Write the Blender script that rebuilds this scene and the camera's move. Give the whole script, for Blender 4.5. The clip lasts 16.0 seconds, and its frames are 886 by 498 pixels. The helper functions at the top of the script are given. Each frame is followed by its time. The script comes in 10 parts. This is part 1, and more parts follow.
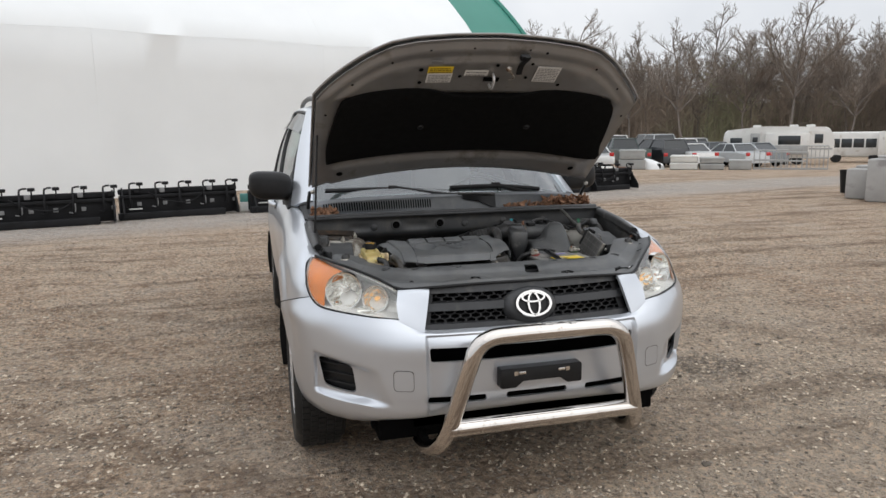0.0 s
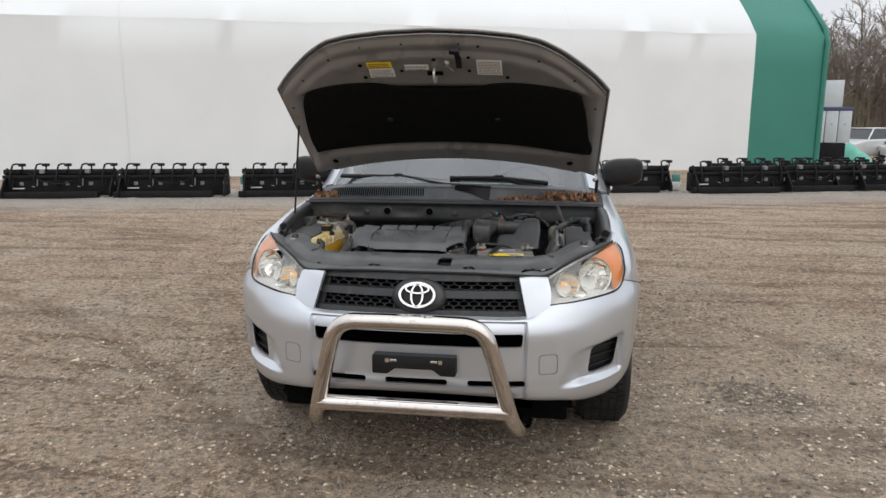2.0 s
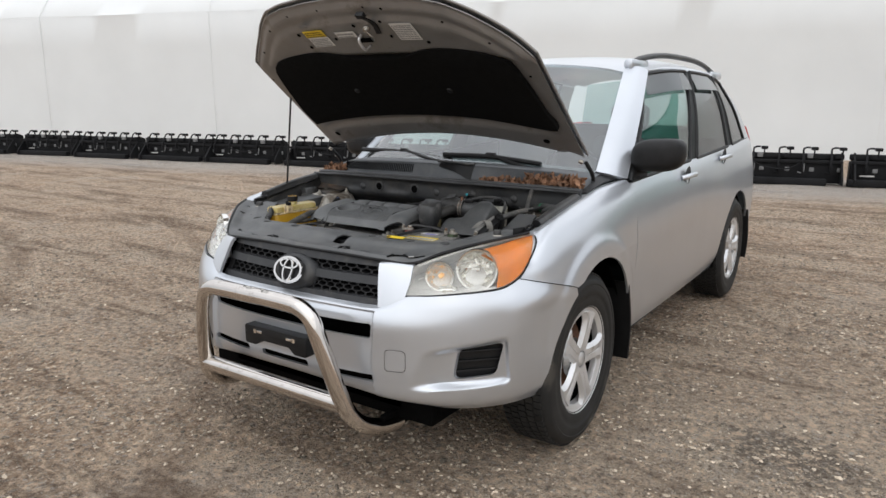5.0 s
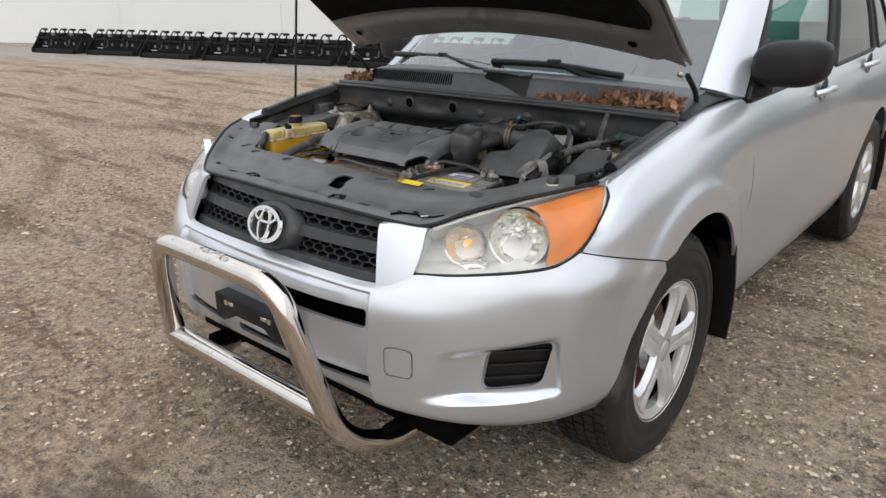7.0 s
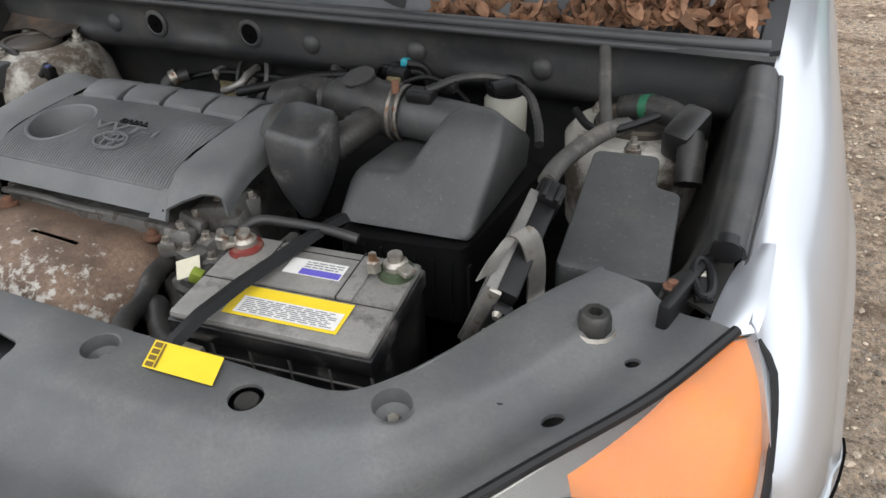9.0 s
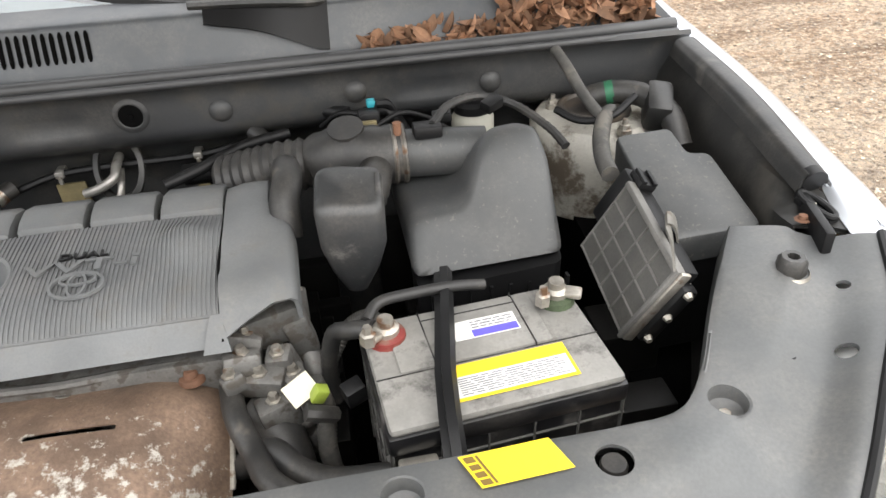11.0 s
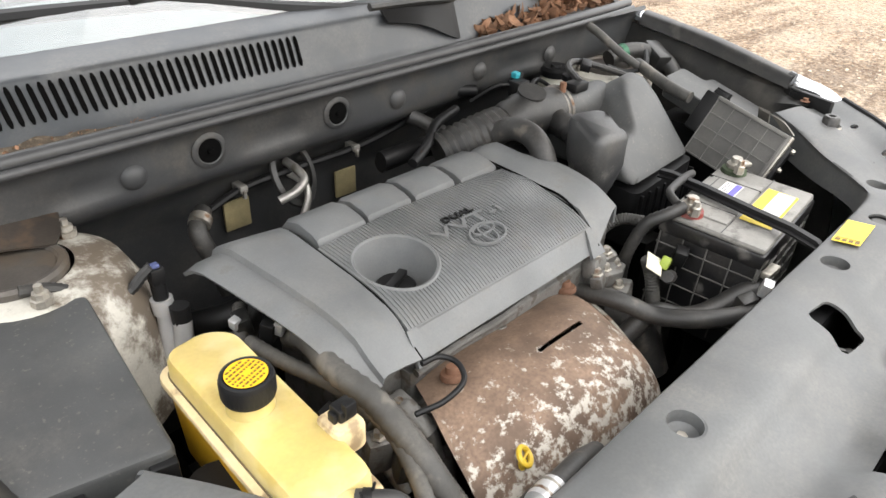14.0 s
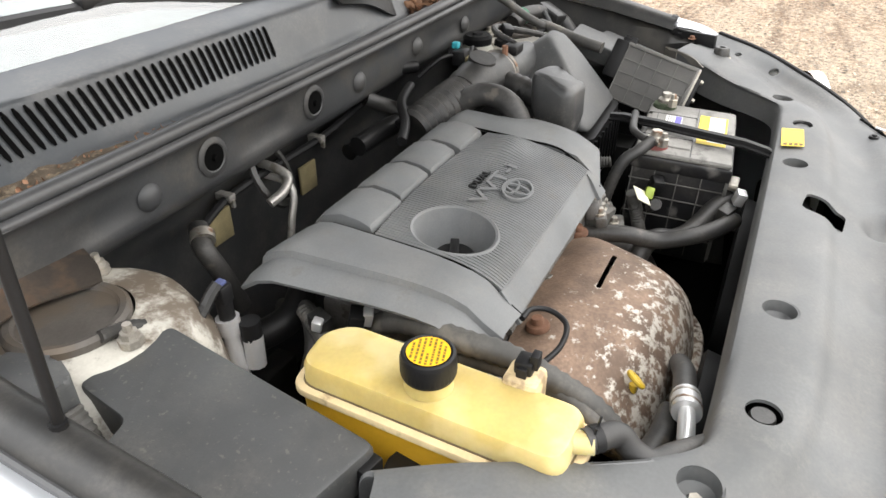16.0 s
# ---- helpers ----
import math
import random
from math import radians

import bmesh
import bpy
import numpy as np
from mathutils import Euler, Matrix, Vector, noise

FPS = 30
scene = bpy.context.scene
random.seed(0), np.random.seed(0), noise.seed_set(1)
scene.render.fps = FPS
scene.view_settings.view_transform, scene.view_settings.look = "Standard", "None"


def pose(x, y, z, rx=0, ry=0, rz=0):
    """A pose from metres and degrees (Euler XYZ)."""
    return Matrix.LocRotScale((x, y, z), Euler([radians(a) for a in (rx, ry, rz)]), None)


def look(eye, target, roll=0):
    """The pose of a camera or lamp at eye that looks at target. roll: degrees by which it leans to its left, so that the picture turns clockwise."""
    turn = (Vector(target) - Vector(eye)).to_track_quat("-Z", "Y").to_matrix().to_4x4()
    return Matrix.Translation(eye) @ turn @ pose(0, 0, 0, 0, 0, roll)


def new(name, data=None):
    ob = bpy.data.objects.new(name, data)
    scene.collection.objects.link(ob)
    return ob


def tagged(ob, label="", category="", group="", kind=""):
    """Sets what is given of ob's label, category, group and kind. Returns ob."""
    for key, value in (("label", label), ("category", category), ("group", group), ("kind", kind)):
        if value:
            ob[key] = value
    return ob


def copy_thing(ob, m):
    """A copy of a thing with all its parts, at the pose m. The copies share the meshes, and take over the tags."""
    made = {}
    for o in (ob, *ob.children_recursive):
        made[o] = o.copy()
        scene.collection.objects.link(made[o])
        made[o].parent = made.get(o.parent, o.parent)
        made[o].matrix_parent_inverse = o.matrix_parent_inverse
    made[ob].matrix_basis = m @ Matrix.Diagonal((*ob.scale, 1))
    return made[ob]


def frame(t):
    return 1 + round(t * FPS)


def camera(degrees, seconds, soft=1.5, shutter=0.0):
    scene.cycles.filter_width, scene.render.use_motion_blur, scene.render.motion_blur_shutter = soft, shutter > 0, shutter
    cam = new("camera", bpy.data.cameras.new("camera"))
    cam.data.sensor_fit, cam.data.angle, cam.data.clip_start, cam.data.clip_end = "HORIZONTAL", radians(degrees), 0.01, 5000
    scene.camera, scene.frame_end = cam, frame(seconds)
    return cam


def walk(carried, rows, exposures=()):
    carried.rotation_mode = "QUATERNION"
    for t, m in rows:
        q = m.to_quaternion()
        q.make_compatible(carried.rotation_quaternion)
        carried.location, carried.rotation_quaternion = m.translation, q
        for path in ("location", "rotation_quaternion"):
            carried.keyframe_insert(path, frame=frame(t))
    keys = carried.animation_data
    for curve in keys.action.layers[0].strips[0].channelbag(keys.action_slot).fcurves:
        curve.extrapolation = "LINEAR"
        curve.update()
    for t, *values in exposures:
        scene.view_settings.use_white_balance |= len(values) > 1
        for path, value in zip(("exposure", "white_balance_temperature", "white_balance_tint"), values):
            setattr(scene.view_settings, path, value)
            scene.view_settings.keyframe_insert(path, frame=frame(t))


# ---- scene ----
cam = camera(65.0, 16.0)
PATH = [
    (0, (-1.020, -2.435, 1.440), (-0.503, -0.531, 1.113), -0.7),
    (0.5, (-0.646, -2.574, 1.472), (-0.366, -0.624, 1.125), 1.0),
    (1, (-0.268, -2.540, 1.435), (-0.170, -0.576, 1.068), 0.7),
    (1.5, (0.090, -2.531, 1.438), (0.026, -0.561, 1.099), -0.9),
    (2, (0.489, -2.620, 1.471), (0.202, -0.675, 1.104), -0.0),
    (2.5, (0.827, -2.547, 1.435), (0.300, -0.640, 1.139), -1.4),
    (3, (1.212, -2.432, 1.430), (0.540, -0.584, 1.064), -1.6),
    (3.5, (1.600, -2.313, 1.445), (0.696, -0.570, 1.060), -1.0),
    (4, (1.839, -2.109, 1.418), (0.806, -0.442, 1.026), -0.7),
    (4.2, (1.936, -2.020, 1.428), (0.892, -0.364, 1.026), -0.1),
    (6.3, (1.955, -1.509, 1.407), (0.751, -0.009, 0.858), -1.0),
    (6.5, (1.858, -1.404, 1.397), (0.646, 0.066, 0.788), -0.7),
    (7, (1.607, -1.102, 1.394), (0.383, 0.324, 0.711), -0.4),
    (7.5, (1.36, -0.818, 1.375), (0.232, 0.673, 0.666), 0.4),
    (8, (1.097, -0.531, 1.371), (0.086, 0.997, 0.568), -1.7),
    (8.5, (0.93, -0.23, 1.348), (-0.016, 1.285, 0.449), -0.6),
    (9, (0.749, -0.074, 1.36), (0.045, 1.438, 0.256), -2.3),
    (9.2, (0.689, -0.033, 1.36), (0.095, 1.505, 0.228), -3.8),
    (11.3, (0.112, -0.106, 1.393), (0.488, 1.521, 0.293), -1.2),
    (11.5, (0.060, -0.101, 1.395), (0.506, 1.507, 0.294), -0.2),
    (12, (-0.123, -0.109, 1.400), (0.496, 1.458, 0.322), -1.5),
    (12.5, (-0.321, -0.114, 1.430), (0.516, 1.339, 0.340), 0.7),
    (13, (-0.502, -0.029, 1.421), (0.466, 1.333, 0.323), 0.1),
    (13.5, (-0.646, 0.039, 1.414), (0.494, 1.291, 0.349), 1.1),
    (14, (-0.759, 0.093, 1.405), (0.465, 1.271, 0.350), 2.1),
    (14.5, (-0.913, 0.129, 1.400), (0.390, 1.216, 0.341), -0.4),
    (15, (-0.976, 0.191, 1.397), (0.447, 1.133, 0.355), 0.0),
    (15.5, (-0.956, 0.285, 1.390), (0.556, 1.113, 0.375), 0.9),
    (16, (-0.957, 0.326, 1.373), (0.565, 1.073, 0.313), 0.0),
]
walk(cam, [(t, look(eye, target, roll)) for t, eye, target, roll in PATH],
     exposures=[(0.0, 0.33, 6500, 10), (4.0, 0.38, 6500, 10), (7.0, 0.53, 6500, 10), (8.0, 0.60, 6500, 10), (8.6, 0.66, 6500, 10), (9.0, 0.95, 6500, 10),
                (9.4, 1.15, 6550, 10), (11.3, 1.86, 6850, 10), (12.5, 1.97, 6850, 10), (13.5, 1.93, 6850, 10), (16.0, 1.86, 6850, 10)])

# ---- light ----
SUN_AZ, SUN_EL = radians(148), radians(46)
world = bpy.data.worlds.new("overcast_sky")
scene.world = world
world.use_nodes = True
wn, wl = world.node_tree.nodes, world.node_tree.links
wn.clear()
sky = wn.new("ShaderNodeTexSky")
sky.sky_type, sky.sun_disc = "NISHITA", False
sky.sun_elevation, sky.sun_rotation = SUN_EL, SUN_AZ
sky.dust_density, sky.air_density, sky.ozone_density = 2.0, 1.2, 1.0
cloud = wn.new("ShaderNodeTexNoise")
cloud.inputs["Scale"].default_value, cloud.inputs["Detail"].default_value = 3.0, 5.0
ramp = wn.new("ShaderNodeValToRGB")
ramp.color_ramp.elements[0].position, ramp.color_ramp.elements[0].color = 0.3, (6.6, 6.9, 7.4, 1)
ramp.color_ramp.elements[1].position, ramp.color_ramp.elements[1].color = 0.75, (9.4, 9.5, 9.7, 1)
mix = wn.new("ShaderNodeMix")
mix.data_type = "RGBA"
mix.inputs["Factor"].default_value = 0.93
geo, up, lift, dome = wn.new("ShaderNodeTexCoord"), wn.new("ShaderNodeSeparateXYZ"), wn.new("ShaderNodeMapRange"), wn.new("ShaderNodeVectorMath")
dome.operation = "SCALE"
lift.inputs["To Min"].default_value, lift.inputs["To Max"].default_value = 0.66, 1.36
wl.new(geo.outputs["Generated"], up.inputs[0])
wl.new(up.outputs["Z"], lift.inputs["Value"])
back = wn.new("ShaderNodeBackground")
back.inputs["Strength"].default_value = 0.113
wout = wn.new("ShaderNodeOutputWorld")
wl.new(cloud.outputs["Fac"], ramp.inputs["Fac"])
wl.new(sky.outputs[0], mix.inputs["A"])
wl.new(ramp.outputs["Color"], mix.inputs["B"])
wl.new(mix.outputs["Result"], dome.inputs[0])
wl.new(lift.outputs["Result"], dome.inputs["Scale"])
wl.new(dome.outputs[0], back.inputs["Color"])
wl.new(back.outputs[0], wout.inputs["Surface"])
sun = new("sun", bpy.data.lights.new("sun", "SUN"))
sun.data.energy, sun.data.angle, sun.data.color = 0.45, radians(90), (1.0, 0.97, 0.92)
sun.matrix_world = look((0, 0, 0), (-math.sin(SUN_AZ) * math.cos(SUN_EL), -math.cos(SUN_AZ) * math.cos(SUN_EL), -math.sin(SUN_EL)))

# ---- materials ----
def material(name, base, rough=0.6, metal=0.0, vary=0.25, scale=30.0, fine=400.0, bump=0.1, dist=0.002, coat=0.0,
             spots=None, spot_scale=8.0, spot_detail=6.0, spot_grain=0.5, spot_at=0.62, spot_rough=None, spec=0.5, island=0.0, lean=None, dust=0.0, dust_colour=(0.30, 0.27, 0.23)):
    """A node material: a base colour that varies at two scales, stains of a second colour, fine relief."""
    m = bpy.data.materials.new(name)
    m.use_nodes = True
    n, l = m.node_tree.nodes, m.node_tree.links
    b = n["Principled BSDF"]
    b.inputs["Roughness"].default_value, b.inputs["Metallic"].default_value = rough, metal
    b.inputs["Coat Weight"].default_value = coat
    b.inputs["Coat Roughness"].default_value = 0.06
    b.inputs["Specular IOR Level"].default_value = spec
    co = n.new("ShaderNodeTexCoord")
    src = co.outputs["Object"]

    def noise_node(s, detail=4.0):
        k = n.new("ShaderNodeTexNoise")
        k.inputs["Scale"].default_value, k.inputs["Detail"].default_value = s, detail
        l.new(src, k.inputs["Vector"])
        return k

    def mapped(k, lo, hi, a, c):
        r = n.new("ShaderNodeMapRange")
        r.inputs["From Min"].default_value, r.inputs["From Max"].default_value = lo, hi
        r.inputs["To Min"].default_value, r.inputs["To Max"].default_value = a, c
        l.new(k, r.inputs["Value"])
        return r.outputs["Result"]

    def mixed(f, a, c, kind="MIX"):
        x = n.new("ShaderNodeMix")
        x.data_type, x.blend_type = "RGBA", kind
        if isinstance(f, float):
            x.inputs["Factor"].default_value = f
        else:
            l.new(f, x.inputs["Factor"])
        for v, s in ((a, x.inputs["A"]), (c, x.inputs["B"])):
            if isinstance(v, tuple):
                s.default_value = v
            else:
                l.new(v, s)
        return x.outputs["Result"]

    big, small = noise_node(scale), noise_node(fine, 2.0)
    lo = tuple(c * (1 - vary) for c in base) + (1,)
    hi = tuple(min(1, c * (1 + vary)) for c in base) + (1,)
    col = mixed(mapped(big.outputs["Fac"], 0.3, 0.7, 0, 1), lo, hi)
    col = mixed(mapped(small.outputs["Fac"], 0.3, 0.7, 0, vary), col, tuple(c * 0.55 for c in base) + (1,))
    if island:
        g = n.new("ShaderNodeNewGeometry")
        v = mapped(g.outputs["Random Per Island"], 0, 1, 1 - island, 1 + island)
        h = n.new("ShaderNodeVectorMath")
        h.operation = "SCALE"
        l.new(col, h.inputs[0])
        l.new(v, h.inputs["Scale"])
        col = h.outputs[0]
    if spots:
        s = noise_node(spot_scale, spot_detail)
        s.inputs["Roughness"].default_value = spot_grain
        fac = s.outputs["Fac"]
        if lean:
            # stains thicken along one direction of the thing
            dot, add = n.new("ShaderNodeVectorMath"), n.new("ShaderNodeMath")
            dot.operation = "DOT_PRODUCT"
            dot.inputs[1].default_value = lean[:3]
            l.new(src, dot.inputs[0])
            l.new(dot.outputs["Value"], add.inputs[0])
            add.inputs[1].default_value = lean[3]
            thick = n.new("ShaderNodeMath")
            l.new(add.outputs[0], thick.inputs[0])
            l.new(fac, thick.inputs[1])
            fac = thick.outputs[0]
        f = mapped(fac, spot_at - 0.04, spot_at + 0.05, 0, 1)
        col = mixed(f, col, tuple(spots) + (1,))
        if spot_rough is not None:
            l.new(mapped(f, 0, 1, rough, spot_rough), b.inputs["Roughness"])
    if dust:
        speck = noise_node(210.0, 6.0)
        speck.inputs["Roughness"].default_value = 0.7
        drift = noise_node(13.0, 10.0)
        drift.inputs["Roughness"].default_value = 0.62
        both = n.new("ShaderNodeMath")
        both.operation = "MULTIPLY"
        l.new(mapped(speck.outputs["Fac"], 0.38, 0.68, 0.25, 1), both.inputs[0])
        l.new(mapped(drift.outputs["Fac"], 0.44, 0.70, 0.0, 0.42 * dust), both.inputs[1])
        col = mixed(both.outputs[0], col, tuple(dust_colour) + (1,))
    l.new(col, b.inputs["Base Color"])
    if bump:
        u = n.new("ShaderNodeBump")
        u.inputs["Strength"].default_value, u.inputs["Distance"].default_value = bump, dist
        l.new(small.outputs["Fac"], u.inputs["Height"])
        l.new(u.outputs["Normal"], b.inputs["Normal"])
    return m


def glass(name, tint, rough=0.0, ior=1.55, dust=0.0):
    """Thin tinted glass with a film of dust."""
    m = bpy.data.materials.new(name)
    m.use_nodes = True
    n, l = m.node_tree.nodes, m.node_tree.links
    n.clear()
    tr, gl, fr = n.new("ShaderNodeBsdfTransparent"), n.new("ShaderNodeBsdfGlossy"), n.new("ShaderNodeLayerWeight")
    fr.inputs["Blend"].default_value = 0.5
    pw, ma = n.new("ShaderNodeMath"), n.new("ShaderNodeMath")
    pw.operation, ma.operation = "POWER", "MULTIPLY_ADD"
    pw.inputs[1].default_value = 4.0
    ma.inputs[1].default_value, ma.inputs[2].default_value = 0.85, ((ior - 1) / (ior + 1)) ** 2
    l.new(fr.outputs["Facing"], pw.inputs[0])
    l.new(pw.outputs[0], ma.inputs[0])
    tr.inputs["Color"].default_value = (*tint, 1)
    gl.inputs["Roughness"].default_value = rough
    x, o = n.new("ShaderNodeMixShader"), n.new("ShaderNodeOutputMaterial")
    l.new(ma.outputs[0], x.inputs[0])
    if dust:
        df, y = n.new("ShaderNodeBsdfDiffuse"), n.new("ShaderNodeMixShader")
        df.inputs["Color"].default_value = (0.70, 0.74, 0.75, 1)
        y.inputs[0].default_value = dust
        l.new(tr.outputs[0], y.inputs[1])
        l.new(df.outputs[0], y.inputs[2])
        l.new(y.outputs[0], x.inputs[1])
    else:
        l.new(tr.outputs[0], x.inputs[1])
    l.new(gl.outputs[0], x.inputs[2])
    l.new(x.outputs[0], o.inputs["Surface"])
    return m


SILVER = material("silver_car_paint", (0.590, 0.615, 0.650), 0.33, 0.75, 0.03, 3, 2500, 0.02, 0.0005, coat=0.5)
# darker, warmer grey than the outer silver, for the hood's underside
UNDERHOOD = material("hood_underside_grey", (0.265, 0.255, 0.245), 0.40, 0.5, 0.14, 5, 300, 0.05, 0.0005, spots=(0.19, 0.175, 0.16), spot_scale=5, spot_detail=9.0, spot_grain=0.7, spot_at=0.58, dust=0.25)
BLACK = material("black_plastic", (0.008, 0.008, 0.0085), 0.48, 0, 0.3, 20, 600, 0.15, 0.0006, spec=0.32)
GRIME = material("dusty_black_plastic", (0.016, 0.016, 0.0157), 0.42, 0, 0.3, 9, 260, 0.25, 0.0008, spots=(0.07, 0.066, 0.058), spot_scale=14, spot_at=0.66, spec=0.6, dust=0.40)
GRILLEBAR = material("matt_grille_plastic", (0.026, 0.027, 0.029), 0.50, 0, 0.2, 14, 500, 0.15, 0.0005, spots=(0.045, 0.044, 0.042), spot_scale=16, spot_detail=8.0, spot_at=0.60, spec=0.5)
# near-black that carries the shade of gaps, holes and recesses in its colour
DARK = material("void_shade", (0.0028, 0.0028, 0.0028), 0.9, 0, 0.3, 12, 200, 0.2, 0.001, spec=0.05)
FELT = material("black_felt", (0.006, 0.006, 0.006), 0.95, 0, 0.3, 40, 900, 0.5, 0.002, spec=0.1)
RUBBER = material("tyre_rubber", (0.020, 0.020, 0.0195), 0.6, 0, 0.3, 12, 300, 0.3, 0.001, spots=(0.055, 0.05, 0.043), spot_scale=6, spot_at=0.62, spec=0.3)
CHROME = material("chrome", (0.78, 0.76, 0.73), 0.09, 1.0, 0.04, 10, 500, 0.0)
STEEL = material("polished_steel_tube", (0.66, 0.62, 0.58), 0.07, 1.0, 0.08, 6, 300, 0.03, 0.0003, spots=(0.50, 0.46, 0.42), spot_scale=30, spot_detail=9.0, spot_grain=0.75, spot_at=0.60, spot_rough=0.22)
SCRAPE = material("scraped_steel", (0.50, 0.48, 0.45), 0.65, 0.3, 0.35, 60, 400, 0.5, 0.001, spots=(0.10, 0.095, 0.09), spot_scale=90, spot_detail=6.0, spot_at=0.58)
ALLOY = material("silver_alloy", (0.70, 0.70, 0.70), 0.34, 0.6, 0.06, 8, 400, 0.05, 0.0004, spots=(0.30, 0.28, 0.25), spot_scale=12, spot_at=0.7)
GLASS = glass("car_glass", (0.72, 0.82, 0.80))
SCREEN = glass("dusty_windshield", (0.70, 0.84, 0.85), 0.02, 2.4, 0.065)
TINT = glass("dark_glass", (0.30, 0.32, 0.32))
LENS = glass("lamp_lens", (0.97, 0.97, 0.96), 0.03, 1.35, 0.03)
LINING = material("lamp_lining", (0.80, 0.79, 0.77), 0.32, 0.12, 0.08, 24, 160, 0.25, 0.001)
AMBER = material("amber_plastic", (0.76, 0.205, 0.004), 0.45, 0.0, 0.18, 9, 60, 0.15, 0.001, spots=(0.66, 0.20, 0.01), spot_scale=13, spot_detail=8.0, spot_at=0.56, spec=0.15)
REFLECT = material("lamp_reflector", (0.85, 0.84, 0.80), 0.13, 0.95, 0.05, 20, 200, 0.0)
FABRIC = material("white_shed_fabric", (0.75, 0.765, 0.76), 0.5, 0, 0.03, 0.6, 60, 0.05, 0.002)
GREEN = material("green_shed_fabric", (0.03, 0.20, 0.15), 0.5, 0, 0.06, 0.6, 60, 0.05, 0.002)
MACHINE = material("black_machine_paint", (0.009, 0.009, 0.010), 0.7, 0, 0.4, 6, 90, 0.2, 0.002, spec=0.25)
CLAMP = material("dull_clamp_steel", (0.20, 0.185, 0.165), 0.42, 0.7, 0.3, 60, 500, 0.2, 0.0005, spots=(0.13, 0.075, 0.045), spot_scale=50, spot_at=0.60)
RED = material("red_lamp", (0.5, 0.02, 0.02), 0.2, 0, 0.1, 20, 200, 0.0, coat=0.4)
SEAT = material("grey_seat_cloth", (0.10, 0.10, 0.10), 0.9, 0, 0.2, 20, 500, 0.2, 0.001)
RUST = material("rusty_steel", (0.20, 0.10, 0.06), 0.8, 0.2, 0.4, 20, 300, 0.4, 0.001)
LEAF = material("dry_leaf", (0.29, 0.158, 0.092), 0.8, 0, 0.3, 60, 500, 0.2, 0.001, island=0.5)

COVER = material("dusty_cover_plastic", (0.080, 0.083, 0.084), 0.56, 0, 0.30, 6, 260, 0.2, 0.0006, spots=(0.114, 0.112, 0.106), spot_scale=11, spot_detail=12.0, spot_grain=0.80, spot_at=0.63, spot_rough=0.7, spec=0.75, dust=0.55)
COVERDARK = material("engine_cover_plastic", (0.126, 0.131, 0.133), 0.58, 0, 0.24, 9, 400, 0.2, 0.0005, spots=(0.108, 0.109, 0.106), spot_scale=26, spot_detail=10.0, spot_grain=0.75, spot_at=0.60, spec=0.7, dust=0.50)
LIDMAT = material("matt_grey_plastic", (0.0485, 0.0505, 0.0515), 0.52, 0, 0.25, 10, 600, 0.25, 0.0005, spots=(0.085, 0.082, 0.075), spot_scale=170, spot_detail=2.0, spot_at=0.68, spec=0.7, dust=0.35)
COWLMAT = material("weathered_cowl_plastic", (0.040, 0.046, 0.053), 0.48, 0, 0.2, 8, 350, 0.15, 0.0005, spots=(0.085, 0.085, 0.083), spot_scale=10, spot_detail=9.0, spot_grain=0.7, spot_at=0.66, spec=0.95, dust=0.50)
FIREWALL = material("dusty_firewall", (0.0345, 0.0358, 0.0375), 0.46, 0, 0.25, 5, 260, 0.2, 0.0008, spots=(0.050, 0.048, 0.044), spot_scale=7, spot_detail=10.0, spot_grain=0.7, spot_at=0.58, spec=0.5, dust=0.40)
SEALMAT = material("rubber_seal", (0.055, 0.056, 0.058), 0.40, 0, 0.2, 12, 300, 0.1, 0.0005)
RESON = material("scuffed_plastic", (0.0295, 0.0305, 0.0318), 0.44, 0, 0.3, 14, 300, 0.2, 0.0006, spots=(0.105, 0.10, 0.095), spot_scale=16, spot_detail=11.0, spot_grain=0.78, spot_at=0.60, spec=0.7, dust=0.50)
HOSE = material("rubber_hose", (0.021, 0.0205, 0.020), 0.52, 0, 0.3, 25, 300, 0.25, 0.0006, spots=(0.085, 0.075, 0.062), spot_scale=25, spot_at=0.66, spec=0.6, dust=0.50)
BOLT = material("dull_zinc", (0.45, 0.42, 0.37), 0.45, 0.8, 0.25, 60, 500, 0.2, 0.0005, spots=(0.22, 0.13, 0.08), spot_scale=40, spot_at=0.60)
INNERPAINT = material("dusty_inner_paint", (0.016, 0.0158, 0.015), 0.5, 0.1, 0.3, 8, 260, 0.2, 0.0006, spots=(0.050, 0.046, 0.040), spot_scale=9, spot_at=0.62, dust=0.30)
TOWER = material("dirty_white_paint", (0.52, 0.50, 0.445), 0.5, 0, 0.2, 14, 300, 0.15, 0.0005, spots=(0.13, 0.105, 0.08), spot_scale=9, spot_detail=10.0, spot_grain=0.7, spot_at=0.53, dust=0.75, dust_colour=(0.16, 0.12, 0.085))
CASTING = material("grimy_aluminium", (0.19, 0.185, 0.175), 0.55, 0.5, 0.35, 30, 300, 0.4, 0.001, spots=(0.12, 0.108, 0.094), spot_scale=60, spot_at=0.56)
# near-black base holds the shade low in the bay
UNDER = material("shaded_bay_metal", (0.006, 0.0055, 0.005), 0.55, 0.3, 0.4, 20, 300, 0.3, 0.001)
SHIELD = material("flaking_heat_shield", (0.205, 0.138, 0.098), 0.62, 0.3, 0.55, 16, 220, 0.5, 0.0015, spots=(0.50, 0.465, 0.41), spot_scale=66, spot_detail=8.0, spot_grain=0.66, spot_at=0.56, spot_rough=0.45, lean=(0.0, -1.1, 0.0, 0.462))
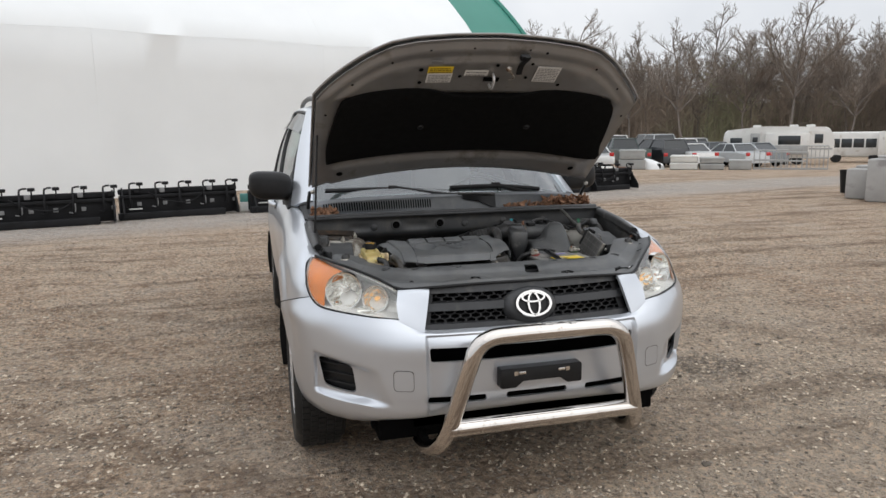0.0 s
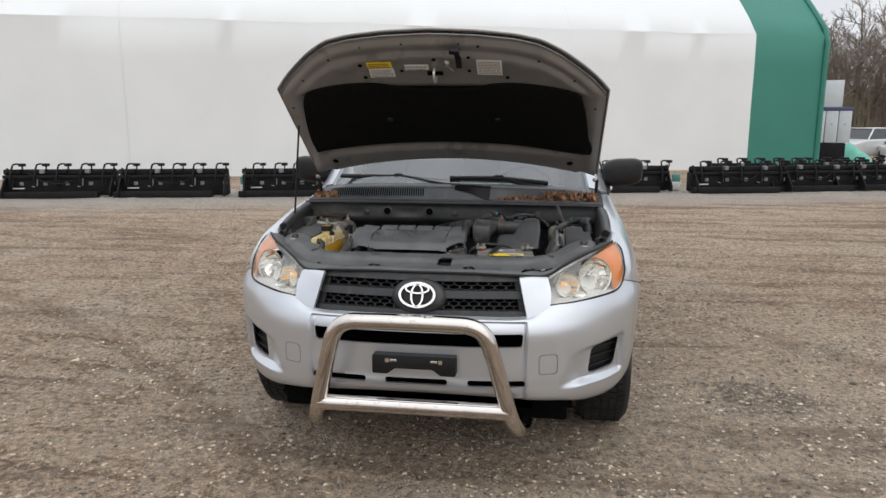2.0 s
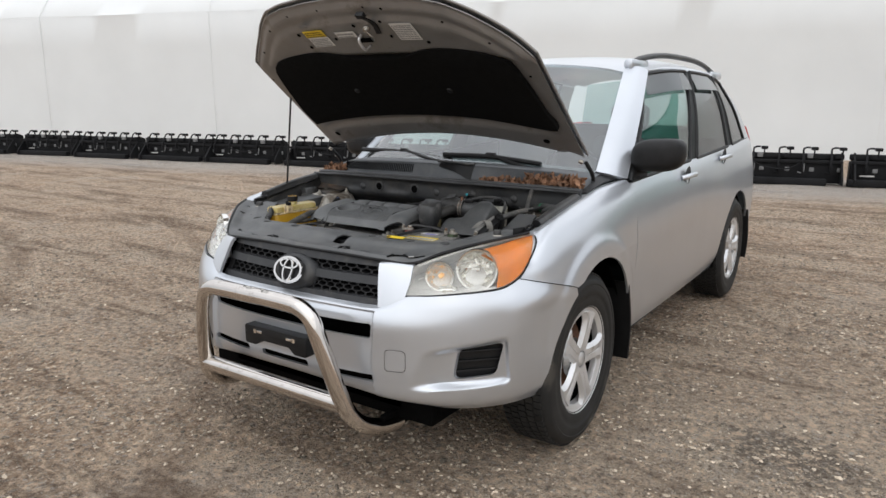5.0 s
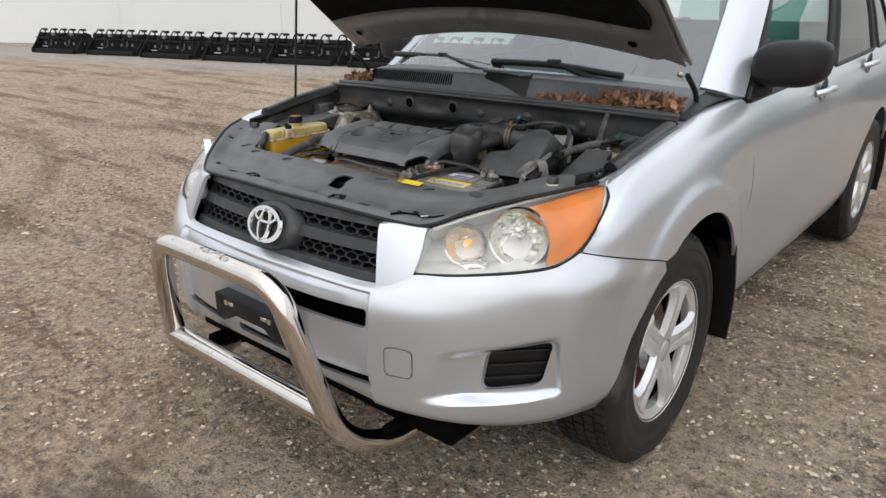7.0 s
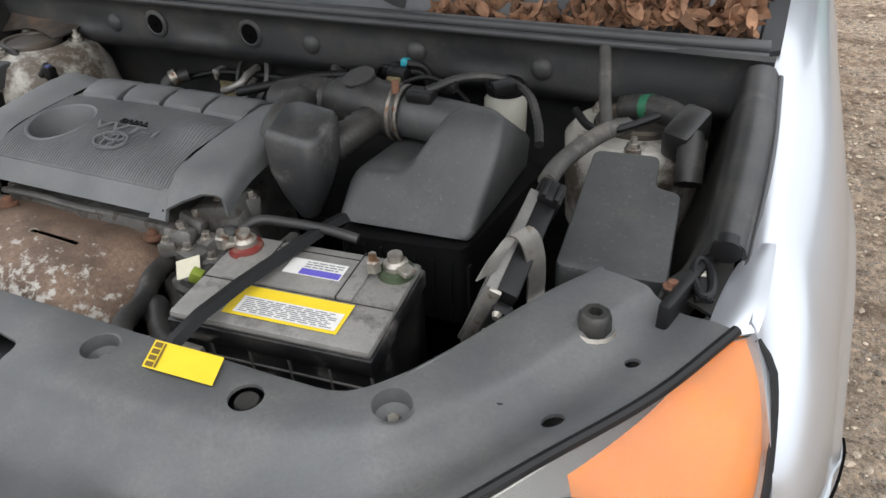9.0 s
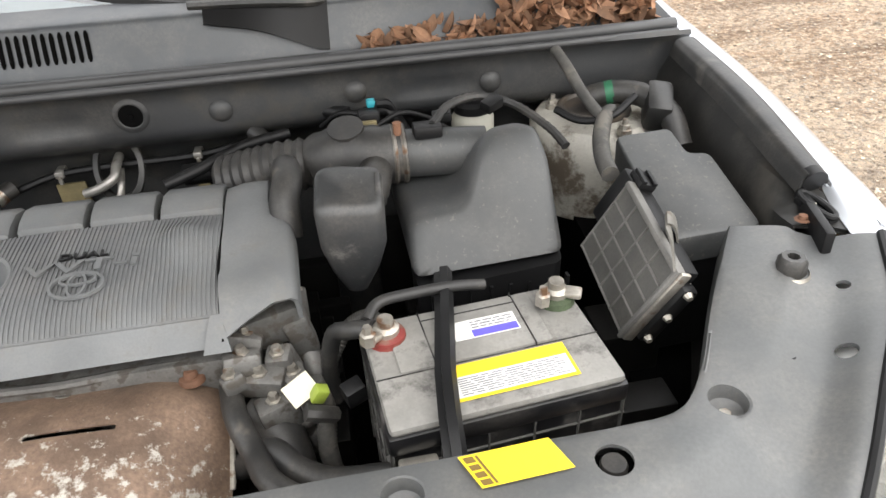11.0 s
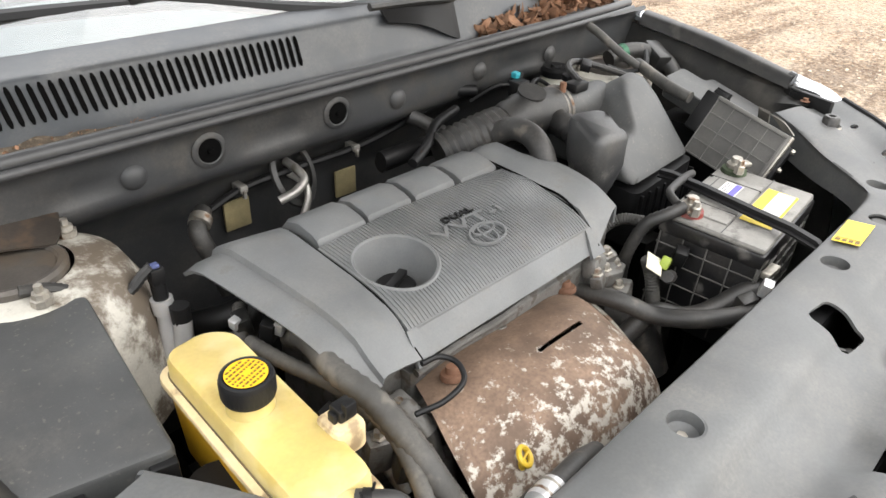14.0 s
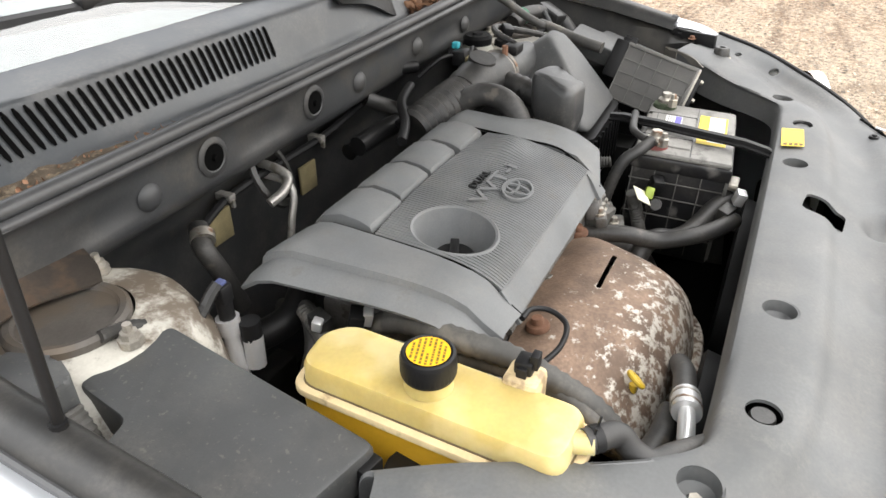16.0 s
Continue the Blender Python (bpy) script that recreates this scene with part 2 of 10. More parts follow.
FLAKED = material("pale_flaked_metal", (0.40, 0.37, 0.32), 0.6, 0.3, 0.3, 40, 260, 0.4, 0.001, spots=(0.20, 0.135, 0.095), spot_scale=50, spot_detail=8.0, spot_at=0.56)
TANK = material("yellowed_tank", (0.51, 0.395, 0.140), 0.4, 0, 0.15, 12, 200, 0.05, 0.0004, spots=(0.60, 0.495, 0.235), spot_scale=9, spot_detail=6.0, spot_at=0.54, dust=0.55, dust_colour=(0.30, 0.20, 0.07))
TANKLOW = material("coolant_tank", (0.72, 0.40, 0.03), 0.35, 0, 0.12, 10, 200, 0.05, 0.0004)
TANKRIM = material("tank_flange", (0.66, 0.52, 0.30), 0.5, 0, 0.15, 30, 300, 0.1, 0.0004, spots=(0.30, 0.22, 0.13), spot_scale=40, spot_at=0.60)
tb = TANK.node_tree.nodes["Principled BSDF"]
tb.inputs["Subsurface Weight"].default_value, tb.inputs["Subsurface Scale"].default_value = 0.5, 0.03
tb.inputs["Subsurface Radius"].default_value = (1.0, 0.75, 0.3)
YELLOW = material("yellow_label", (0.82, 0.60, 0.03), 0.5, 0, 0.06, 30, 300, 0)
YELLOWCAP = material("orange_cap_label", (0.85, 0.47, 0.02), 0.5, 0, 0.06, 30, 300, 0)
YELLOWPL = material("yellow_plastic", (0.62, 0.42, 0.04), 0.4, 0, 0.15, 40, 300, 0.05, 0.0004)
PAPER = material("white_label", (0.72, 0.71, 0.68), 0.6, 0, 0.08, 30, 300, 0)
INK = material("printed_ink", (0.22, 0.22, 0.23), 0.6, 0, 0.1, 30, 300, 0)
BROWNINK = material("brown_ink", (0.16, 0.10, 0.02), 0.6, 0, 0.1, 30, 300, 0)
PURPLE = material("violet_ink", (0.12, 0.10, 0.48), 0.5, 0, 0.1, 30, 300, 0)
BATBLACK = material("battery_case", (0.010, 0.010, 0.011), 0.35, 0, 0.3, 20, 300, 0.1, 0.0005, spots=(0.09, 0.085, 0.08), spot_scale=20, spot_at=0.62, dust=0.35)
BATRIB = material("pale_battery_rib", (0.11, 0.107, 0.10), 0.55, 0, 0.3, 30, 300, 0.1, 0.0005)
BATLID = material("battery_lid_grey", (0.235, 0.228, 0.212), 0.55, 0, 0.25, 22, 260, 0.15, 0.0006, spots=(0.09, 0.085, 0.08), spot_scale=11, spot_detail=10.0, spot_grain=0.7, spot_at=0.56, dust=0.60)
REDPL = material("red_plastic", (0.21, 0.028, 0.022), 0.5, 0, 0.3, 40, 300, 0.1, 0.0004, spots=(0.16, 0.07, 0.05), spot_scale=50, spot_at=0.55)
GREENCR = material("green_corrosion", (0.048, 0.066, 0.034), 0.85, 0, 0.4, 60, 400, 0.5, 0.001)
GREENPL = material("green_tape", (0.02, 0.13, 0.065), 0.5, 0, 0.2, 40, 300, 0)
BLUEPL = material("blue_plastic", (0.06, 0.075, 0.17), 0.5, 0, 0.2, 40, 300, 0)
CARD = material("cream_card", (0.66, 0.62, 0.48), 0.7, 0, 0.1, 40, 300, 0)
PIPEALU = material("dull_aluminium_pipe", (0.40, 0.385, 0.36), 0.42, 0.6, 0.2, 40, 300, 0.1, 0.0004, spots=(0.22, 0.20, 0.17), spot_scale=30, spot_at=0.60)
LOOM = material("dusty_corrugated_conduit", (0.062, 0.060, 0.056), 0.6, 0, 0.3, 30, 300, 0.2, 0.0005, spots=(0.12, 0.11, 0.095), spot_scale=25, spot_at=0.60, dust=0.6)
DIRT = material("settled_dirt", (0.105, 0.082, 0.060), 0.95, 0, 0.4, 60, 500, 0.6, 0.002, spots=(0.19, 0.15, 0.105), spot_scale=120, spot_detail=5.0, spot_at=0.58, spec=0.2)
LIMEPL = material("lime_plastic", (0.28, 0.36, 0.05), 0.5, 0, 0.2, 40, 300, 0)
TEAL = material("teal_plastic", (0.02, 0.30, 0.36), 0.5, 0, 0.2, 40, 300, 0)
KHAKI = material("khaki_foam", (0.23, 0.19, 0.10), 0.8, 0, 0.25, 30, 300, 0.2, 0.0006)
MILKY = material("milky_plastic", (0.44, 0.43, 0.365), 0.45, 0, 0.12, 14, 300, 0.1, 0.0005, spots=(0.28, 0.26, 0.20), spot_scale=12, spot_at=0.60)
ECUMAT = material("dusty_grey_casing", (0.085, 0.083, 0.078), 0.55, 0, 0.25, 16, 300, 0.2, 0.0006, dust=0.50)
STRAPSTEEL = material("grey_strap_steel", (0.20, 0.19, 0.17), 0.5, 0.4, 0.25, 20, 300, 0.2, 0.0005, spots=(0.11, 0.085, 0.06), spot_scale=22, spot_at=0.60)
BROWNSHEET = material("rust_brown_sheet", (0.050, 0.040, 0.032), 0.65, 0.2, 0.4, 14, 260, 0.3, 0.0008, spots=(0.10, 0.062, 0.038), spot_scale=12, spot_detail=9.0, spot_at=0.56)
TANKSEAM = material("tank_seam_grime", (0.12, 0.085, 0.04), 0.7, 0, 0.4, 50, 300, 0.2, 0.0005)
ECURIB = material("pale_casing_ribs", (0.16, 0.155, 0.145), 0.6, 0, 0.3, 16, 300, 0.2, 0.0006)
STONE = material("loose_stone", (0.36, 0.295, 0.225), 0.85, 0, 0.2, 30, 300, 0.3, 0.001, island=0.75)
CAPMETAL = material("rusty_tower_plate", (0.115, 0.103, 0.092), 0.55, 0.4, 0.3, 20, 300, 0.3, 0.0006, spots=(0.13, 0.105, 0.082), spot_scale=14, spot_at=0.52)
MACHINEGREY = material("worn_grey_paint", (0.20, 0.20, 0.20), 0.6, 0, 0.2, 10, 100, 0.1, 0.001)
TEALGLASS = material("teal_plastic_block", (0.10, 0.30, 0.27), 0.4, 0, 0.15, 10, 100, 0)
FARGLASS = material("dark_window", (0.03, 0.035, 0.038), 0.08, 0, 0.1, 10, 100, 0)
RVWHITE = material("white_trailer_panel", (0.70, 0.69, 0.66), 0.45, 0, 0.05, 2, 60, 0.05, 0.002, spots=(0.52, 0.49, 0.44), spot_scale=1.5, spot_at=0.66)
RVGREY = material("grey_trailer_panel", (0.36, 0.36, 0.35), 0.5, 0.1, 0.1, 3, 60, 0.05, 0.002)
CABWHITE = material("white_cabinet_enamel", (0.60, 0.63, 0.67), 0.4, 0, 0.05, 3, 60, 0.03, 0.001)
TARP = material("green_tarp", (0.12, 0.42, 0.32), 0.45, 0, 0.15, 3, 60, 0.1, 0.004)
CONCRETE = material("concrete", (0.38, 0.37, 0.355), 0.85, 0, 0.12, 3, 80, 0.3, 0.003, spots=(0.25, 0.24, 0.23), spot_scale=2.5, spot_at=0.6)
BARK = material("grey_bark", (0.20, 0.175, 0.155), 0.9, 0, 0.3, 3, 40, 0.5, 0.02)
TWIG = material("brown_twigs", (0.23, 0.195, 0.165), 0.9, 0, 0.3, 0.4, 20, 0)
BRUSH = material("brown_brush", (0.270, 0.220, 0.175), 0.95, 0, 0.3, 0.12, 3, 0, spots=(0.26, 0.26, 0.16), spot_scale=0.09, spot_at=0.58)
RVGREYTAPE = material("grey_tape", (0.22, 0.215, 0.21), 0.6, 0, 0.1, 20, 300, 0)

# ---- mesh tools ----
def obj(name, verts, faces, mat, parent=None, label="", smooth=True, angle=40):
    me = bpy.data.meshes.new(name)
    me.from_pydata([tuple(v) for v in verts], [], faces)
    return finish(name, me, mat, parent, label, smooth, angle)


def finish(name, me, mat, parent=None, label="", smooth=True, angle=40):
    for x in mat if isinstance(mat, (list, tuple)) else [mat]:
        me.materials.append(x)
    me.validate()
    if smooth:
        me.shade_smooth()
        me.set_sharp_from_angle(angle=radians(angle))
    ob = new(name, me)
    if parent is not None:
        ob.parent = parent
    if label:
        tagged(ob, label)
    return ob


def part(name, bm, mat, parent, label="", smooth=True, angle=40):
    """Links a bmesh as one mesh object under a thing or a part."""
    me = bpy.data.meshes.new(name)
    bm.normal_update()
    bm.to_mesh(me)
    bm.free()
    return finish(name, me, mat, parent, label, smooth, angle)


def thing(name, label, category, group="", kind="", at=(0, 0, 0)):
    e = new(name)
    e.location = at
    return tagged(e, label, category, group, kind)


def box(bm, x0, x1, y0, y1, z0, z1, bevel=0.0, m=None, seg=2):
    vs = [bm.verts.new((x, y, z)) for x in (x0, x1) for y in (y0, y1) for z in (z0, z1)]
    fs = [bm.faces.new([vs[i] for i in f]) for f in ((0, 1, 3, 2), (4, 6, 7, 5), (0, 4, 5, 1), (2, 3, 7, 6), (0, 2, 6, 4), (1, 5, 7, 3))]
    if bevel:
        es = list({e for f in fs for e in f.edges})
        r = bmesh.ops.bevel(bm, geom=es, offset=bevel, segments=seg, affect="EDGES", profile=0.5)
        vs = list({v for f in r["faces"] for v in f.verts} | {v for v in vs if v.is_valid})
    if m is not None:
        bmesh.ops.transform(bm, matrix=m, verts=vs)
    return bm


def prism(bm, poly, d, m=None, bevel=0.0, seg=2):
    """A polygon in x, y raised from z = 0 to z = d, then placed by m."""
    lo = [bm.verts.new((x, y, 0)) for x, y in poly]
    hi = [bm.verts.new((x, y, d)) for x, y in poly]
    k = len(poly)
    fs = [bm.faces.new(lo[::-1]), bm.faces.new(hi)]
    fs += [bm.faces.new((lo[i], lo[(i + 1) % k], hi[(i + 1) % k], hi[i])) for i in range(k)]
    vs = lo + hi
    if bevel:
        es = [e for e in fs[1].edges]
        r = bmesh.ops.bevel(bm, geom=es, offset=bevel, segments=seg, affect="EDGES", profile=0.5)
        vs = list({v for f in r["faces"] for v in f.verts} | {v for v in vs if v.is_valid})
    bmesh.ops.recalc_face_normals(bm, faces=[f for f in bm.faces])
    if m is not None:
        bmesh.ops.transform(bm, matrix=m, verts=vs)
    return bm


def lathe(bm, prof, m=None, n=24, a0=0.0, a1=360.0):
    """A profile of (radius, height) turned about z."""
    full = abs(a1 - a0) >= 359.9
    rings = []
    for i in range(n if full else n + 1):
        a = radians(a0 + (a1 - a0) * i / n)
        rings.append([bm.verts.new((r * math.cos(a), r * math.sin(a), h)) for r, h in prof])
    for i in range(n):
        p, q = rings[i], rings[(i + 1) % len(rings)]
        for j in range(len(prof) - 1):
            bm.faces.new((p[j], q[j], q[j + 1], p[j + 1]))
    vs = [v for r in rings for v in r]
    bmesh.ops.remove_doubles(bm, verts=vs, dist=1e-5)
    vs = [v for v in vs if v.is_valid]
    if m is not None:
        bmesh.ops.transform(bm, matrix=m, verts=vs)
    return bm


def catmull(pts, n):
    """n points evenly spaced along a smooth curve through pts."""
    p = [Vector(q) for q in pts]
    if len(p) == 2:
        return [p[0].lerp(p[1], i / (n - 1)) for i in range(n)]
    ext = [p[0] * 2 - p[1]] + p + [p[-1] * 2 - p[-2]]
    fine = []
    for i in range(len(p) - 1):
        a, b, c, d = ext[i:i + 4]
        for k in range(12):
            t = k / 12
            fine.append(0.5 * ((2 * b) + (c - a) * t + (2 * a - 5 * b + 4 * c - d) * t * t + (3 * b - a - 3 * c + d) * t ** 3))
    fine.append(p[-1])
    acc = [0.0]
    for a, b in zip(fine, fine[1:]):
        acc.append(acc[-1] + (b - a).length)
    out, j = [], 0
    for i in range(n):
        s = acc[-1] * i / (n - 1)
        while j < len(acc) - 2 and acc[j + 1] < s:
            j += 1
        w = (s - acc[j]) / max(1e-9, acc[j + 1] - acc[j])
        out.append(fine[j].lerp(fine[j + 1], min(1, max(0, w))))
    return out


def tube(bm, pts, r, n=10, steps=0, cap=True, ripple=0.0, straight=False):
    """A round tube through pts; r is one radius or one for each end; ripple makes a corrugated hose."""
    path = [Vector(p) for p in pts] if straight else catmull(pts, steps or max(8, 6 * len(pts)))
    rad = r if isinstance(r, (tuple, list)) else (r, r)
    up, rings = None, []
    for i, p in enumerate(path):
        d = (path[min(i + 1, len(path) - 1)] - path[max(i - 1, 0)]).normalized()
        if up is None:
            up = Vector((0, 0, 1)) if abs(d.z) < 0.9 else Vector((1, 0, 0))
        s = d.cross(up).normalized()
        up = s.cross(d).normalized()
        t = i / (len(path) - 1)
        k = (rad[0] * (1 - t) + rad[1] * t) * (1 + (ripple if i % 2 else 0))
        rings.append([bm.verts.new(p + k * (math.cos(2 * math.pi * j / n) * s + math.sin(2 * math.pi * j / n) * up)) for j in range(n)])
    for a, b in zip(rings, rings[1:]):
        for j in range(n):
            bm.faces.new((a[j], a[(j + 1) % n], b[(j + 1) % n], b[j]))
    if cap:
        bm.faces.new(rings[0][::-1])
        bm.faces.new(rings[-1])
    return bm


def loft(curves, nu, nv):
    """A grid of points through curves, nu along each and nv across."""
    rows = [catmull(c, nu) for c in curves]
    cols = [catmull([r[i] for r in rows], nv) if len(rows) > 1 else rows[0] for i in range(nu)]
    return [[cols[i][j] for i in range(nu)] for j in range(nv)]


def shell(bm, grid, thick=0.0, flip=False):
    """Adds a grid as a skin; with thick, a closed shell that goes inward along the normals."""
    nv, nu = len(grid), len(grid[0])
    vs = [[bm.verts.new(p) for p in row] for row in grid]
    q = []
    for j in range(nv - 1):
        for i in range(nu - 1):
            f = (vs[j][i], vs[j][i + 1], vs[j + 1][i + 1], vs[j + 1][i])
            q.append(f[::-1] if flip else f)
    for f in q:
        bm.faces.new(f)
    if thick:
        nor = [[Vector() for _ in row] for row in grid]
        for j in range(nv):
            for i in range(nu):
                du = grid[j][min(i + 1, nu - 1)] - grid[j][max(i - 1, 0)]
                dv = grid[min(j + 1, nv - 1)][i] - grid[max(j - 1, 0)][i]
                nor[j][i] = du.cross(dv).normalized() * (-1 if flip else 1)
        ws = [[bm.verts.new(grid[j][i] - thick * nor[j][i]) for i in range(nu)] for j in range(nv)]
        for j in range(nv - 1):
            for i in range(nu - 1):
                f = (ws[j][i], ws[j + 1][i], ws[j + 1][i + 1], ws[j][i + 1])
                bm.faces.new(f[::-1] if flip else f)
        rim = [(vs[0][i], vs[0][i + 1], ws[0][i], ws[0][i + 1]) for i in range(nu - 1)]
        rim += [(vs[j][-1], vs[j + 1][-1], ws[j][-1], ws[j + 1][-1]) for j in range(nv - 1)]
        rim += [(vs[-1][i + 1], vs[-1][i], ws[-1][i + 1], ws[-1][i]) for i in range(nu - 1)]
        rim += [(vs[j + 1][0], vs[j][0], ws[j + 1][0], ws[j][0]) for j in range(nv - 1)]
        for a, b, c, d in rim:
            f = (b, a, c, d)
            bm.faces.new(f[::-1] if flip else f)
    return bm


def mirror(bm):
    """Adds the mirror image in x."""
    geo = bm.verts[:] + bm.edges[:] + bm.faces[:]
    r = bmesh.ops.duplicate(bm, geom=geo)["geom"]
    vs = [g for g in r if isinstance(g, bmesh.types.BMVert)]
    bmesh.ops.scale(bm, vec=(-1, 1, 1), verts=vs)
    bmesh.ops.reverse_faces(bm, faces=[g for g in r if isinstance(g, bmesh.types.BMFace)])
    bmesh.ops.remove_doubles(bm, verts=bm.verts[:], dist=1e-4)
    return bm


def cut(ob, cutter):
    """Takes the closed bmesh cutter away from ob's mesh."""
    me = bpy.data.meshes.new("cutter")
    bmesh.ops.recalc_face_normals(cutter, faces=cutter.faces[:])
    cutter.to_mesh(me)
    cutter.free()
    tool = new("cutter", me)
    mod = ob.modifiers.new("cut", "BOOLEAN")
    mod.operation, mod.solver, mod.object = "DIFFERENCE", "EXACT", tool
    mod.use_self, mod.use_hole_tolerant = True, True
    dg = bpy.context.evaluated_depsgraph_get()
    old, made = ob.data, bpy.data.meshes.new_from_object(ob.evaluated_get(dg))
    ob.modifiers.clear()
    ob.data = made
    made.name = old.name
    bpy.data.objects.remove(tool)
    bpy.data.meshes.remove(me)
    bpy.data.meshes.remove(old)
    made.shade_smooth()
    made.set_sharp_from_angle(angle=radians(40))
    return ob


def rounded(pts, r, n=4):
    """A polygon's corners rounded off."""
    out, k = [], len(pts)
    for i in range(k):
        p, a, b = Vector(pts[i]), Vector(pts[i - 1]), Vector(pts[(i + 1) % k])
        u, v = a - p, b - p
        d = min(r, u.length * 0.45, v.length * 0.45)
        s, e = p + u.normalized() * d, p + v.normalized() * d
        for j in range(n + 1):
            t = j / n
            out.append(tuple(s * (1 - t) ** 2 + p * 2 * t * (1 - t) + e * t * t))
    return out


# turns a polygon in x, z (seen from the front) into a prism along y
FRONT = Matrix(((1, 0, 0, 0), (0, 0, -1, 0), (0, 1, 0, 0), (0, 0, 0, 1)))


def frontal(bm, poly, y0, y1, bevel=0.0):
    """A polygon in x, z carried from y0 (nearer the front) to y1."""
    return prism(bm, poly, y1 - y0, Matrix.Translation((0, y1, 0)) @ FRONT, bevel)

# ---- the car: it faces -y, its badge stands at x = 0, y = 0 ----
car = thing("suv", "silver compact suv with open hood and steel bull bar on gravel", "car")
AXLE_F, AXLE_R, HUB, TRACK = 0.87, 3.53, 0.362, 0.785


def arch_cutter(r=0.415):
    bm = bmesh.new()
    for y in (AXLE_F, AXLE_R):
        for s in (1, -1):
            bmesh.ops.create_cone(bm, cap_ends=True, segments=48, radius1=r, radius2=r, depth=0.62,
                                  matrix=Matrix.Translation((s * 0.86, y, HUB + 0.01)) @ Matrix.Rotation(radians(90), 4, "Y"))
    return bm


# bumper skin, from the middle to the wheel arch, row by row from the lip up
BUMPER = [
    [(0, 0.03, 0.375), (0.3, 0.035, 0.372), (0.52, 0.075, 0.352), (0.66, 0.14, 0.335), (0.78, 0.28, 0.325), (0.855, 0.46, 0.325), (0.87, 0.56, 0.33)],
    [(0, -0.045, 0.40), (0.3, -0.04, 0.397), (0.51, 0.0, 0.385), (0.665, 0.085, 0.375), (0.795, 0.235, 0.37), (0.87, 0.42, 0.375), (0.895, 0.56, 0.38)],
    [(0, -0.068, 0.46), (0.27, -0.06, 0.46), (0.49, -0.02, 0.455), (0.66, 0.065, 0.455), (0.79, 0.20, 0.455), (0.872, 0.37, 0.455), (0.908, 0.60, 0.46)],
    [(0, -0.070, 0.57), (0.26, -0.062, 0.57), (0.48, -0.022, 0.57), (0.65, 0.06, 0.57), (0.785, 0.185, 0.57), (0.868, 0.33, 0.57), (0.915, 0.61, 0.57)],
    [(0, -0.072, 0.655), (0.26, -0.064, 0.655), (0.48, -0.020, 0.655), (0.65, 0.065, 0.66), (0.79, 0.195, 0.665), (0.876, 0.335, 0.67), (0.919, 0.62, 0.67)],
    [(0, -0.055, 0.692), (0.25, -0.045, 0.692), (0.45, -0.010, 0.70), (0.64, 0.075, 0.715), (0.79, 0.205, 0.725), (0.884, 0.35, 0.730), (0.906, 0.46, 0.720), (0.918, 0.61, 0.695)],
    [(0, -0.005, 0.712), (0.25, 0.0, 0.712), (0.43, 0.018, 0.716), (0.516, 0.050, 0.750), (0.62, 0.088, 0.760), (0.74, 0.178, 0.770), (0.80, 0.258, 0.778), (0.828, 0.326, 0.803), (0.872, 0.385, 0.786), (0.906, 0.48, 0.760), (0.917, 0.60, 0.724)],
]
def ease(a, b, t):
    """0 at a, 1 at b, smooth between; a may be the larger."""
    t = min(1.0, max(0.0, (t - a) / (b - a)))
    return t * t * (3 - 2 * t)


def flare(grid):
    """Swells the skin into a wide lip round the front wheel arch."""
    for row in grid:
        for p in row:
            ax = abs(p.x)
            if p.y < 0.30:
                p.y += 0.020 * ease(0.437, 0.423, ax) * ease(0.705, 0.690, p.z) * ease(0.37, 0.40, p.z)
                p.y += 0.042 * ease(0.575, 0.675, ax - 0.35 * (p.z - 0.50)) * ease(0.835, 0.805, ax) * ease(0.598, 0.570, p.z - 0.18 * (ax - 0.75)) * ease(0.425, 0.447, p.z)
            d = math.hypot(p.y - AXLE_F, p.z - HUB - 0.01)
            p.x += math.copysign(0.013 / (1 + math.exp((d - 0.500) / 0.009)), p.x) * min(1.0, max(0.0, (p.y - 0.44) / 0.08)) * (p.z > 0.3)
    return grid


bm = bmesh.new()
shell(bm, flare(loft(BUMPER, 150, 64)), 0.012)
bmesh.ops.delete(bm, geom=[f for f in bm.faces if all(abs(v.co.x) < 1e-3 for v in f.verts)], context="FACES")
mirror(bm)
bumper = part("front_bumper", bm, SILVER, car)
c = arch_cutter()
frontal(c, rounded([(-0.415, 0.598), (0.415, 0.598), (0.42, 0.652), (-0.42, 0.652)], 0.012), -0.2, 0.12)
for a, b in ((-0.43, -0.205), (-0.125, 0.125), (0.205, 0.43)):
    frontal(c, rounded([(a, 0.436), (b, 0.436), (b, 0.462), (a, 0.462)], 0.015), -0.2, 0.12)
for s in (1, -1):
    frontal(c, rounded([(s * 0.676, 0.456), (s * 0.786, 0.462), (s * 0.808, 0.585), (s * 0.690, 0.566)][::s], 0.022), -0.1, 0.40)
cut(bumper, c)

# the bright cheeks between grille and lamps
for s in (1, -1):
    bm = bmesh.new()
    cheek = [[(0.430, 0.002, 0.700), (0.475, 0.018, 0.708), (0.520, 0.040, 0.728)], [(0.430, 0.009, 0.720), (0.475, 0.026, 0.732), (0.520, 0.050, 0.752)], [(0.418, 0.026, 0.77), (0.465, 0.048, 0.785), (0.522, 0.078, 0.80)],
             [(0.400, 0.056, 0.848), (0.45, 0.080, 0.850), (0.510, 0.112, 0.846)], [(0.396, 0.076, 0.858), (0.45, 0.100, 0.860), (0.508, 0.130, 0.853)]]
    shell(bm, loft([[(s * x, y, z) for x, y, z in r] for r in cheek], 8, 14), 0.012, s < 0)
    part("bumper_cheek", bm, SILVER, car)

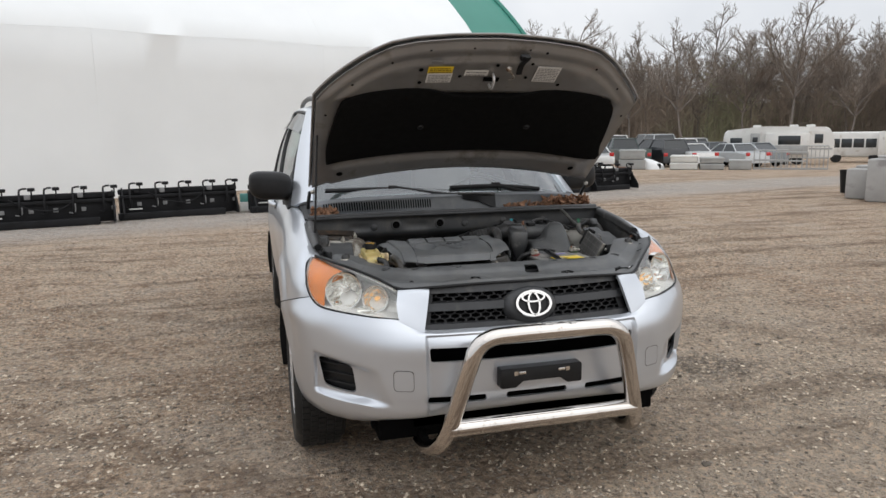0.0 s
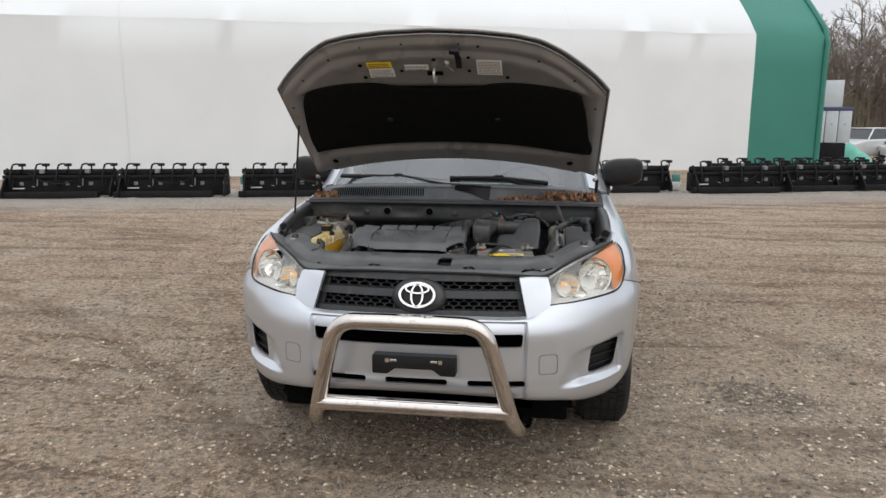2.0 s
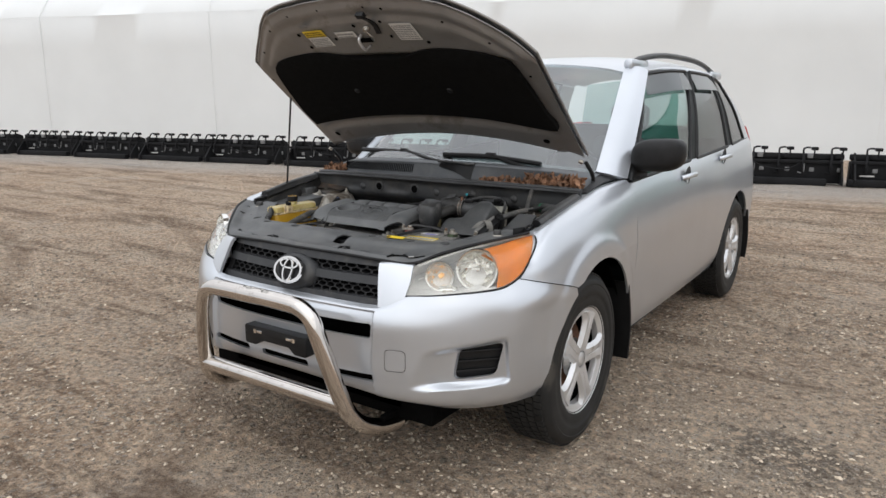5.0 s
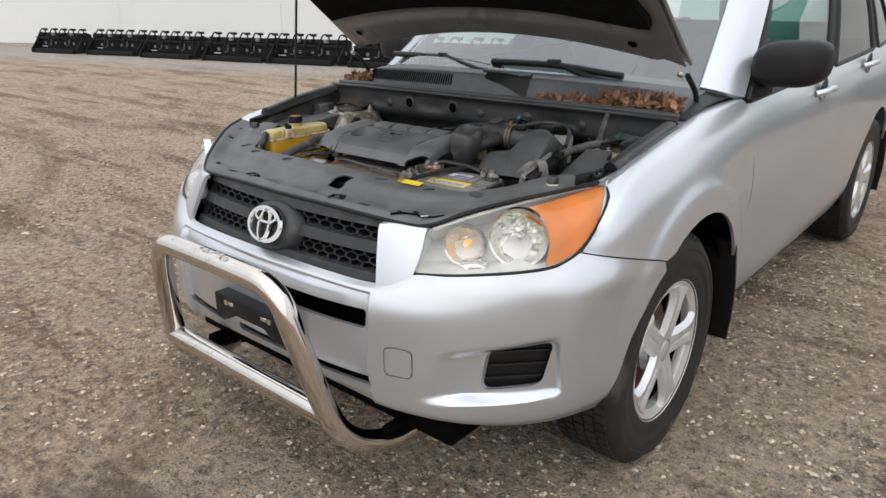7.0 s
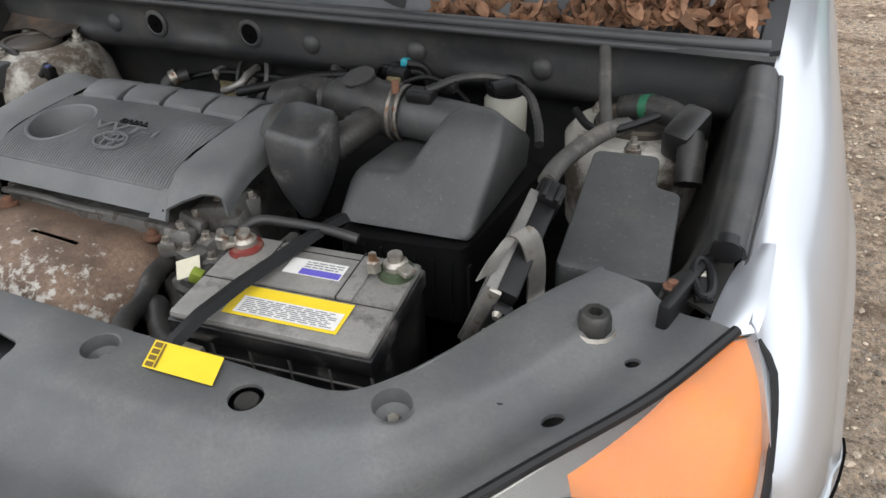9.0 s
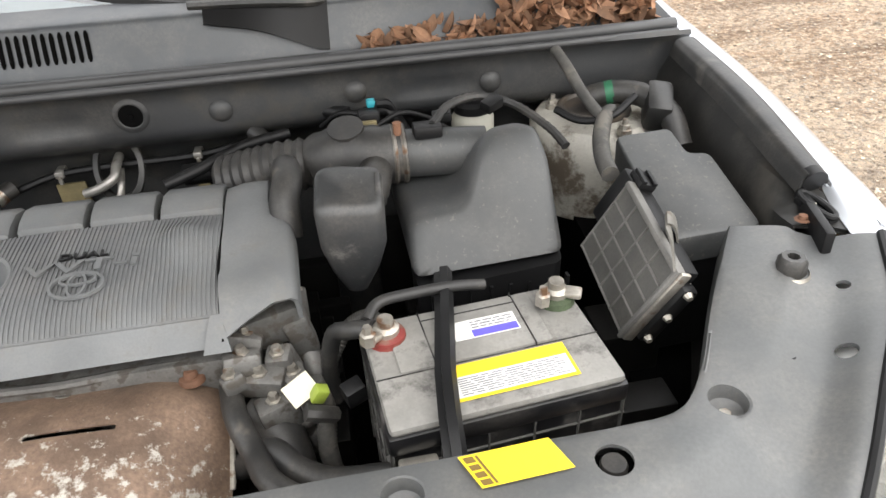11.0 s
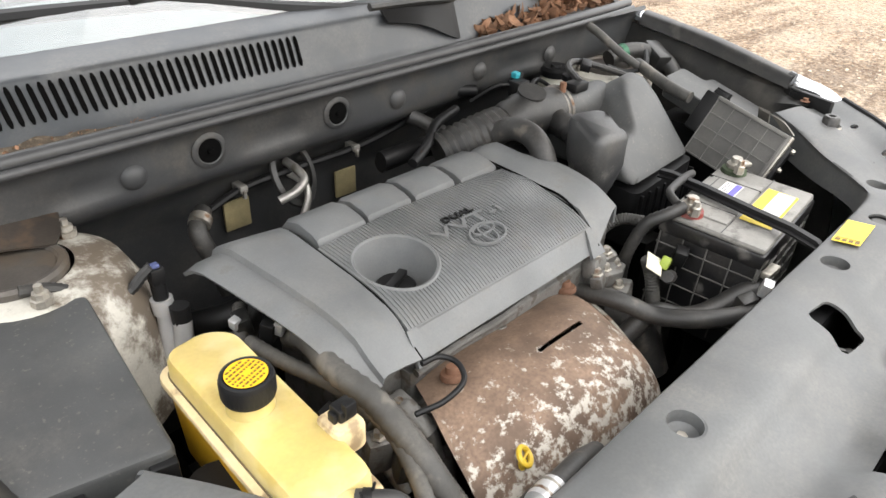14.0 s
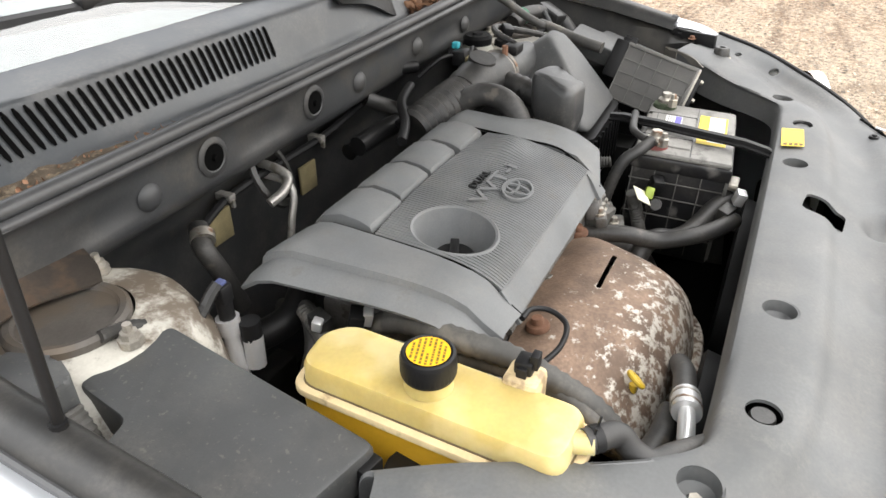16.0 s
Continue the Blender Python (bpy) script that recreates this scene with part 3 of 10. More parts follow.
# near-black blocks for the shade behind the openings, and the belly
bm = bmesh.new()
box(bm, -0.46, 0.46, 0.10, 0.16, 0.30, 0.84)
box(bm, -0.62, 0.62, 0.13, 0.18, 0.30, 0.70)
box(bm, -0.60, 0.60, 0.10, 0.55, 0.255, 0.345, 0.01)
part("opening_shade", bm, DARK, car)
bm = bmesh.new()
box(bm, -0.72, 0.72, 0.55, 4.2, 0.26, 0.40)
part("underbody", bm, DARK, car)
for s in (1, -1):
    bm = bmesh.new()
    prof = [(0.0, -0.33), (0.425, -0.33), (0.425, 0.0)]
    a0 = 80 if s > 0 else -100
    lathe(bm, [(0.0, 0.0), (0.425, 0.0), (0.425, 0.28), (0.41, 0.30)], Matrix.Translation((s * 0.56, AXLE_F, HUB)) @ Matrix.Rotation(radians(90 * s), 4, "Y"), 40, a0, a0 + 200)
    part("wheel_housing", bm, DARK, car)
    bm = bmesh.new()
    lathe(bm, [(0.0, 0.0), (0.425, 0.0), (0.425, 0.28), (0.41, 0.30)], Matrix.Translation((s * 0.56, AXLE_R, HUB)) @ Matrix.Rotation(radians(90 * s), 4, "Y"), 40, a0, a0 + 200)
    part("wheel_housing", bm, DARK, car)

# fog-lamp blanks
for s in (1, -1):
    bm = bmesh.new()
    frontal(bm, rounded([(s * 0.64, 0.440), (s * 0.87, 0.45), (s * 0.88, 0.61), (s * 0.65, 0.585)][::s], 0.03), 0.0, 0.02)
    bmesh.ops.transform(bm, matrix=Matrix.Translation((s * 0.66, 0.138, 0)) @ Matrix.Rotation(radians(46 * s), 4, "Z") @ Matrix.Translation((-s * 0.66, 0, 0)), verts=bm.verts)
    fog = part("fog_lamp_blank", bm, BLACK, car, "black ribbed plastic blank")
    for k in range(3):
        bm = bmesh.new()
        box(bm, 0, s * 0.20, -0.014, 0.004, 0.474 + 0.036 * k, 0.484 + 0.036 * k, 0.003, Matrix.Translation((s * 0.660, 0.142, 0)) @ Matrix.Rotation(radians(46 * s), 4, "Z"))
        part("rib", bm, BLACK, fog)

# grille
GR_TOP, GR_BOT = 0.862, 0.708


def grille_y(x, z):
    """The grille's face leans back and bows round the front."""
    return 0.012 + 0.42 * (z - GR_BOT) + 0.20 * x * x


bm = bmesh.new()
g = [[Vector((x * (0.432 - 0.032 * v), grille_y(x * 0.43, GR_BOT + (GR_TOP - GR_BOT) * v) + 0.03, GR_BOT + (GR_TOP - GR_BOT) * v)) for x in np.linspace(-1, 1, 21)] for v in np.linspace(0, 1, 5)]
shell(bm, g, 0.01)
grille = part("grille", bm, DARK, car, "black honeycomb grille")


def grille_bar(z0, z1, out, x1=1.0):
    bm = bmesh.new()
    rows = []
    for z, o in ((z0, -0.02), (z0 + 0.002, out), (z1 - 0.002, out), (z1, -0.02)):
        v = (z - GR_BOT) / (GR_TOP - GR_BOT)
        rows.append([Vector((x * (0.434 - 0.034 * v) * x1, grille_y(x * 0.43, z) - o, z)) for x in np.linspace(-1, 1, 25)])
    shell(bm, rows)
    part("bar", bm, GRILLEBAR, grille)


grille_bar(GR_BOT - 0.008, 0.729, 0.012)
grille_bar(0.771, 0.803, 0.014)
grille_bar(0.834, GR_TOP + 0.004, 0.014)
# smooth boss behind the badge
part("badge_boss", lathe(bmesh.new(), [(0, 0.004), (0.075, 0.004), (0.092, 0.0), (0.106, -0.010), (0.114, -0.035)], Matrix.Translation((0, 0.014, 0.787)) @ Matrix.Rotation(radians(67), 4, "X") @ Matrix.Diagonal((1, 0.66, 1, 1)), 48), GRILLEBAR, grille)
for s in (1, -1):
    bm = bmesh.new()
    rows = []
    for k, o in ((0.0, 0.006), (0.030, 0.006), (0.034, -0.02)):
        rows.append([Vector((s * (0.434 - 0.034 * v - k), grille_y(0.42, GR_BOT + v * 0.154) - o, GR_BOT + v * 0.154)) for v in np.linspace(0, 1, 4)])
    shell(bm, rows, 0, s > 0)
    part("bar", bm, BLACK, grille)


def honeycomb(z0, rows, w, h):
    """Webs of a band of six-sided cells, w wide and h high."""
    bm = bmesh.new()
    for r in range(rows):
        for i in range(-12, 13):
            cx, cz = (i + (0.5 if r % 2 else 0.0)) * w, z0 + h * (0.5 + 0.75 * r)
            if abs(cx) > 0.392 - 0.2 * (cz - GR_BOT):
                continue
            rings = []
            for k, deep in ((1.0, 0.0), (0.80, 0.001), (0.72, 0.028)):
                hexa = [(0, -h / 2), (w / 2, -h / 4), (w / 2, h / 4), (0, h / 2), (-w / 2, h / 4), (-w / 2, -h / 4)]
                rings.append([bm.verts.new((cx + x * k, grille_y(cx + x * k, cz + z * k) + deep, cz + z * k)) for x, z in hexa])
            for a, b in zip(rings, rings[1:]):
                for j in range(6):
                    bm.faces.new((a[j], a[(j + 1) % 6], b[(j + 1) % 6], b[j]))
    return part("mesh", bm, BLACK, grille, smooth=False)


honeycomb(0.7245, 3, 0.040, 0.0205)
honeycomb(0.8010, 2, 0.046, 0.0205)

# the badge: three chrome ovals on a plain disc
part("badge_plate", lathe(bmesh.new(), [(0, 0.008), (0.060, 0.006), (0.066, 0.0), (0.066, -0.03)], Matrix.Translation((0, 0.010, 0.79)) @ Matrix.Rotation(radians(68), 4, "X") @ Matrix.Diagonal((1, 0.78, 1, 1)), 40), BLACK, grille)


def oval_ring(bm, a, b, w, cx=0.0, cz=0.0, n=40):
    ring = []
    for i in range(n):
        t = 2 * math.pi * i / n
        c0, s0 = math.cos(t), math.sin(t)
        ring.append([bm.verts.new((cx + (a + k * w) * c0, (cz + (b + k * w * 0.85) * s0), h)) for k, h in ((-0.5, 0), (-0.35, 0.007), (0.35, 0.007), (0.5, 0))])
    for i in range(n):
        p, q = ring[i], ring[(i + 1) % n]
        for j in range(3):
            bm.faces.new((p[j], q[j], q[j + 1], p[j + 1]))
    bmesh.ops.recalc_face_normals(bm, faces=bm.faces[:])


bm = bmesh.new()
oval_ring(bm, 0.064, 0.044, 0.013)
oval_ring(bm, 0.021, 0.040, 0.010, 0, -0.002)
oval_ring(bm, 0.042, 0.016, 0.010, 0, 0.022)
bmesh.ops.transform(bm, matrix=Matrix.Translation((0, -0.003, 0.79)) @ Matrix.Rotation(radians(68), 4, "X") @ Matrix.Diagonal((1.08, 1.08, 1, 1)), verts=bm.verts)
part("badge", bm, CHROME, grille, "chrome oval badge")

# plate holder with its two fixings
bm = bmesh.new()
frontal(bm, rounded([(-0.165, 0.492), (-0.105, 0.492), (-0.075, 0.515), (0.075, 0.515), (0.105, 0.492), (0.165, 0.492), (0.165, 0.567), (-0.165, 0.567)], 0.006), -0.092, -0.040, 0.003)
plate = part("plate_holder", bm, BLACK, car, "empty black number plate holder")
for s in (1, -1):
    bm = bmesh.new()
    box(bm, s * 0.080 - 0.014, s * 0.080 + 0.014, -0.097, -0.090, 0.543, 0.554, 0.002)
    part("clip", bm, CHROME, plate)
    bm = bmesh.new()
    frontal(bm, rounded([(s * 0.105 - 0.008, 0.540), (s * 0.105 + 0.008, 0.540), (s * 0.105 + 0.008, 0.556), (s * 0.105 - 0.008, 0.556)], 0.003), -0.096, -0.090)
    part("clip", bm, CHROME, plate)
# tow-eye covers as fine seams
SKIN = [p for r in loft(BUMPER, 44, 30) for p in r]


def skin_y(x, z):
    """Where the bumper's skin lies, at x across and z up."""
    near = sorted(SKIN, key=lambda p: (p.x - x) ** 2 + (p.z - z) ** 2)[:4]
    w = [1 / (1e-6 + (p.x - x) ** 2 + (p.z - z) ** 2) for p in near]
    return sum(a * p.y for a, p in zip(w, near)) / sum(w)


for s in (1, -1):
    sq = rounded([(s * 0.482, 0.492), (s * 0.555, 0.492), (s * 0.555, 0.573), (s * 0.482, 0.573)][::s], 0.018)
    bm = bmesh.new()
    k = len(sq)
    yy = lambda x: skin_y(abs(x), 0.532) - 0.0025
    a = [bm.verts.new((x, yy(x), z)) for x, z in sq]
    b = [bm.verts.new((s * 0.5185 + (x - s * 0.5185) * 0.955, yy(s * 0.5185 + (x - s * 0.5185) * 0.955), 0.5325 + (z - 0.5325) * 0.955)) for x, z in sq]
    for i in range(k):
        bm.faces.new((a[i], a[(i + 1) % k], b[(i + 1) % k], b[i]))
    bmesh.ops.recalc_face_normals(bm, faces=bm.faces[:])
    part("tow_cover_seam", bm, GRIME, bumper)

# bull bar
BAR = 0.031
hoop = [(-0.43, 0.12, 0.235), (-0.425, 0.03, 0.245), (-0.405, -0.07, 0.29), (-0.375, -0.125, 0.38), (-0.315, -0.165, 0.60), (-0.285, -0.175, 0.685), (-0.235, -0.18, 0.722), (-0.15, -0.18, 0.728),
        (0, -0.18, 0.729), (0.15, -0.18, 0.728), (0.235, -0.18, 0.722), (0.285, -0.175, 0.685), (0.315, -0.165, 0.60), (0.375, -0.125, 0.38), (0.405, -0.07, 0.29), (0.425, 0.03, 0.245), (0.43, 0.12, 0.235)]
bull = part("bull_bar", tube(bmesh.new(), hoop, BAR, 20, 120), STEEL, car, "polished stainless steel bull bar with a dent")
part("cross_tube", tube(bmesh.new(), [(-0.375, -0.128, 0.375), (0.375, -0.128, 0.375)], BAR, 20, 8), STEEL, bull)
for s in (1, -1):
    bm = bmesh.new()
    box(bm, s * 0.43 - 0.012, s * 0.43 + 0.012, 0.02, 0.30, 0.215, 0.29, 0.004)
    part("bracket", bm, DARK, bull)

# scraped patches on the top of the hoop
for x0, x1, a0, a1, seed in ((-0.045, 0.020, 55, 105, 1), (0.015, 0.060, 70, 118, 2), (0.050, 0.095, 48, 92, 3), (-0.02, 0.05, 100, 135, 4)):
    bm = bmesh.new()
    rows = []
    for i in range(15):
        u = i / 14
        w_ = math.sin(math.pi * u) ** 0.5
        mid_ = (a0 + a1) / 2 + 9 * noise.noise(Vector((u * 3, seed, 0)))
        half = (a1 - a0) / 2 * w_ * (0.65 + 0.6 * noise.noise(Vector((u * 7, seed, 4))))
        rows.append([Vector((x0 + (x1 - x0) * u, -0.18 - (BAR + 0.0007) * math.cos(radians(mid_ + half * k)), 0.7288 + (BAR + 0.0007) * math.sin(radians(mid_ + half * k)))) for k in (-1, -0.5, 0, 0.5, 1)])
    shell(bm, rows)
    part("scrape", bm, SCRAPE, bull, "dull grey scrape")

# headlamps
def lamp(s):
    m = lambda pts: [(s * x, y, z) for x, y, z in pts]
    low = m([(0.518, 0.056, 0.752), (0.62, 0.100, 0.760), (0.74, 0.185, 0.773), (0.798, 0.260, 0.782), (0.824, 0.325, 0.808), (0.833, 0.375, 0.850), (0.824, 0.452, 0.912), (0.804, 0.474, 0.934)])
    mid = m([(0.517, 0.080, 0.80), (0.61, 0.128, 0.820), (0.71, 0.213, 0.843), (0.782, 0.305, 0.866), (0.812, 0.390, 0.896), (0.803, 0.475, 0.935)])
    top = m([(0.506, 0.116, 0.846), (0.575, 0.187, 0.878), (0.655, 0.280, 0.906), (0.722, 0.375, 0.924), (0.762, 0.442, 0.933), (0.800, 0.476, 0.935)])
    grid = loft([low, mid, top], 26, 14)
    inner = [[p + Vector((-s * 0.04, 0.075, 0.004 - 0.058 * j / 13)) for p in row] for j, row in enumerate(grid)]
    bm = bmesh.new()
    shell(bm, inner, 0, s < 0)
    for a, b in ((grid[0], inner[0]), (grid[-1], inner[-1])):
        shell(bm, [a, b])
    shell(bm, [[r[0] for r in grid], [r[0] for r in inner]])
    unit = part("headlamp", bm, LINING, car, "hazed clear headlamp with an amber corner")
    bm = bmesh.new()
    shell(bm, grid, 0.003, s < 0)
    lens = part("lens", bm, LENS, unit)
    lens.visible_shadow = False
    # reflector bowls, pressed in facets, each with a bright bezel
    rnd = random.Random(6)
    for (x, y, z), r, nm in (((0.700, 0.222, 0.836), 0.068, "main_bowl"), ((0.588, 0.150, 0.812), 0.046, "turn_bowl")):
        place = Matrix.Translation((s * x, y + 0.016, z)) @ Matrix.Rotation(radians(s * 24), 4, "Z") @ Matrix.Rotation(radians(82), 4, "X")
        bm = bmesh.new()
        lathe(bm, [(0.011, -0.062), (r * 0.35, -0.060), (r * 0.55, -0.052), (r * 0.75, -0.038), (r * 0.90, -0.020), (r, 0.0)], None, 22)
        for v in bm.verts:
            if v.co.z < -0.01:
                v.co += Vector((rnd.uniform(-1, 1), rnd.uniform(-1, 1), rnd.uniform(-1, 1))) * r * 0.035
        bmesh.ops.transform(bm, matrix=place, verts=bm.verts)
        bowl = part(nm, bm, REFLECT, unit, smooth=False)
        bm = bmesh.new()
        lathe(bm, [(r - 0.001, -0.006), (r, 0.003), (r + 0.006, 0.004), (r + 0.008, -0.02)], place, 40)
        part("bezel", bm, CHROME, bowl)
        bm = bmesh.new()
        lathe(bm, [(0, -0.012), (0.006, -0.013), (0.0085, -0.018), (0.0085, -0.055)], place, 14)
        part("bulb", bm, WARM if nm == "turn_bowl" else CHROME, bowl)
    # small marker lamp below, and the stepped brow of the lining
    bm = bmesh.new()
    lathe(bm, [(0, -0.012), (0.014, -0.008), (0.022, 0.0), (0.025, 0.002), (0.027, -0.01)], Matrix.Translation((s * 0.632, 0.150, 0.776)) @ Matrix.Rotation(radians(s * 30), 4, "Z") @ Matrix.Rotation(radians(82), 4, "X") @ Matrix.Diagonal((1.3, 0.55, 1, 1)), 24)
    part("marker_bowl", bm, REFLECT, unit)
    for k in (0.30, 0.62):
        bm = bmesh.new()
        j = int(k * 13)
        tube(bm, [p + Vector((-s * 0.035, 0.066, -0.03)) for p in grid[j][1:14]], 0.003, 6, 24)
        part("lining_step", bm, LINING, unit)
    # amber corner: the outer stretch of the lens, just inside it
    rows = []
    for v in np.linspace(0.02, 0.88, 12):
        j, f = int(v * 13), v * 13 - int(v * 13)
        line = [grid[j][i].lerp(grid[min(13, j + 1)][i], f) for i in range(26)]
        u0 = float(np.interp(v, (0.05, 0.2, 0.35, 0.5, 0.62, 0.75, 0.88), (0.52, 0.555, 0.58, 0.575, 0.545, 0.51, 0.53)))
        pts = []
        for i in range(13):
            q = 25 * (u0 + (0.985 - u0) * i / 12)
            k = min(24, int(q))
            pts.append(line[k].lerp(line[k + 1], q - k) + Vector((-s * 0.006, 0.008, -0.002)))
        rows.append(pts)
    bm = bmesh.new()
    shell(bm, rows, 0, s < 0)
    part("amber_corner", bm, AMBER, unit, "amber turn lamp corner")
    # pale rim behind the lens edge, painting its clear band and highlight
    bm = bmesh.new()
    tube(bm, [p + Vector((-s * 0.004, 0.006, -0.005)) for p in grid[-1][1:-2]], 0.005, 6, 40)
    part("rim", bm, LINING, unit)
    bm = bmesh.new()
    tube(bm, [p for p in grid[0]], 0.0035, 6, 40)
    part("seal", bm, BLACK, unit)


# unlit bulb given a faint emission for the warm reflection in its bowl
WARM = material("warm_glow_bulb", (0.9, 0.55, 0.2), 0.3, 0, 0.1, 20, 100, 0)
wb = WARM.node_tree.nodes["Principled BSDF"]
wb.inputs["Emission Color"].default_value, wb.inputs["Emission Strength"].default_value = (1.0, 0.55, 0.22, 1), 0.35
lamp(1)
lamp(-1)

# front fenders
FENDER = [
    [(0.862, 0.66, 0.33), (0.872, 0.87, 0.33), (0.872, 1.36, 0.33)],
    [(0.900, 0.66, 0.48), (0.908, 0.87, 0.49), (0.888, 1.36, 0.48)],
    [(0.914, 0.66, 0.64), (0.918, 0.87, 0.66), (0.898, 1.36, 0.64)],
    [(0.916, 0.66, 0.700), (0.919, 0.87, 0.715), (0.900, 1.36, 0.70)],
    [(0.826, 0.328, 0.800), (0.869, 0.387, 0.782), (0.904, 0.482, 0.756), (0.916, 0.60, 0.722), (0.918, 0.87, 0.77), (0.902, 1.36, 0.77)],
    [(0.832, 0.350, 0.826), (0.870, 0.42, 0.840), (0.888, 0.56, 0.868), (0.903, 0.87, 0.885), (0.893, 1.36, 0.89)],
    [(0.836, 0.385, 0.860), (0.846, 0.50, 0.920), (0.853, 0.62, 0.942), (0.868, 0.90, 0.974), (0.876, 1.36, 0.988)],
    [(0.802, 0.476, 0.940), (0.808, 0.64, 0.975), (0.815, 0.92, 1.018), (0.838, 1.36, 1.055)],
    [(0.790, 0.478, 0.938), (0.772, 0.66, 0.972), (0.765, 0.92, 1.015), (0.775, 1.10, 1.045), (0.80, 1.36, 1.06)],
]
for s in (1, -1):
    bm = bmesh.new()
    shell(bm, flare(loft([[(s * x, y, z) for x, y, z in r] for r in FENDER[4:]], 64, 40)), 0.010, s < 0)
    low = [[(s * x, y, z) for x, y, z in r[1:]] for r in FENDER[:4]] + [[(s * 0.918, 0.87, 0.773), (s * 0.902, 1.36, 0.773)]]
    shell(bm, flare(loft(low, 40, 24)), 0.010, s < 0)
    fender = part("fender", bm, SILVER, car)
    cut(fender, arch_cutter())
    bm = bmesh.new()
    tube(bm, [(s * 0.829, 0.326, 0.8035), (s * 0.8735, 0.385, 0.7865), (s * 0.9085, 0.48, 0.7605), (s * 0.9270, 0.56, 0.7385), (s * 0.9310, 0.600, 0.7245)], 0.0016, 6, 20)
    part("panel_gap", bm, DARK, fender)

# doors and rear body side, cut by the rear wheel arch
SIDE = [
    [(0.84, 1.365, 0.30), (0.845, 2.4, 0.30), (0.84, 3.3, 0.31), (0.83, 4.1, 0.36), (0.76, 4.4, 0.40)],
    [(0.868, 1.365, 0.37), (0.872, 2.4, 0.37), (0.875, 3.3, 0.38), (0.86, 4.1, 0.42), (0.79, 4.45, 0.45)],
    [(0.885, 1.365, 0.48), (0.880, 2.4, 0.47), (0.895, 3.3, 0.48), (0.88, 4.1, 0.5), (0.81, 4.47, 0.52)],
    [(0.898, 1.365, 0.66), (0.890, 2.4, 0.66), (0.912, 3.4, 0.66), (0.89, 4.1, 0.66), (0.82, 4.48, 0.66)],
    [(0.902, 1.365, 0.78), (0.903, 2.4, 0.79), (0.910, 3.4, 0.80), (0.885, 4.1, 0.82), (0.81, 4.47, 0.82)],
    [(0.890, 1.365, 0.90), (0.898, 2.4, 0.92), (0.898, 3.4, 0.94), (0.872, 4.1, 0.96), (0.79, 4.44, 0.96)],
    [(0.870, 1.365, 1.00), (0.880, 2.4, 1.03), (0.878, 3.4, 1.07), (0.850, 4.1, 1.09), (0.765, 4.40, 1.09)],
    [(0.842, 1.365, 1.045), (0.850, 2.4, 1.085), (0.850, 3.4, 1.12), (0.825, 4.1, 1.14), (0.745, 4.37, 1.14)],
]
for s in (1, -1):
    cuts = ((1.368, 2.462), (2.468, 3.40), (3.406, 4.45))
    rows = [[(s * x, y, z) for x, y, z in r] for r in SIDE]
    full = loft(rows, 120, 22)
    for (y0, y1), nm in zip(cuts, ("front_door", "rear_door", "rear_quarter")):
        ii = [i for i in range(120) if y0 - 0.015 < full[10][i].y < y1 + 0.015]
        bm = bmesh.new()
        shell(bm, [[r[i] for i in ii] for r in full], 0.012, s < 0)
        d = part(nm, bm, SILVER, car)
        if nm != "front_door":
            cut(d, arch_cutter())
        if nm == "rear_quarter":
            continue
        hy, hz = (2.20, 1.015) if nm == "front_door" else (3.05, 1.065)
        bm = bmesh.new()
        tube(bm, [(s * 0.885, hy - 0.10, hz - 0.01), (s * 0.915, hy - 0.07, hz), (s * 0.918, hy, hz + 0.004), (s * 0.915, hy + 0.07, hz), (s * 0.885, hy + 0.10, hz - 0.01)], 0.014, 10, 20)
        part("door_handle", bm, SILVER, d)
        bm = bmesh.new()
        lathe(bm, [(0, 0), (0.035, 0.0), (0.05, 0.008)], Matrix.Translation((s * 0.884, hy, hz)) @ Matrix.Rotation(radians(90 * s), 4, "Y"), 20)
        part("handle_cup", bm, GRIME, d)
    bm = bmesh.new()
    shell(bm, [[Vector((s * 0.846, y, 0.30)) for y in (1.3, 2.2, 3.15)], [Vector((s * 0.80, y, 0.265)) for y in (1.3, 2.2, 3.15)]], 0.01, s > 0)
    part("sill", bm, BLACK, car)

# greenhouse: pillars, roof, glass
BELT = [(0.838, 1.40, 1.05), (0.85, 2.4, 1.085), (0.85, 3.4, 1.12), (0.80, 4.25, 1.14)]
ROOF = [
    [(0, 1.83, 1.625), (0.25, 1.845, 1.62), (0.47, 1.89, 1.600), (0.575, 1.955, 1.575)],
    [(0, 2.3, 1.685), (0.3, 2.3, 1.678), (0.52, 2.32, 1.655), (0.640, 2.35, 1.615)],
    [(0, 2.9, 1.695), (0.3, 2.9, 1.690), (0.53, 2.9, 1.666), (0.650, 2.92, 1.625)],
    [(0, 3.6, 1.675), (0.3, 3.6, 1.668), (0.52, 3.6, 1.642), (0.625, 3.6, 1.60)],
    [(0, 4.22, 1.62), (0.3, 4.2, 1.615), (0.48, 4.15, 1.59), (0.56, 4.08, 1.555)],
]
bm = bmesh.new()
shell(bm, loft(ROOF, 14, 24), 0.015)
bmesh.ops.delete(bm, geom=[f for f in bm.faces if all(abs(v.co.x) < 1e-3 for v in f.verts)], context="FACES")
mirror(bm)
part("roof", bm, SILVER, car)
WS_LOW = [(0, 1.065, 1.134), (0.3, 1.088, 1.130), (0.56, 1.145, 1.118), (0.715, 1.255, 1.090)]
WS_MID = [(0, 1.43, 1.390), (0.27, 1.45, 1.386), (0.50, 1.505, 1.372), (0.650, 1.60, 1.345)]
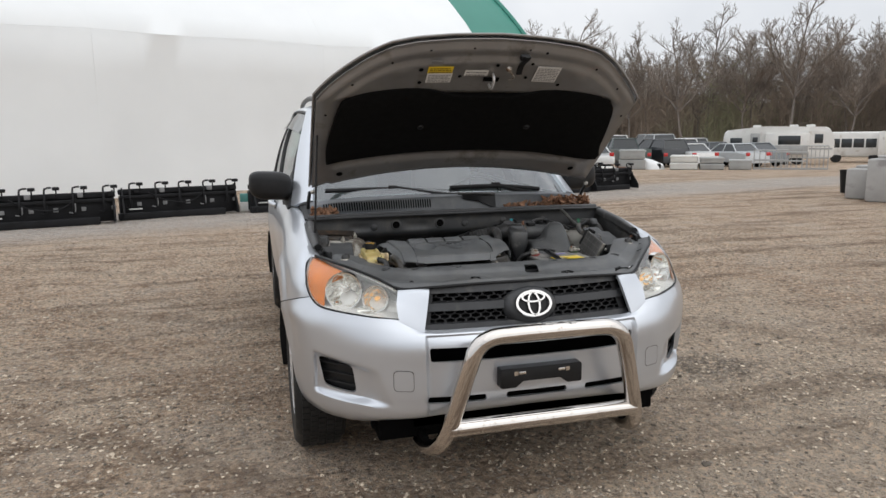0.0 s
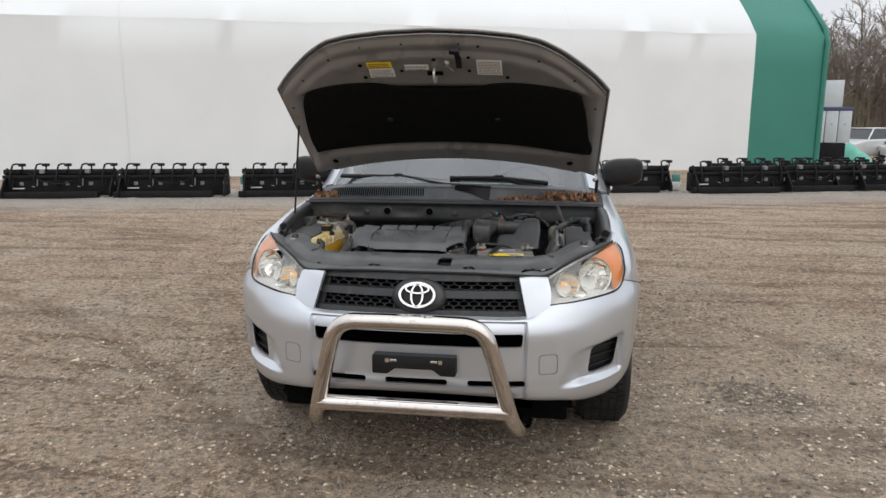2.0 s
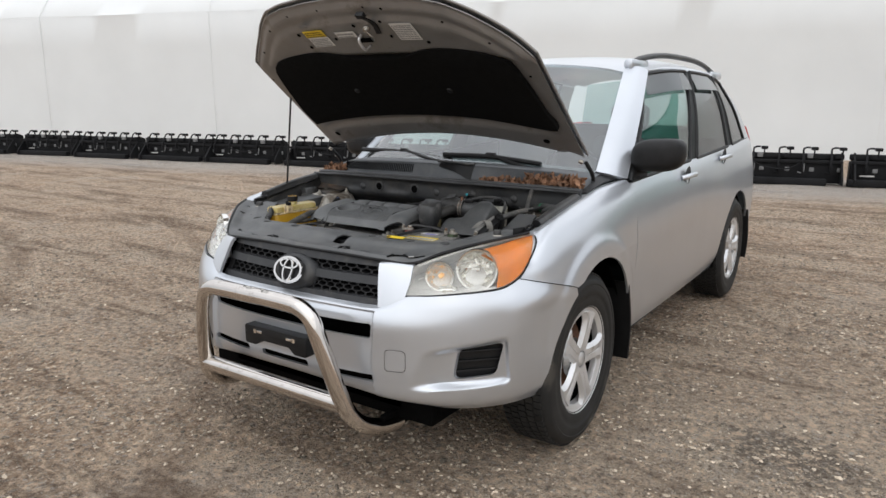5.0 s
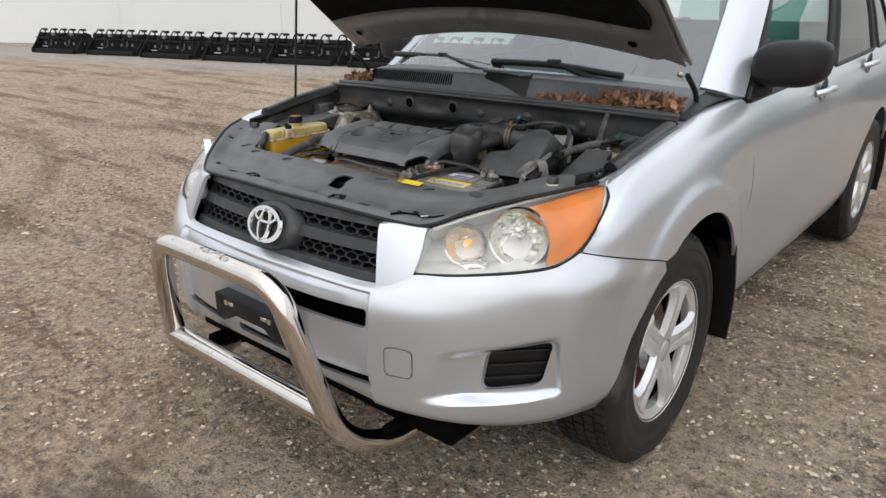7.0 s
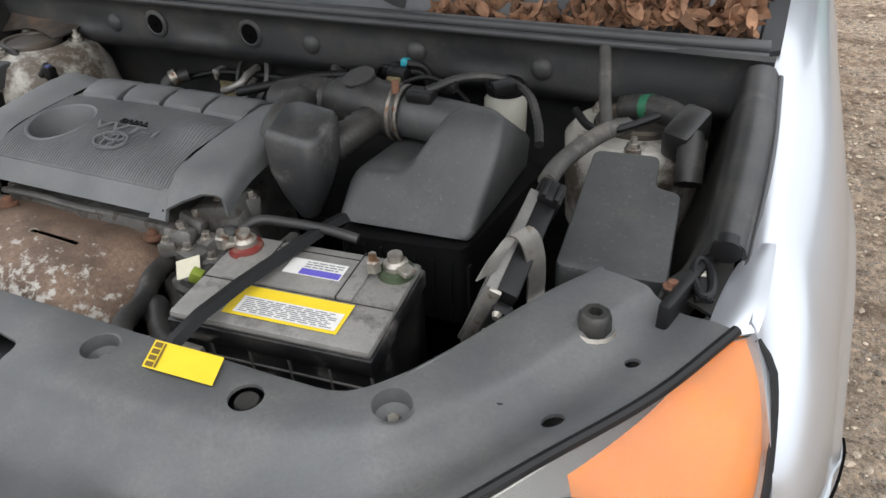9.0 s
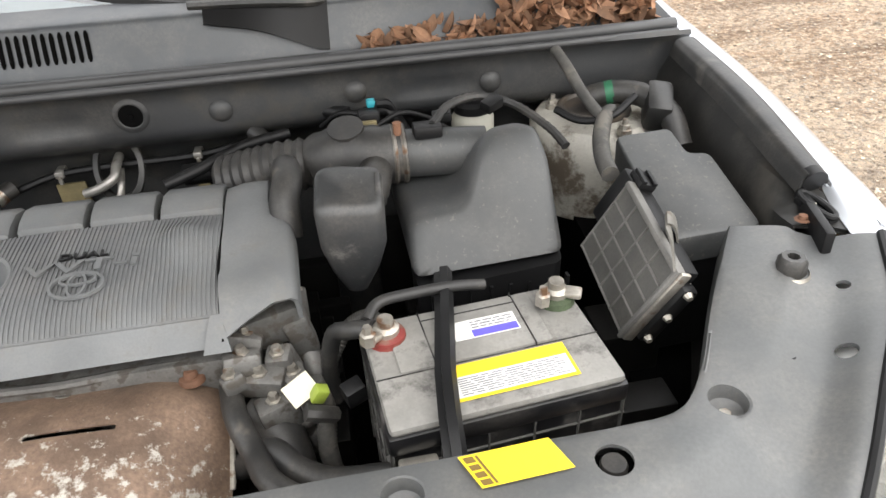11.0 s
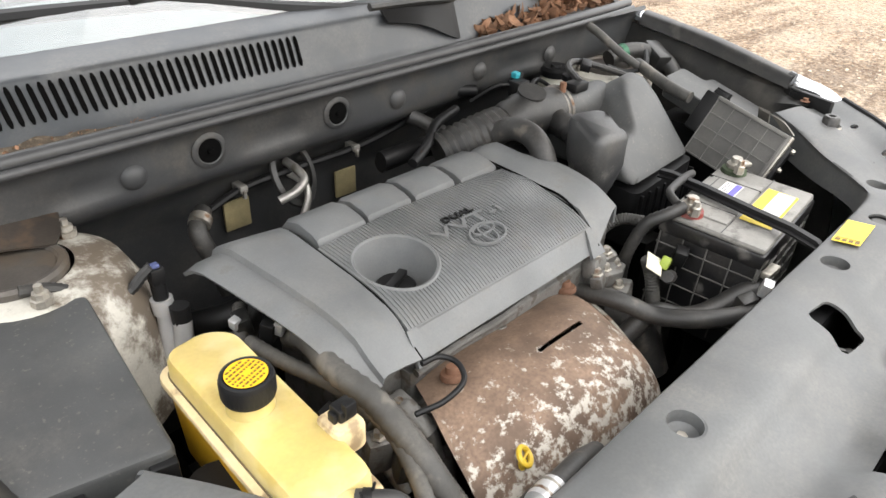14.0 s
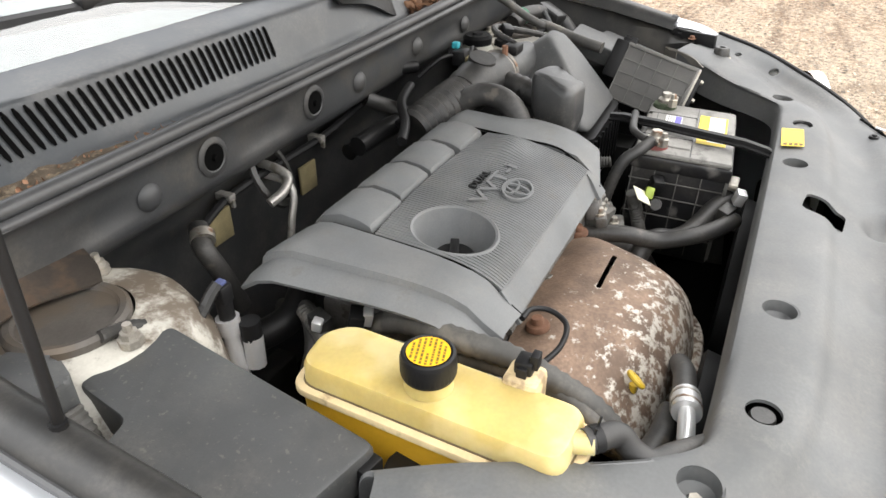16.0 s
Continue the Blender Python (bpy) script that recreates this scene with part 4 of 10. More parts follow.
WS_TOP = [(0, 1.825, 1.620), (0.25, 1.84, 1.615), (0.46, 1.885, 1.596), (0.572, 1.952, 1.575)]
bm = bmesh.new()
shell(bm, loft([WS_LOW, WS_MID, WS_TOP], 14, 16), 0)
mirror(bm)
wind = part("windshield", bm, SCREEN, car)
wind.visible_shadow = False
for s in (1, -1):
    m = lambda pts: [(s * x, y, z) for x, y, z in pts]
    bm = bmesh.new()
    shell(bm, loft([m([(0.715, 1.255, 1.090), (0.650, 1.60, 1.345), (0.572, 1.952, 1.575)]),
                    m([(0.775, 1.30, 1.075), (0.705, 1.66, 1.35), (0.625, 2.02, 1.592)]),
                    m([(0.815, 1.38, 1.056), (0.745, 1.73, 1.34), (0.662, 2.06, 1.575)])], 16, 8), 0.02, s < 0)
    part("a_pillar", bm, SILVER, car)
    # door glass with dark frames and smoked visors
    low, high = m(BELT), m([(0.655, 2.02, 1.565), (0.690, 2.5, 1.598), (0.680, 3.3, 1.592), (0.62, 4.0, 1.54)])
    g = loft([low, m([(0.765, 1.72, 1.32), (0.785, 2.45, 1.36), (0.78, 3.35, 1.37), (0.725, 4.12, 1.36)]), high], 60, 10)
    for y0, y1, nm, mt in ((1.3, 2.40, "front_window", GLASS), (2.50, 3.30, "rear_window", TINT), (3.40, 3.98, "quarter_window", TINT)):
        ii = [i for i in range(60) if y0 < g[0][i].y < y1]
        bm = bmesh.new()
        shell(bm, [[r[i] for i in ii] for r in g], 0.004, s < 0)
        w = part(nm, bm, mt, car)
        w.visible_shadow = False
        ring = [g[0][i] for i in ii] + [r[ii[-1]] for r in g] + [g[-1][i] for i in ii[::-1]] + [r[ii[0]] for r in g[::-1]]
        bm = bmesh.new()
        for a, b in zip(ring, ring[1:] + ring[:1]):
            if (a - b).length > 1e-4:
                tube(bm, [a, b], 0.011, 6, 2)
        part("frame", bm, BLACK, w)
        if nm != "quarter_window":
            top = [g[-1][i] for i in ii]
            nxt = [g[-3][i] + Vector((s * 0.03, 0, 0.0)) for i in ii]
            bm = bmesh.new()
            shell(bm, [top, nxt], 0.003, s > 0)
            part("visor", bm, TINT, w, "smoked rain visor")
    for y in (2.45, 3.35):
        bm = bmesh.new()
        i = min(range(60), key=lambda k: abs(g[0][k].y - y))
        shell(bm, [[r[i - 2] for r in g], [r[i + 2] for r in g]], 0.015, s > 0)
        part("pillar", bm, BLACK, car)
    bm = bmesh.new()
    ii = [i for i in range(60) if g[0][i].y > 3.92]
    shell(bm, [[r[i] for i in ii] for r in g], 0.015, s < 0)
    part("rear_pillar", bm, SILVER, car)
    bm = bmesh.new()
    shell(bm, loft([m([(0.655, 2.02, 1.567), (0.690, 2.5, 1.600), (0.680, 3.3, 1.594), (0.62, 4.0, 1.542)]),
                    m([(0.662, 2.02, 1.585), (0.680, 2.5, 1.620), (0.670, 3.3, 1.615), (0.605, 4.03, 1.562)]),
                    m([(0.595, 1.99, 1.592), (0.642, 2.5, 1.630), (0.632, 3.3, 1.625), (0.565, 4.06, 1.57)])], 24, 6), 0.01, s < 0)
    part("roof_side", bm, SILVER, car)
    bm = bmesh.new()
    tube(bm, m([(0.585, 1.99, 1.600), (0.592, 2.16, 1.655), (0.605, 2.6, 1.692), (0.600, 3.3, 1.686), (0.575, 3.80, 1.640), (0.565, 3.95, 1.600)]), 0.017, 10, 40)
    rail = part("roof_rail", bm, GRIME, car, "grey roof rail")
    for y, z in ((2.10, 1.612), (3.84, 1.600)):
        bm = bmesh.new()
        box(bm, s * 0.592 - 0.027, s * 0.592 + 0.027, y - 0.14, y + 0.14, z - 0.02, z + 0.036, 0.018)
        part("rail_foot", bm, SILVER, rail)
    bm = bmesh.new()
    shell(bm, loft([m([(0.815, 4.36, 0.98), (0.74, 4.46, 0.96), (0.64, 4.50, 0.96)]), m([(0.80, 4.345, 1.10), (0.73, 4.44, 1.10), (0.63, 4.48, 1.10)]), m([(0.765, 4.30, 1.22), (0.70, 4.38, 1.23), (0.61, 4.43, 1.23)])], 8, 8), 0.02, s < 0)
    part("tail_lamp", bm, RED, car, "red tail lamp")
    # mirror
    bm = bmesh.new()
    bmesh.ops.create_uvsphere(bm, u_segments=24, v_segments=16, radius=1.0)
    for v in bm.verts:
        x, y, z = v.co
        f = lambda t: math.copysign(abs(t) ** 0.6, t)
        v.co = (s * (0.925 + 0.118 * f(x)), 1.50 + 0.075 * f(y) + 0.05 * (x + 1) * 0.5, 1.17 + 0.078 * f(z) + 0.012 * x)
    mir = part("side_mirror", bm, BLACK, car, "matt black side mirror")
    bm = bmesh.new()
    shell(bm, loft([m([(0.84, 1.42, 1.065), (0.865, 1.55, 1.06)]), m([(0.82, 1.47, 1.14), (0.86, 1.58, 1.12)]), m([(0.785, 1.60, 1.24), (0.80, 1.66, 1.24)])], 4, 8), 0.03, s < 0)
    part("mirror_base", bm, BLACK, mir)

# rear
bm = bmesh.new()
shell(bm, loft([[(-0.80, 4.40, 0.36), (0, 4.52, 0.34), (0.80, 4.40, 0.36)], [(-0.83, 4.46, 0.6), (0, 4.58, 0.6), (0.83, 4.46, 0.6)], [(-0.78, 4.41, 1.05), (0, 4.53, 1.05), (0.78, 4.41, 1.05)], [(-0.76, 4.39, 1.12), (0, 4.50, 1.12), (0.76, 4.39, 1.12)]], 16, 16), 0.02, True)
part("tailgate", bm, SILVER, car)
bm = bmesh.new()
shell(bm, loft([[(-0.70, 4.38, 1.12), (0, 4.50, 1.12), (0.70, 4.38, 1.12)], [(-0.54, 4.12, 1.56), (0, 4.25, 1.61), (0.54, 4.12, 1.56)]], 14, 8), 0.004, True)
rw = part("rear_screen", bm, GLASS, car)
rw.visible_shadow = False
# dark corner pieces beside the windshield foot
for s in (1, -1):
    bm = bmesh.new()
    shell(bm, loft([[(s * 0.755, 0.985, 1.026), (s * 0.75, 1.15, 1.068), (s * 0.715, 1.262, 1.088)], [(s * 0.785, 1.0, 1.028), (s * 0.785, 1.2, 1.056), (s * 0.795, 1.40, 1.060)]], 10, 4), 0.01, s < 0)
    part("cowl_corner", bm, BLACK, car)

# cabin: dashboard, seats, floor
part("cabin_floor", box(bmesh.new(), -0.78, 0.78, 1.2, 4.3, 0.40, 0.46), DARK, car)
bm = bmesh.new()
shell(bm, loft([[(-0.70, 1.27, 1.07), (0, 1.10, 1.105), (0.70, 1.27, 1.07)], [(-0.74, 1.55, 1.075), (0, 1.48, 1.11), (0.74, 1.55, 1.075)], [(-0.74, 1.75, 0.98), (0, 1.75, 1.0), (0.74, 1.75, 0.98)], [(-0.74, 1.8, 0.6), (0, 1.8, 0.6), (0.74, 1.8, 0.6)]], 12, 12), 0.02)
part("dashboard", bm, SEAT, car)
for s in (1, -1):
    bm = bmesh.new()
    box(bm, s * 0.36 - 0.24, s * 0.36 + 0.24, 2.05, 2.55, 0.50, 0.68, 0.05)
    box(bm, s * 0.36 - 0.23, s * 0.36 + 0.23, 2.50, 2.62, 0.62, 1.22, 0.05, Matrix.Translation((0, 2.5, 0.62)) @ Matrix.Rotation(radians(-12), 4, "X") @ Matrix.Translation((0, -2.5, -0.62)))
    seat = part("front_seat", bm, SEAT, car)
    bm = bmesh.new()
    box(bm, s * 0.36 - 0.13, s * 0.36 + 0.13, 2.66, 2.74, 1.25, 1.40, 0.04)
    part("headrest", bm, SEAT, seat)
bm = bmesh.new()
box(bm, -0.66, 0.66, 3.2, 3.34, 0.6, 1.25, 0.05)
part("rear_seat", bm, SEAT, car)
bm = bmesh.new()
lathe(bm, [(0.185, 0.0), (0.195, 0.012), (0.185, 0.024), (0.172, 0.012), (0.185, 0.0)], Matrix.Translation((0.36, 1.86, 1.0)) @ Matrix.Rotation(radians(-65), 4, "X"), 32)
part("steering_wheel", bm, BLACK, car)
bm = bmesh.new()
box(bm, -0.12, 0.12, 1.80, 1.82, 1.47, 1.53, 0.01)
part("rear_view_mirror", bm, BLACK, car)

# wheels
def wheel(y, s):
    tyre = bmesh.new()
    prof = [(0.225, -0.105), (0.30, -0.113), (0.338, -0.108), (0.356, -0.092), (0.362, -0.07), (0.362, 0.07), (0.356, 0.092), (0.340, 0.107), (0.336, 0.1105), (0.322, 0.1125), (0.319, 0.1105), (0.300, 0.1135), (0.282, 0.1125), (0.279, 0.1105), (0.262, 0.1105), (0.240, 0.109), (0.222, 0.100), (0.216, 0.085)]
    base = Matrix.Translation((s * TRACK, y, HUB)) @ Matrix.Rotation(radians(90 * s), 4, "Y")
    lathe(tyre, prof, base, 72)
    w = part("wheel", bmesh.new(), RUBBER, car)
    bm = tyre
    part("tyre", bm, RUBBER, w, "black tyre with tread wear")
    # tread blocks
    bm = bmesh.new()
    for k, h in ((72, -0.085), (72, -0.05), (72, -0.015), (72, 0.02), (72, 0.055)):
        for i in range(k):
            a = 2 * math.pi * (i + (0.5 if int(h * 1000) % 2 else 0)) / k
            box(bm, 0.358, 0.3685, -0.0125, 0.0125, h, h + 0.029, 0, base @ Matrix.Rotation(a, 4, "Z"))
    part("tread", bm, RUBBER, w)
    bm = bmesh.new()
    lathe(bm, [(0.228, 0.104), (0.224, 0.100), (0.205, 0.096), (0.194, 0.090), (0.190, 0.07), (0.196, -0.09), (0.22, -0.1)], base, 60)
    rim = part("rim", bm, ALLOY, w, "silver five-spoke alloy rim")
    bm = bmesh.new()
    for i in range(5):
        rot = base @ Matrix.Rotation(2 * math.pi * i / 5 + 0.31, 4, "Z")
        for o in (0.0,):
            g = []
            for r, wd, h in ((0.035, 0.030, 0.078), (0.07, 0.026, 0.084), (0.12, 0.024, 0.089), (0.160, 0.028, 0.090), (0.186, 0.040, 0.089), (0.203, 0.066, 0.088)):
                g.append([rot @ Vector((r, t * wd, h - 0.009 * (1 - min(1.0, abs(t) / 0.55)) * (r > 0.06) - 0.012 * abs(t) ** 8)) for t in (-1.0, -0.75, -0.35, 0, 0.35, 0.75, 1.0)])
            shell(bm, g, 0.018, False)
    part("spokes", bm, ALLOY, rim)
    bm = bmesh.new()
    lathe(bm, [(0, 0.097), (0.026, 0.097), (0.031, 0.093), (0.033, 0.078), (0.040, 0.074), (0.076, 0.070), (0.084, 0.05)], base, 30)
    part("hub_cap", bm, ALLOY, rim)
    for i in range(5):
        bm = bmesh.new()
        a = 2 * math.pi * (i + 0.5) / 5 + 0.31
        lathe(bm, [(0, 0.090), (0.007, 0.090), (0.0105, 0.082), (0.0105, 0.055)], base @ Matrix.Translation((0.057 * math.cos(a), 0.057 * math.sin(a), 0)), 6)
        part("lug_nut", bm, CHROME, rim)
    bm = bmesh.new()
    lathe(bm, [(0.05, 0.0), (0.15, 0.0), (0.15, 0.012), (0.05, 0.012)], base @ Matrix.Translation((0, 0, 0.01)), 40)
    part("brake_disc", bm, RUST, w)
    # near-black disc added as the shade inside the rim, behind the spokes
    bm = bmesh.new()
    lathe(bm, [(0.0, -0.012), (0.196, -0.012), (0.196, 0.062), (0.189, 0.064), (0.187, -0.004)], base, 40)
    part("rim_shade_disc", bm, DARK, w)


for y in (AXLE_F, AXLE_R):
    for s in (1, -1):
        wheel(y - 0.075 if y == AXLE_F else y, s)
        bm = bmesh.new()
        yy = y + 0.40
        shell(bm, loft([[(s * 0.74, yy - 0.03, 0.60), (s * 0.912, yy - 0.03, 0.60)], [(s * 0.73, yy - 0.005, 0.40), (s * 0.925, yy - 0.015, 0.40)], [(s * 0.74, yy + 0.01, 0.215), (s * 0.915, yy, 0.22)]], 6, 8), 0.012, s > 0)
        part("mud_flap", bm, BLACK, car)

# ---- open hood ----
HOOD_O, HOOD_D, HOOD_N = Vector((0, 1.138, 1.180)), Vector((0, -0.789, 0.614)), Vector((0, 0.614, 0.789))


OUTLINE = [(0.0, 1.042), (0.20, 1.033), (0.36, 1.014), (0.46, 0.985), (0.55, 0.922), (0.62, 0.856), (0.70, 0.780), (0.753, 0.718)]


def front_edge(x):
    """How far the hood reaches at x."""
    x = min(abs(x), 0.753)
    for (a, ka), (b, kb) in zip(OUTLINE, OUTLINE[1:]):
        if x <= b:
            return ka + (kb - ka) * (x - a) / (b - a)
    return OUTLINE[-1][1]


def hood_at(x, k, h=0.0):
    """A point of the open hood: x across, k from the hinge line towards its front edge, h above its outer skin."""
    crown = 0.045 - 0.050 * (x / 0.75) ** 2 - 0.30 * max(0.0, k - 0.72) ** 2 - 0.02 * max(0.0, (abs(x) - 0.6) / 0.15) ** 2
    return HOOD_O + HOOD_D * k + HOOD_N * (h + crown) + Vector((x * 1.004 - 0.004 * k, 0, 0.008 * k * (1 - x / 0.75)))


def rear_edge(x):
    return 0.05 + 0.075 * max(0.0, 1 - (abs(x) / 0.70) ** 2.0)


def hood_grid(h, inset=0.0, nk=48, nx=41):
    rows = []
    for j in range(nk):
        row = []
        for i in range(nx):
            u = -1 + 2 * i / (nx - 1)
            x = u * (0.753 - inset)
            back = rear_edge(x) + inset * 0.4
            front = front_edge(x * 0.753 / (0.753 - inset)) - inset
            k = back + (front - back) * j / (nk - 1)
            side = 1.0 - 0.006 * (1 - min(1.0, k / 0.7)) * abs(u)
            row.append(hood_at(x * side, k, h))
        rows.append(row)
    return rows


bm = bmesh.new()
shell(bm, hood_grid(0.0, 0.004), 0.002, True)
hood = part("hood", bm, SILVER, car, "open silver hood propped on a rod")
hem = hood_grid(-0.002, 0.002, 24, 41)
bm = bmesh.new()
tube(bm, [p for p in hem[-1]], 0.0055, 8, 110)
for c in (0, -1):
    tube(bm, [r[c] for r in hem], 0.0055, 8, 40)
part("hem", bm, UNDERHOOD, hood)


# inner frame: a pressed rim, a raised middle with a sunken field for the pad
bm = bmesh.new()
NK, NX = 70, 61
g = hood_grid(-0.016, 0.012, NK, NX)


def sm(a, b, t):
    t = min(1.0, max(0.0, (t - a) / (b - a)))
    return t * t * (3 - 2 * t)


for j, row in enumerate(g):
    for i, p in enumerate(row):
        u = abs(-1 + 2 * i / (NX - 1))
        x = u * 0.741
        k = rear_edge(x) + (front_edge(x) - rear_edge(x)) * j / (NK - 1)
        to_front, to_side, to_back = (front_edge(x) - k), 0.753 - x, k - rear_edge(x)
        e = min(to_front, to_side * 0.9, to_back * 1.2)
        drop = 0.022 * sm(0.015, 0.05, e) + 0.016 * sm(0.085, 0.115, min(to_front, to_side))
        field = sm(0.21, 0.24, k - 0.03 * (1 - u)) * (1 - sm(0.70, 0.74, k)) * (1 - sm(0.63, 0.665, x))
        drop -= 0.022 * field
        drop += 0.006 * math.exp(-(((x - 0.39) / 0.022) ** 2 + ((k - 0.862) / 0.022) ** 2))
        drop += 0.006 * math.exp(-(((x - 0.0) / 0.025) ** 2 + ((k - 0.995) / 0.02) ** 2))
        row[i] = p - HOOD_N * drop
shell(bm, g, 0.004, True)
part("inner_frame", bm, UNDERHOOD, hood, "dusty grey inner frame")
UNDER_H = -0.016 - 0.044

pad = [(-0.680, 0.275), (-0.682, 0.40), (-0.655, 0.60), (-0.625, 0.69), (-0.55, 0.735), (-0.38, 0.755), (-0.25, 0.745), (-0.13, 0.705), (0, 0.70), (0.13, 0.705), (0.25, 0.745), (0.38, 0.755), (0.55, 0.735), (0.625, 0.69), (0.655, 0.60), (0.682, 0.40), (0.680, 0.275), (0.33, 0.305), (0, 0.313), (-0.33, 0.305)]
fine = [tuple(p)[:2] for p in catmull([(x, k, 0) for x, k in pad + pad[:1]], 90)][:-1]
def hood_patch(outline, h0, h1):
    """A piece on the hood's underside, from its outline in (x, k)."""
    bm = bmesh.new()
    cx, ck = sum(p[0] for p in outline) / len(outline), sum(p[1] for p in outline) / len(outline)
    rings = [[bm.verts.new(hood_at(cx + (x - cx) * f, ck + (k - ck) * f, h)) for x, k in outline] for f, h in ((1.0, h0), (1.0, h1), (0.985, h1 - 0.003), (0.66, h1 - 0.003), (0.33, h1 - 0.003))]
    m = len(outline)
    for a, b in zip(rings, rings[1:]):
        for i in range(m):
            bm.faces.new((a[i], a[(i + 1) % m], b[(i + 1) % m], b[i]))
    bm.faces.new(rings[-1])
    bmesh.ops.recalc_face_normals(bm, faces=bm.faces[:])
    return bm


part("insulation_pad", hood_patch(fine, UNDER_H + 0.02, UNDER_H - 0.004), FELT, hood, "black felt insulation pad")
for x, k in ((-0.26, 0.50), (0.26, 0.50)):
    bm = bmesh.new()
    lathe(bm, [(0, 0.008), (0.012, 0.006), (0.016, 0.0)], Matrix.Translation(hood_at(x, k, UNDER_H - 0.007)) @ Matrix.Rotation(radians(142.1), 4, "X"), 14)
    part("pad_clip", bm, BLACK, hood)


def hood_label(name, x0, x1, k0, k1, mat, label, marks=(), ink=None):
    bm = bmesh.new()
    n = 6
    g = [[hood_at(x0 + (x1 - x0) * i / n, k, UNDER_H - 0.003) for i in range(n + 1)] for k in (k0, (k0 + k1) / 2, k1)]
    shell(bm, g, 0.001, False)
    ob = part(name, bm, mat, hood, label)
    if marks:
        bm = bmesh.new()
        for u0, u1, v0, v1 in marks:
            bm.faces.new([bm.verts.new(hood_at(x0 + (x1 - x0) * u, k0 + (k1 - k0) * v, UNDER_H - 0.0046)) for u, v in ((u0, v0), (u1, v0), (u1, v1), (u0, v1))])
        part("print", bm, ink, ob, smooth=False)
    return ob


def text_rows(n, seed, u0=0.06, u1=0.94):
    r = random.Random(seed)
    out = []
    for i in range(n):
        v0 = 0.08 + 0.86 * i / n
        u = u0
        while u < u1 - 0.06:
            w = r.uniform(0.05, 0.16)
            out.append((u, min(u1, u + w), v0, v0 + 0.40 / n))
            u += w + 0.03
    return out


hood_label("warning_label", -0.292, -0.184, 0.852, 0.893, YELLOW, "yellow warning label", text_rows(3, 1), BROWNINK)
hood_label("info_label", -0.290, -0.180, 0.792, 0.850, PAPER, "white information label", text_rows(5, 2), INK)
hood_label("info_label", -0.128, -0.024, 0.835, 0.871, PAPER, "small white label", text_rows(2, 3), INK)
hood_label("info_label", 0.186, 0.294, 0.808, 0.908, PAPER, "square white label", text_rows(8, 4), INK)
hood_label("grey_tape", -0.285, -0.235, 0.915, 0.932, RVGREYTAPE, "grey tape patch")
# flat near-black discs stand in for the shade in the frame's holes
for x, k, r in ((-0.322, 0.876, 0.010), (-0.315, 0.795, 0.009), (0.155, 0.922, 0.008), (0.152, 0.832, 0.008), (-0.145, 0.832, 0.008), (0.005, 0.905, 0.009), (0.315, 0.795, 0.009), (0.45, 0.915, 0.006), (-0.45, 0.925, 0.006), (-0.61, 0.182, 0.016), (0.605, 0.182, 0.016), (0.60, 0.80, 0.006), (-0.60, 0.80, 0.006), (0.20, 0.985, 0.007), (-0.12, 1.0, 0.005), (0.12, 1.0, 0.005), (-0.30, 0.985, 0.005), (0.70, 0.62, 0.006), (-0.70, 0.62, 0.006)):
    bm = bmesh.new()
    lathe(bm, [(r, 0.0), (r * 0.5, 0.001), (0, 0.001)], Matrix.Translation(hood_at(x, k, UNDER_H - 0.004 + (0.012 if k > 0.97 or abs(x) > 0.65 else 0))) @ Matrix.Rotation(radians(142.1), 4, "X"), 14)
    part("frame_hole_shade", bm, DARK, hood, smooth=False)
bm = bmesh.new()
shell(bm, [[hood_at(x, k, UNDER_H - 0.012 - 0.01 * math.sin(k * 40)) for x in (0.098, 0.122)] for k in np.linspace(0.86, 0.985, 8)], 0.004)
box(bm, -0.02, 0.02, -0.012, 0.012, -0.01, 0.01, 0.004, Matrix.Translation(hood_at(0.10, 0.975, UNDER_H - 0.012)) @ Matrix.Rotation(radians(142.1), 4, "X"))
part("strap", bm, BLACK, hood, "black rubber strap")
bm = bmesh.new()
tube(bm, [hood_at(0.0, 0.845, UNDER_H), hood_at(0.0, 0.84, UNDER_H - 0.03), hood_at(0.0, 0.79, UNDER_H - 0.035), hood_at(0.0, 0.775, UNDER_H)], 0.006, 8, 16)
part("striker", bm, ALLOY, hood, "bright striker loop")
# near-black strip as the shade inside the striker's slot
bm = bmesh.new()
shell(bm, [[hood_at(x, k, UNDER_H - 0.004) for x in (-0.035, 0.035)] for k in (0.80, 0.825)], 0.002)
part("striker_slot_shade", bm, DARK, hood)
bm = bmesh.new()
lathe(bm, [(0, 0.018), (0.010, 0.016), (0.014, 0.0)], Matrix.Translation(hood_at(0.06, 0.885, UNDER_H - 0.003)) @ Matrix.Rotation(radians(142.1), 4, "X"), 12)
tube(bm, [hood_at(0.06, 0.885, UNDER_H - 0.018), hood_at(0.085, 0.86, UNDER_H - 0.03), hood_at(0.07, 0.83, UNDER_H - 0.02)], 0.003, 6)
part("safety_catch", bm, BOLT, hood)
# hinges
for s in (1, -1):
    bm = bmesh.new()
    tube(bm, [(s * 0.757, 1.15, 1.035), (s * 0.755, 1.13, 1.10), hood_at(s * 0.748, 0.05, UNDER_H + 0.02)], 0.009, 8, 14)
    hg = part("hinge", bm, BLACK, hood)
    bm = bmesh.new()
    lathe(bm, [(0, 0.01), (0.010, 0.01), (0.012, 0.0)], Matrix.Translation(hood_at(s * 0.735, 0.07, UNDER_H + 0.008)) @ Matrix.Rotation(radians(142.1), 4, "X"), 8)
    part("hinge_bolt", bm, BOLT, hg)
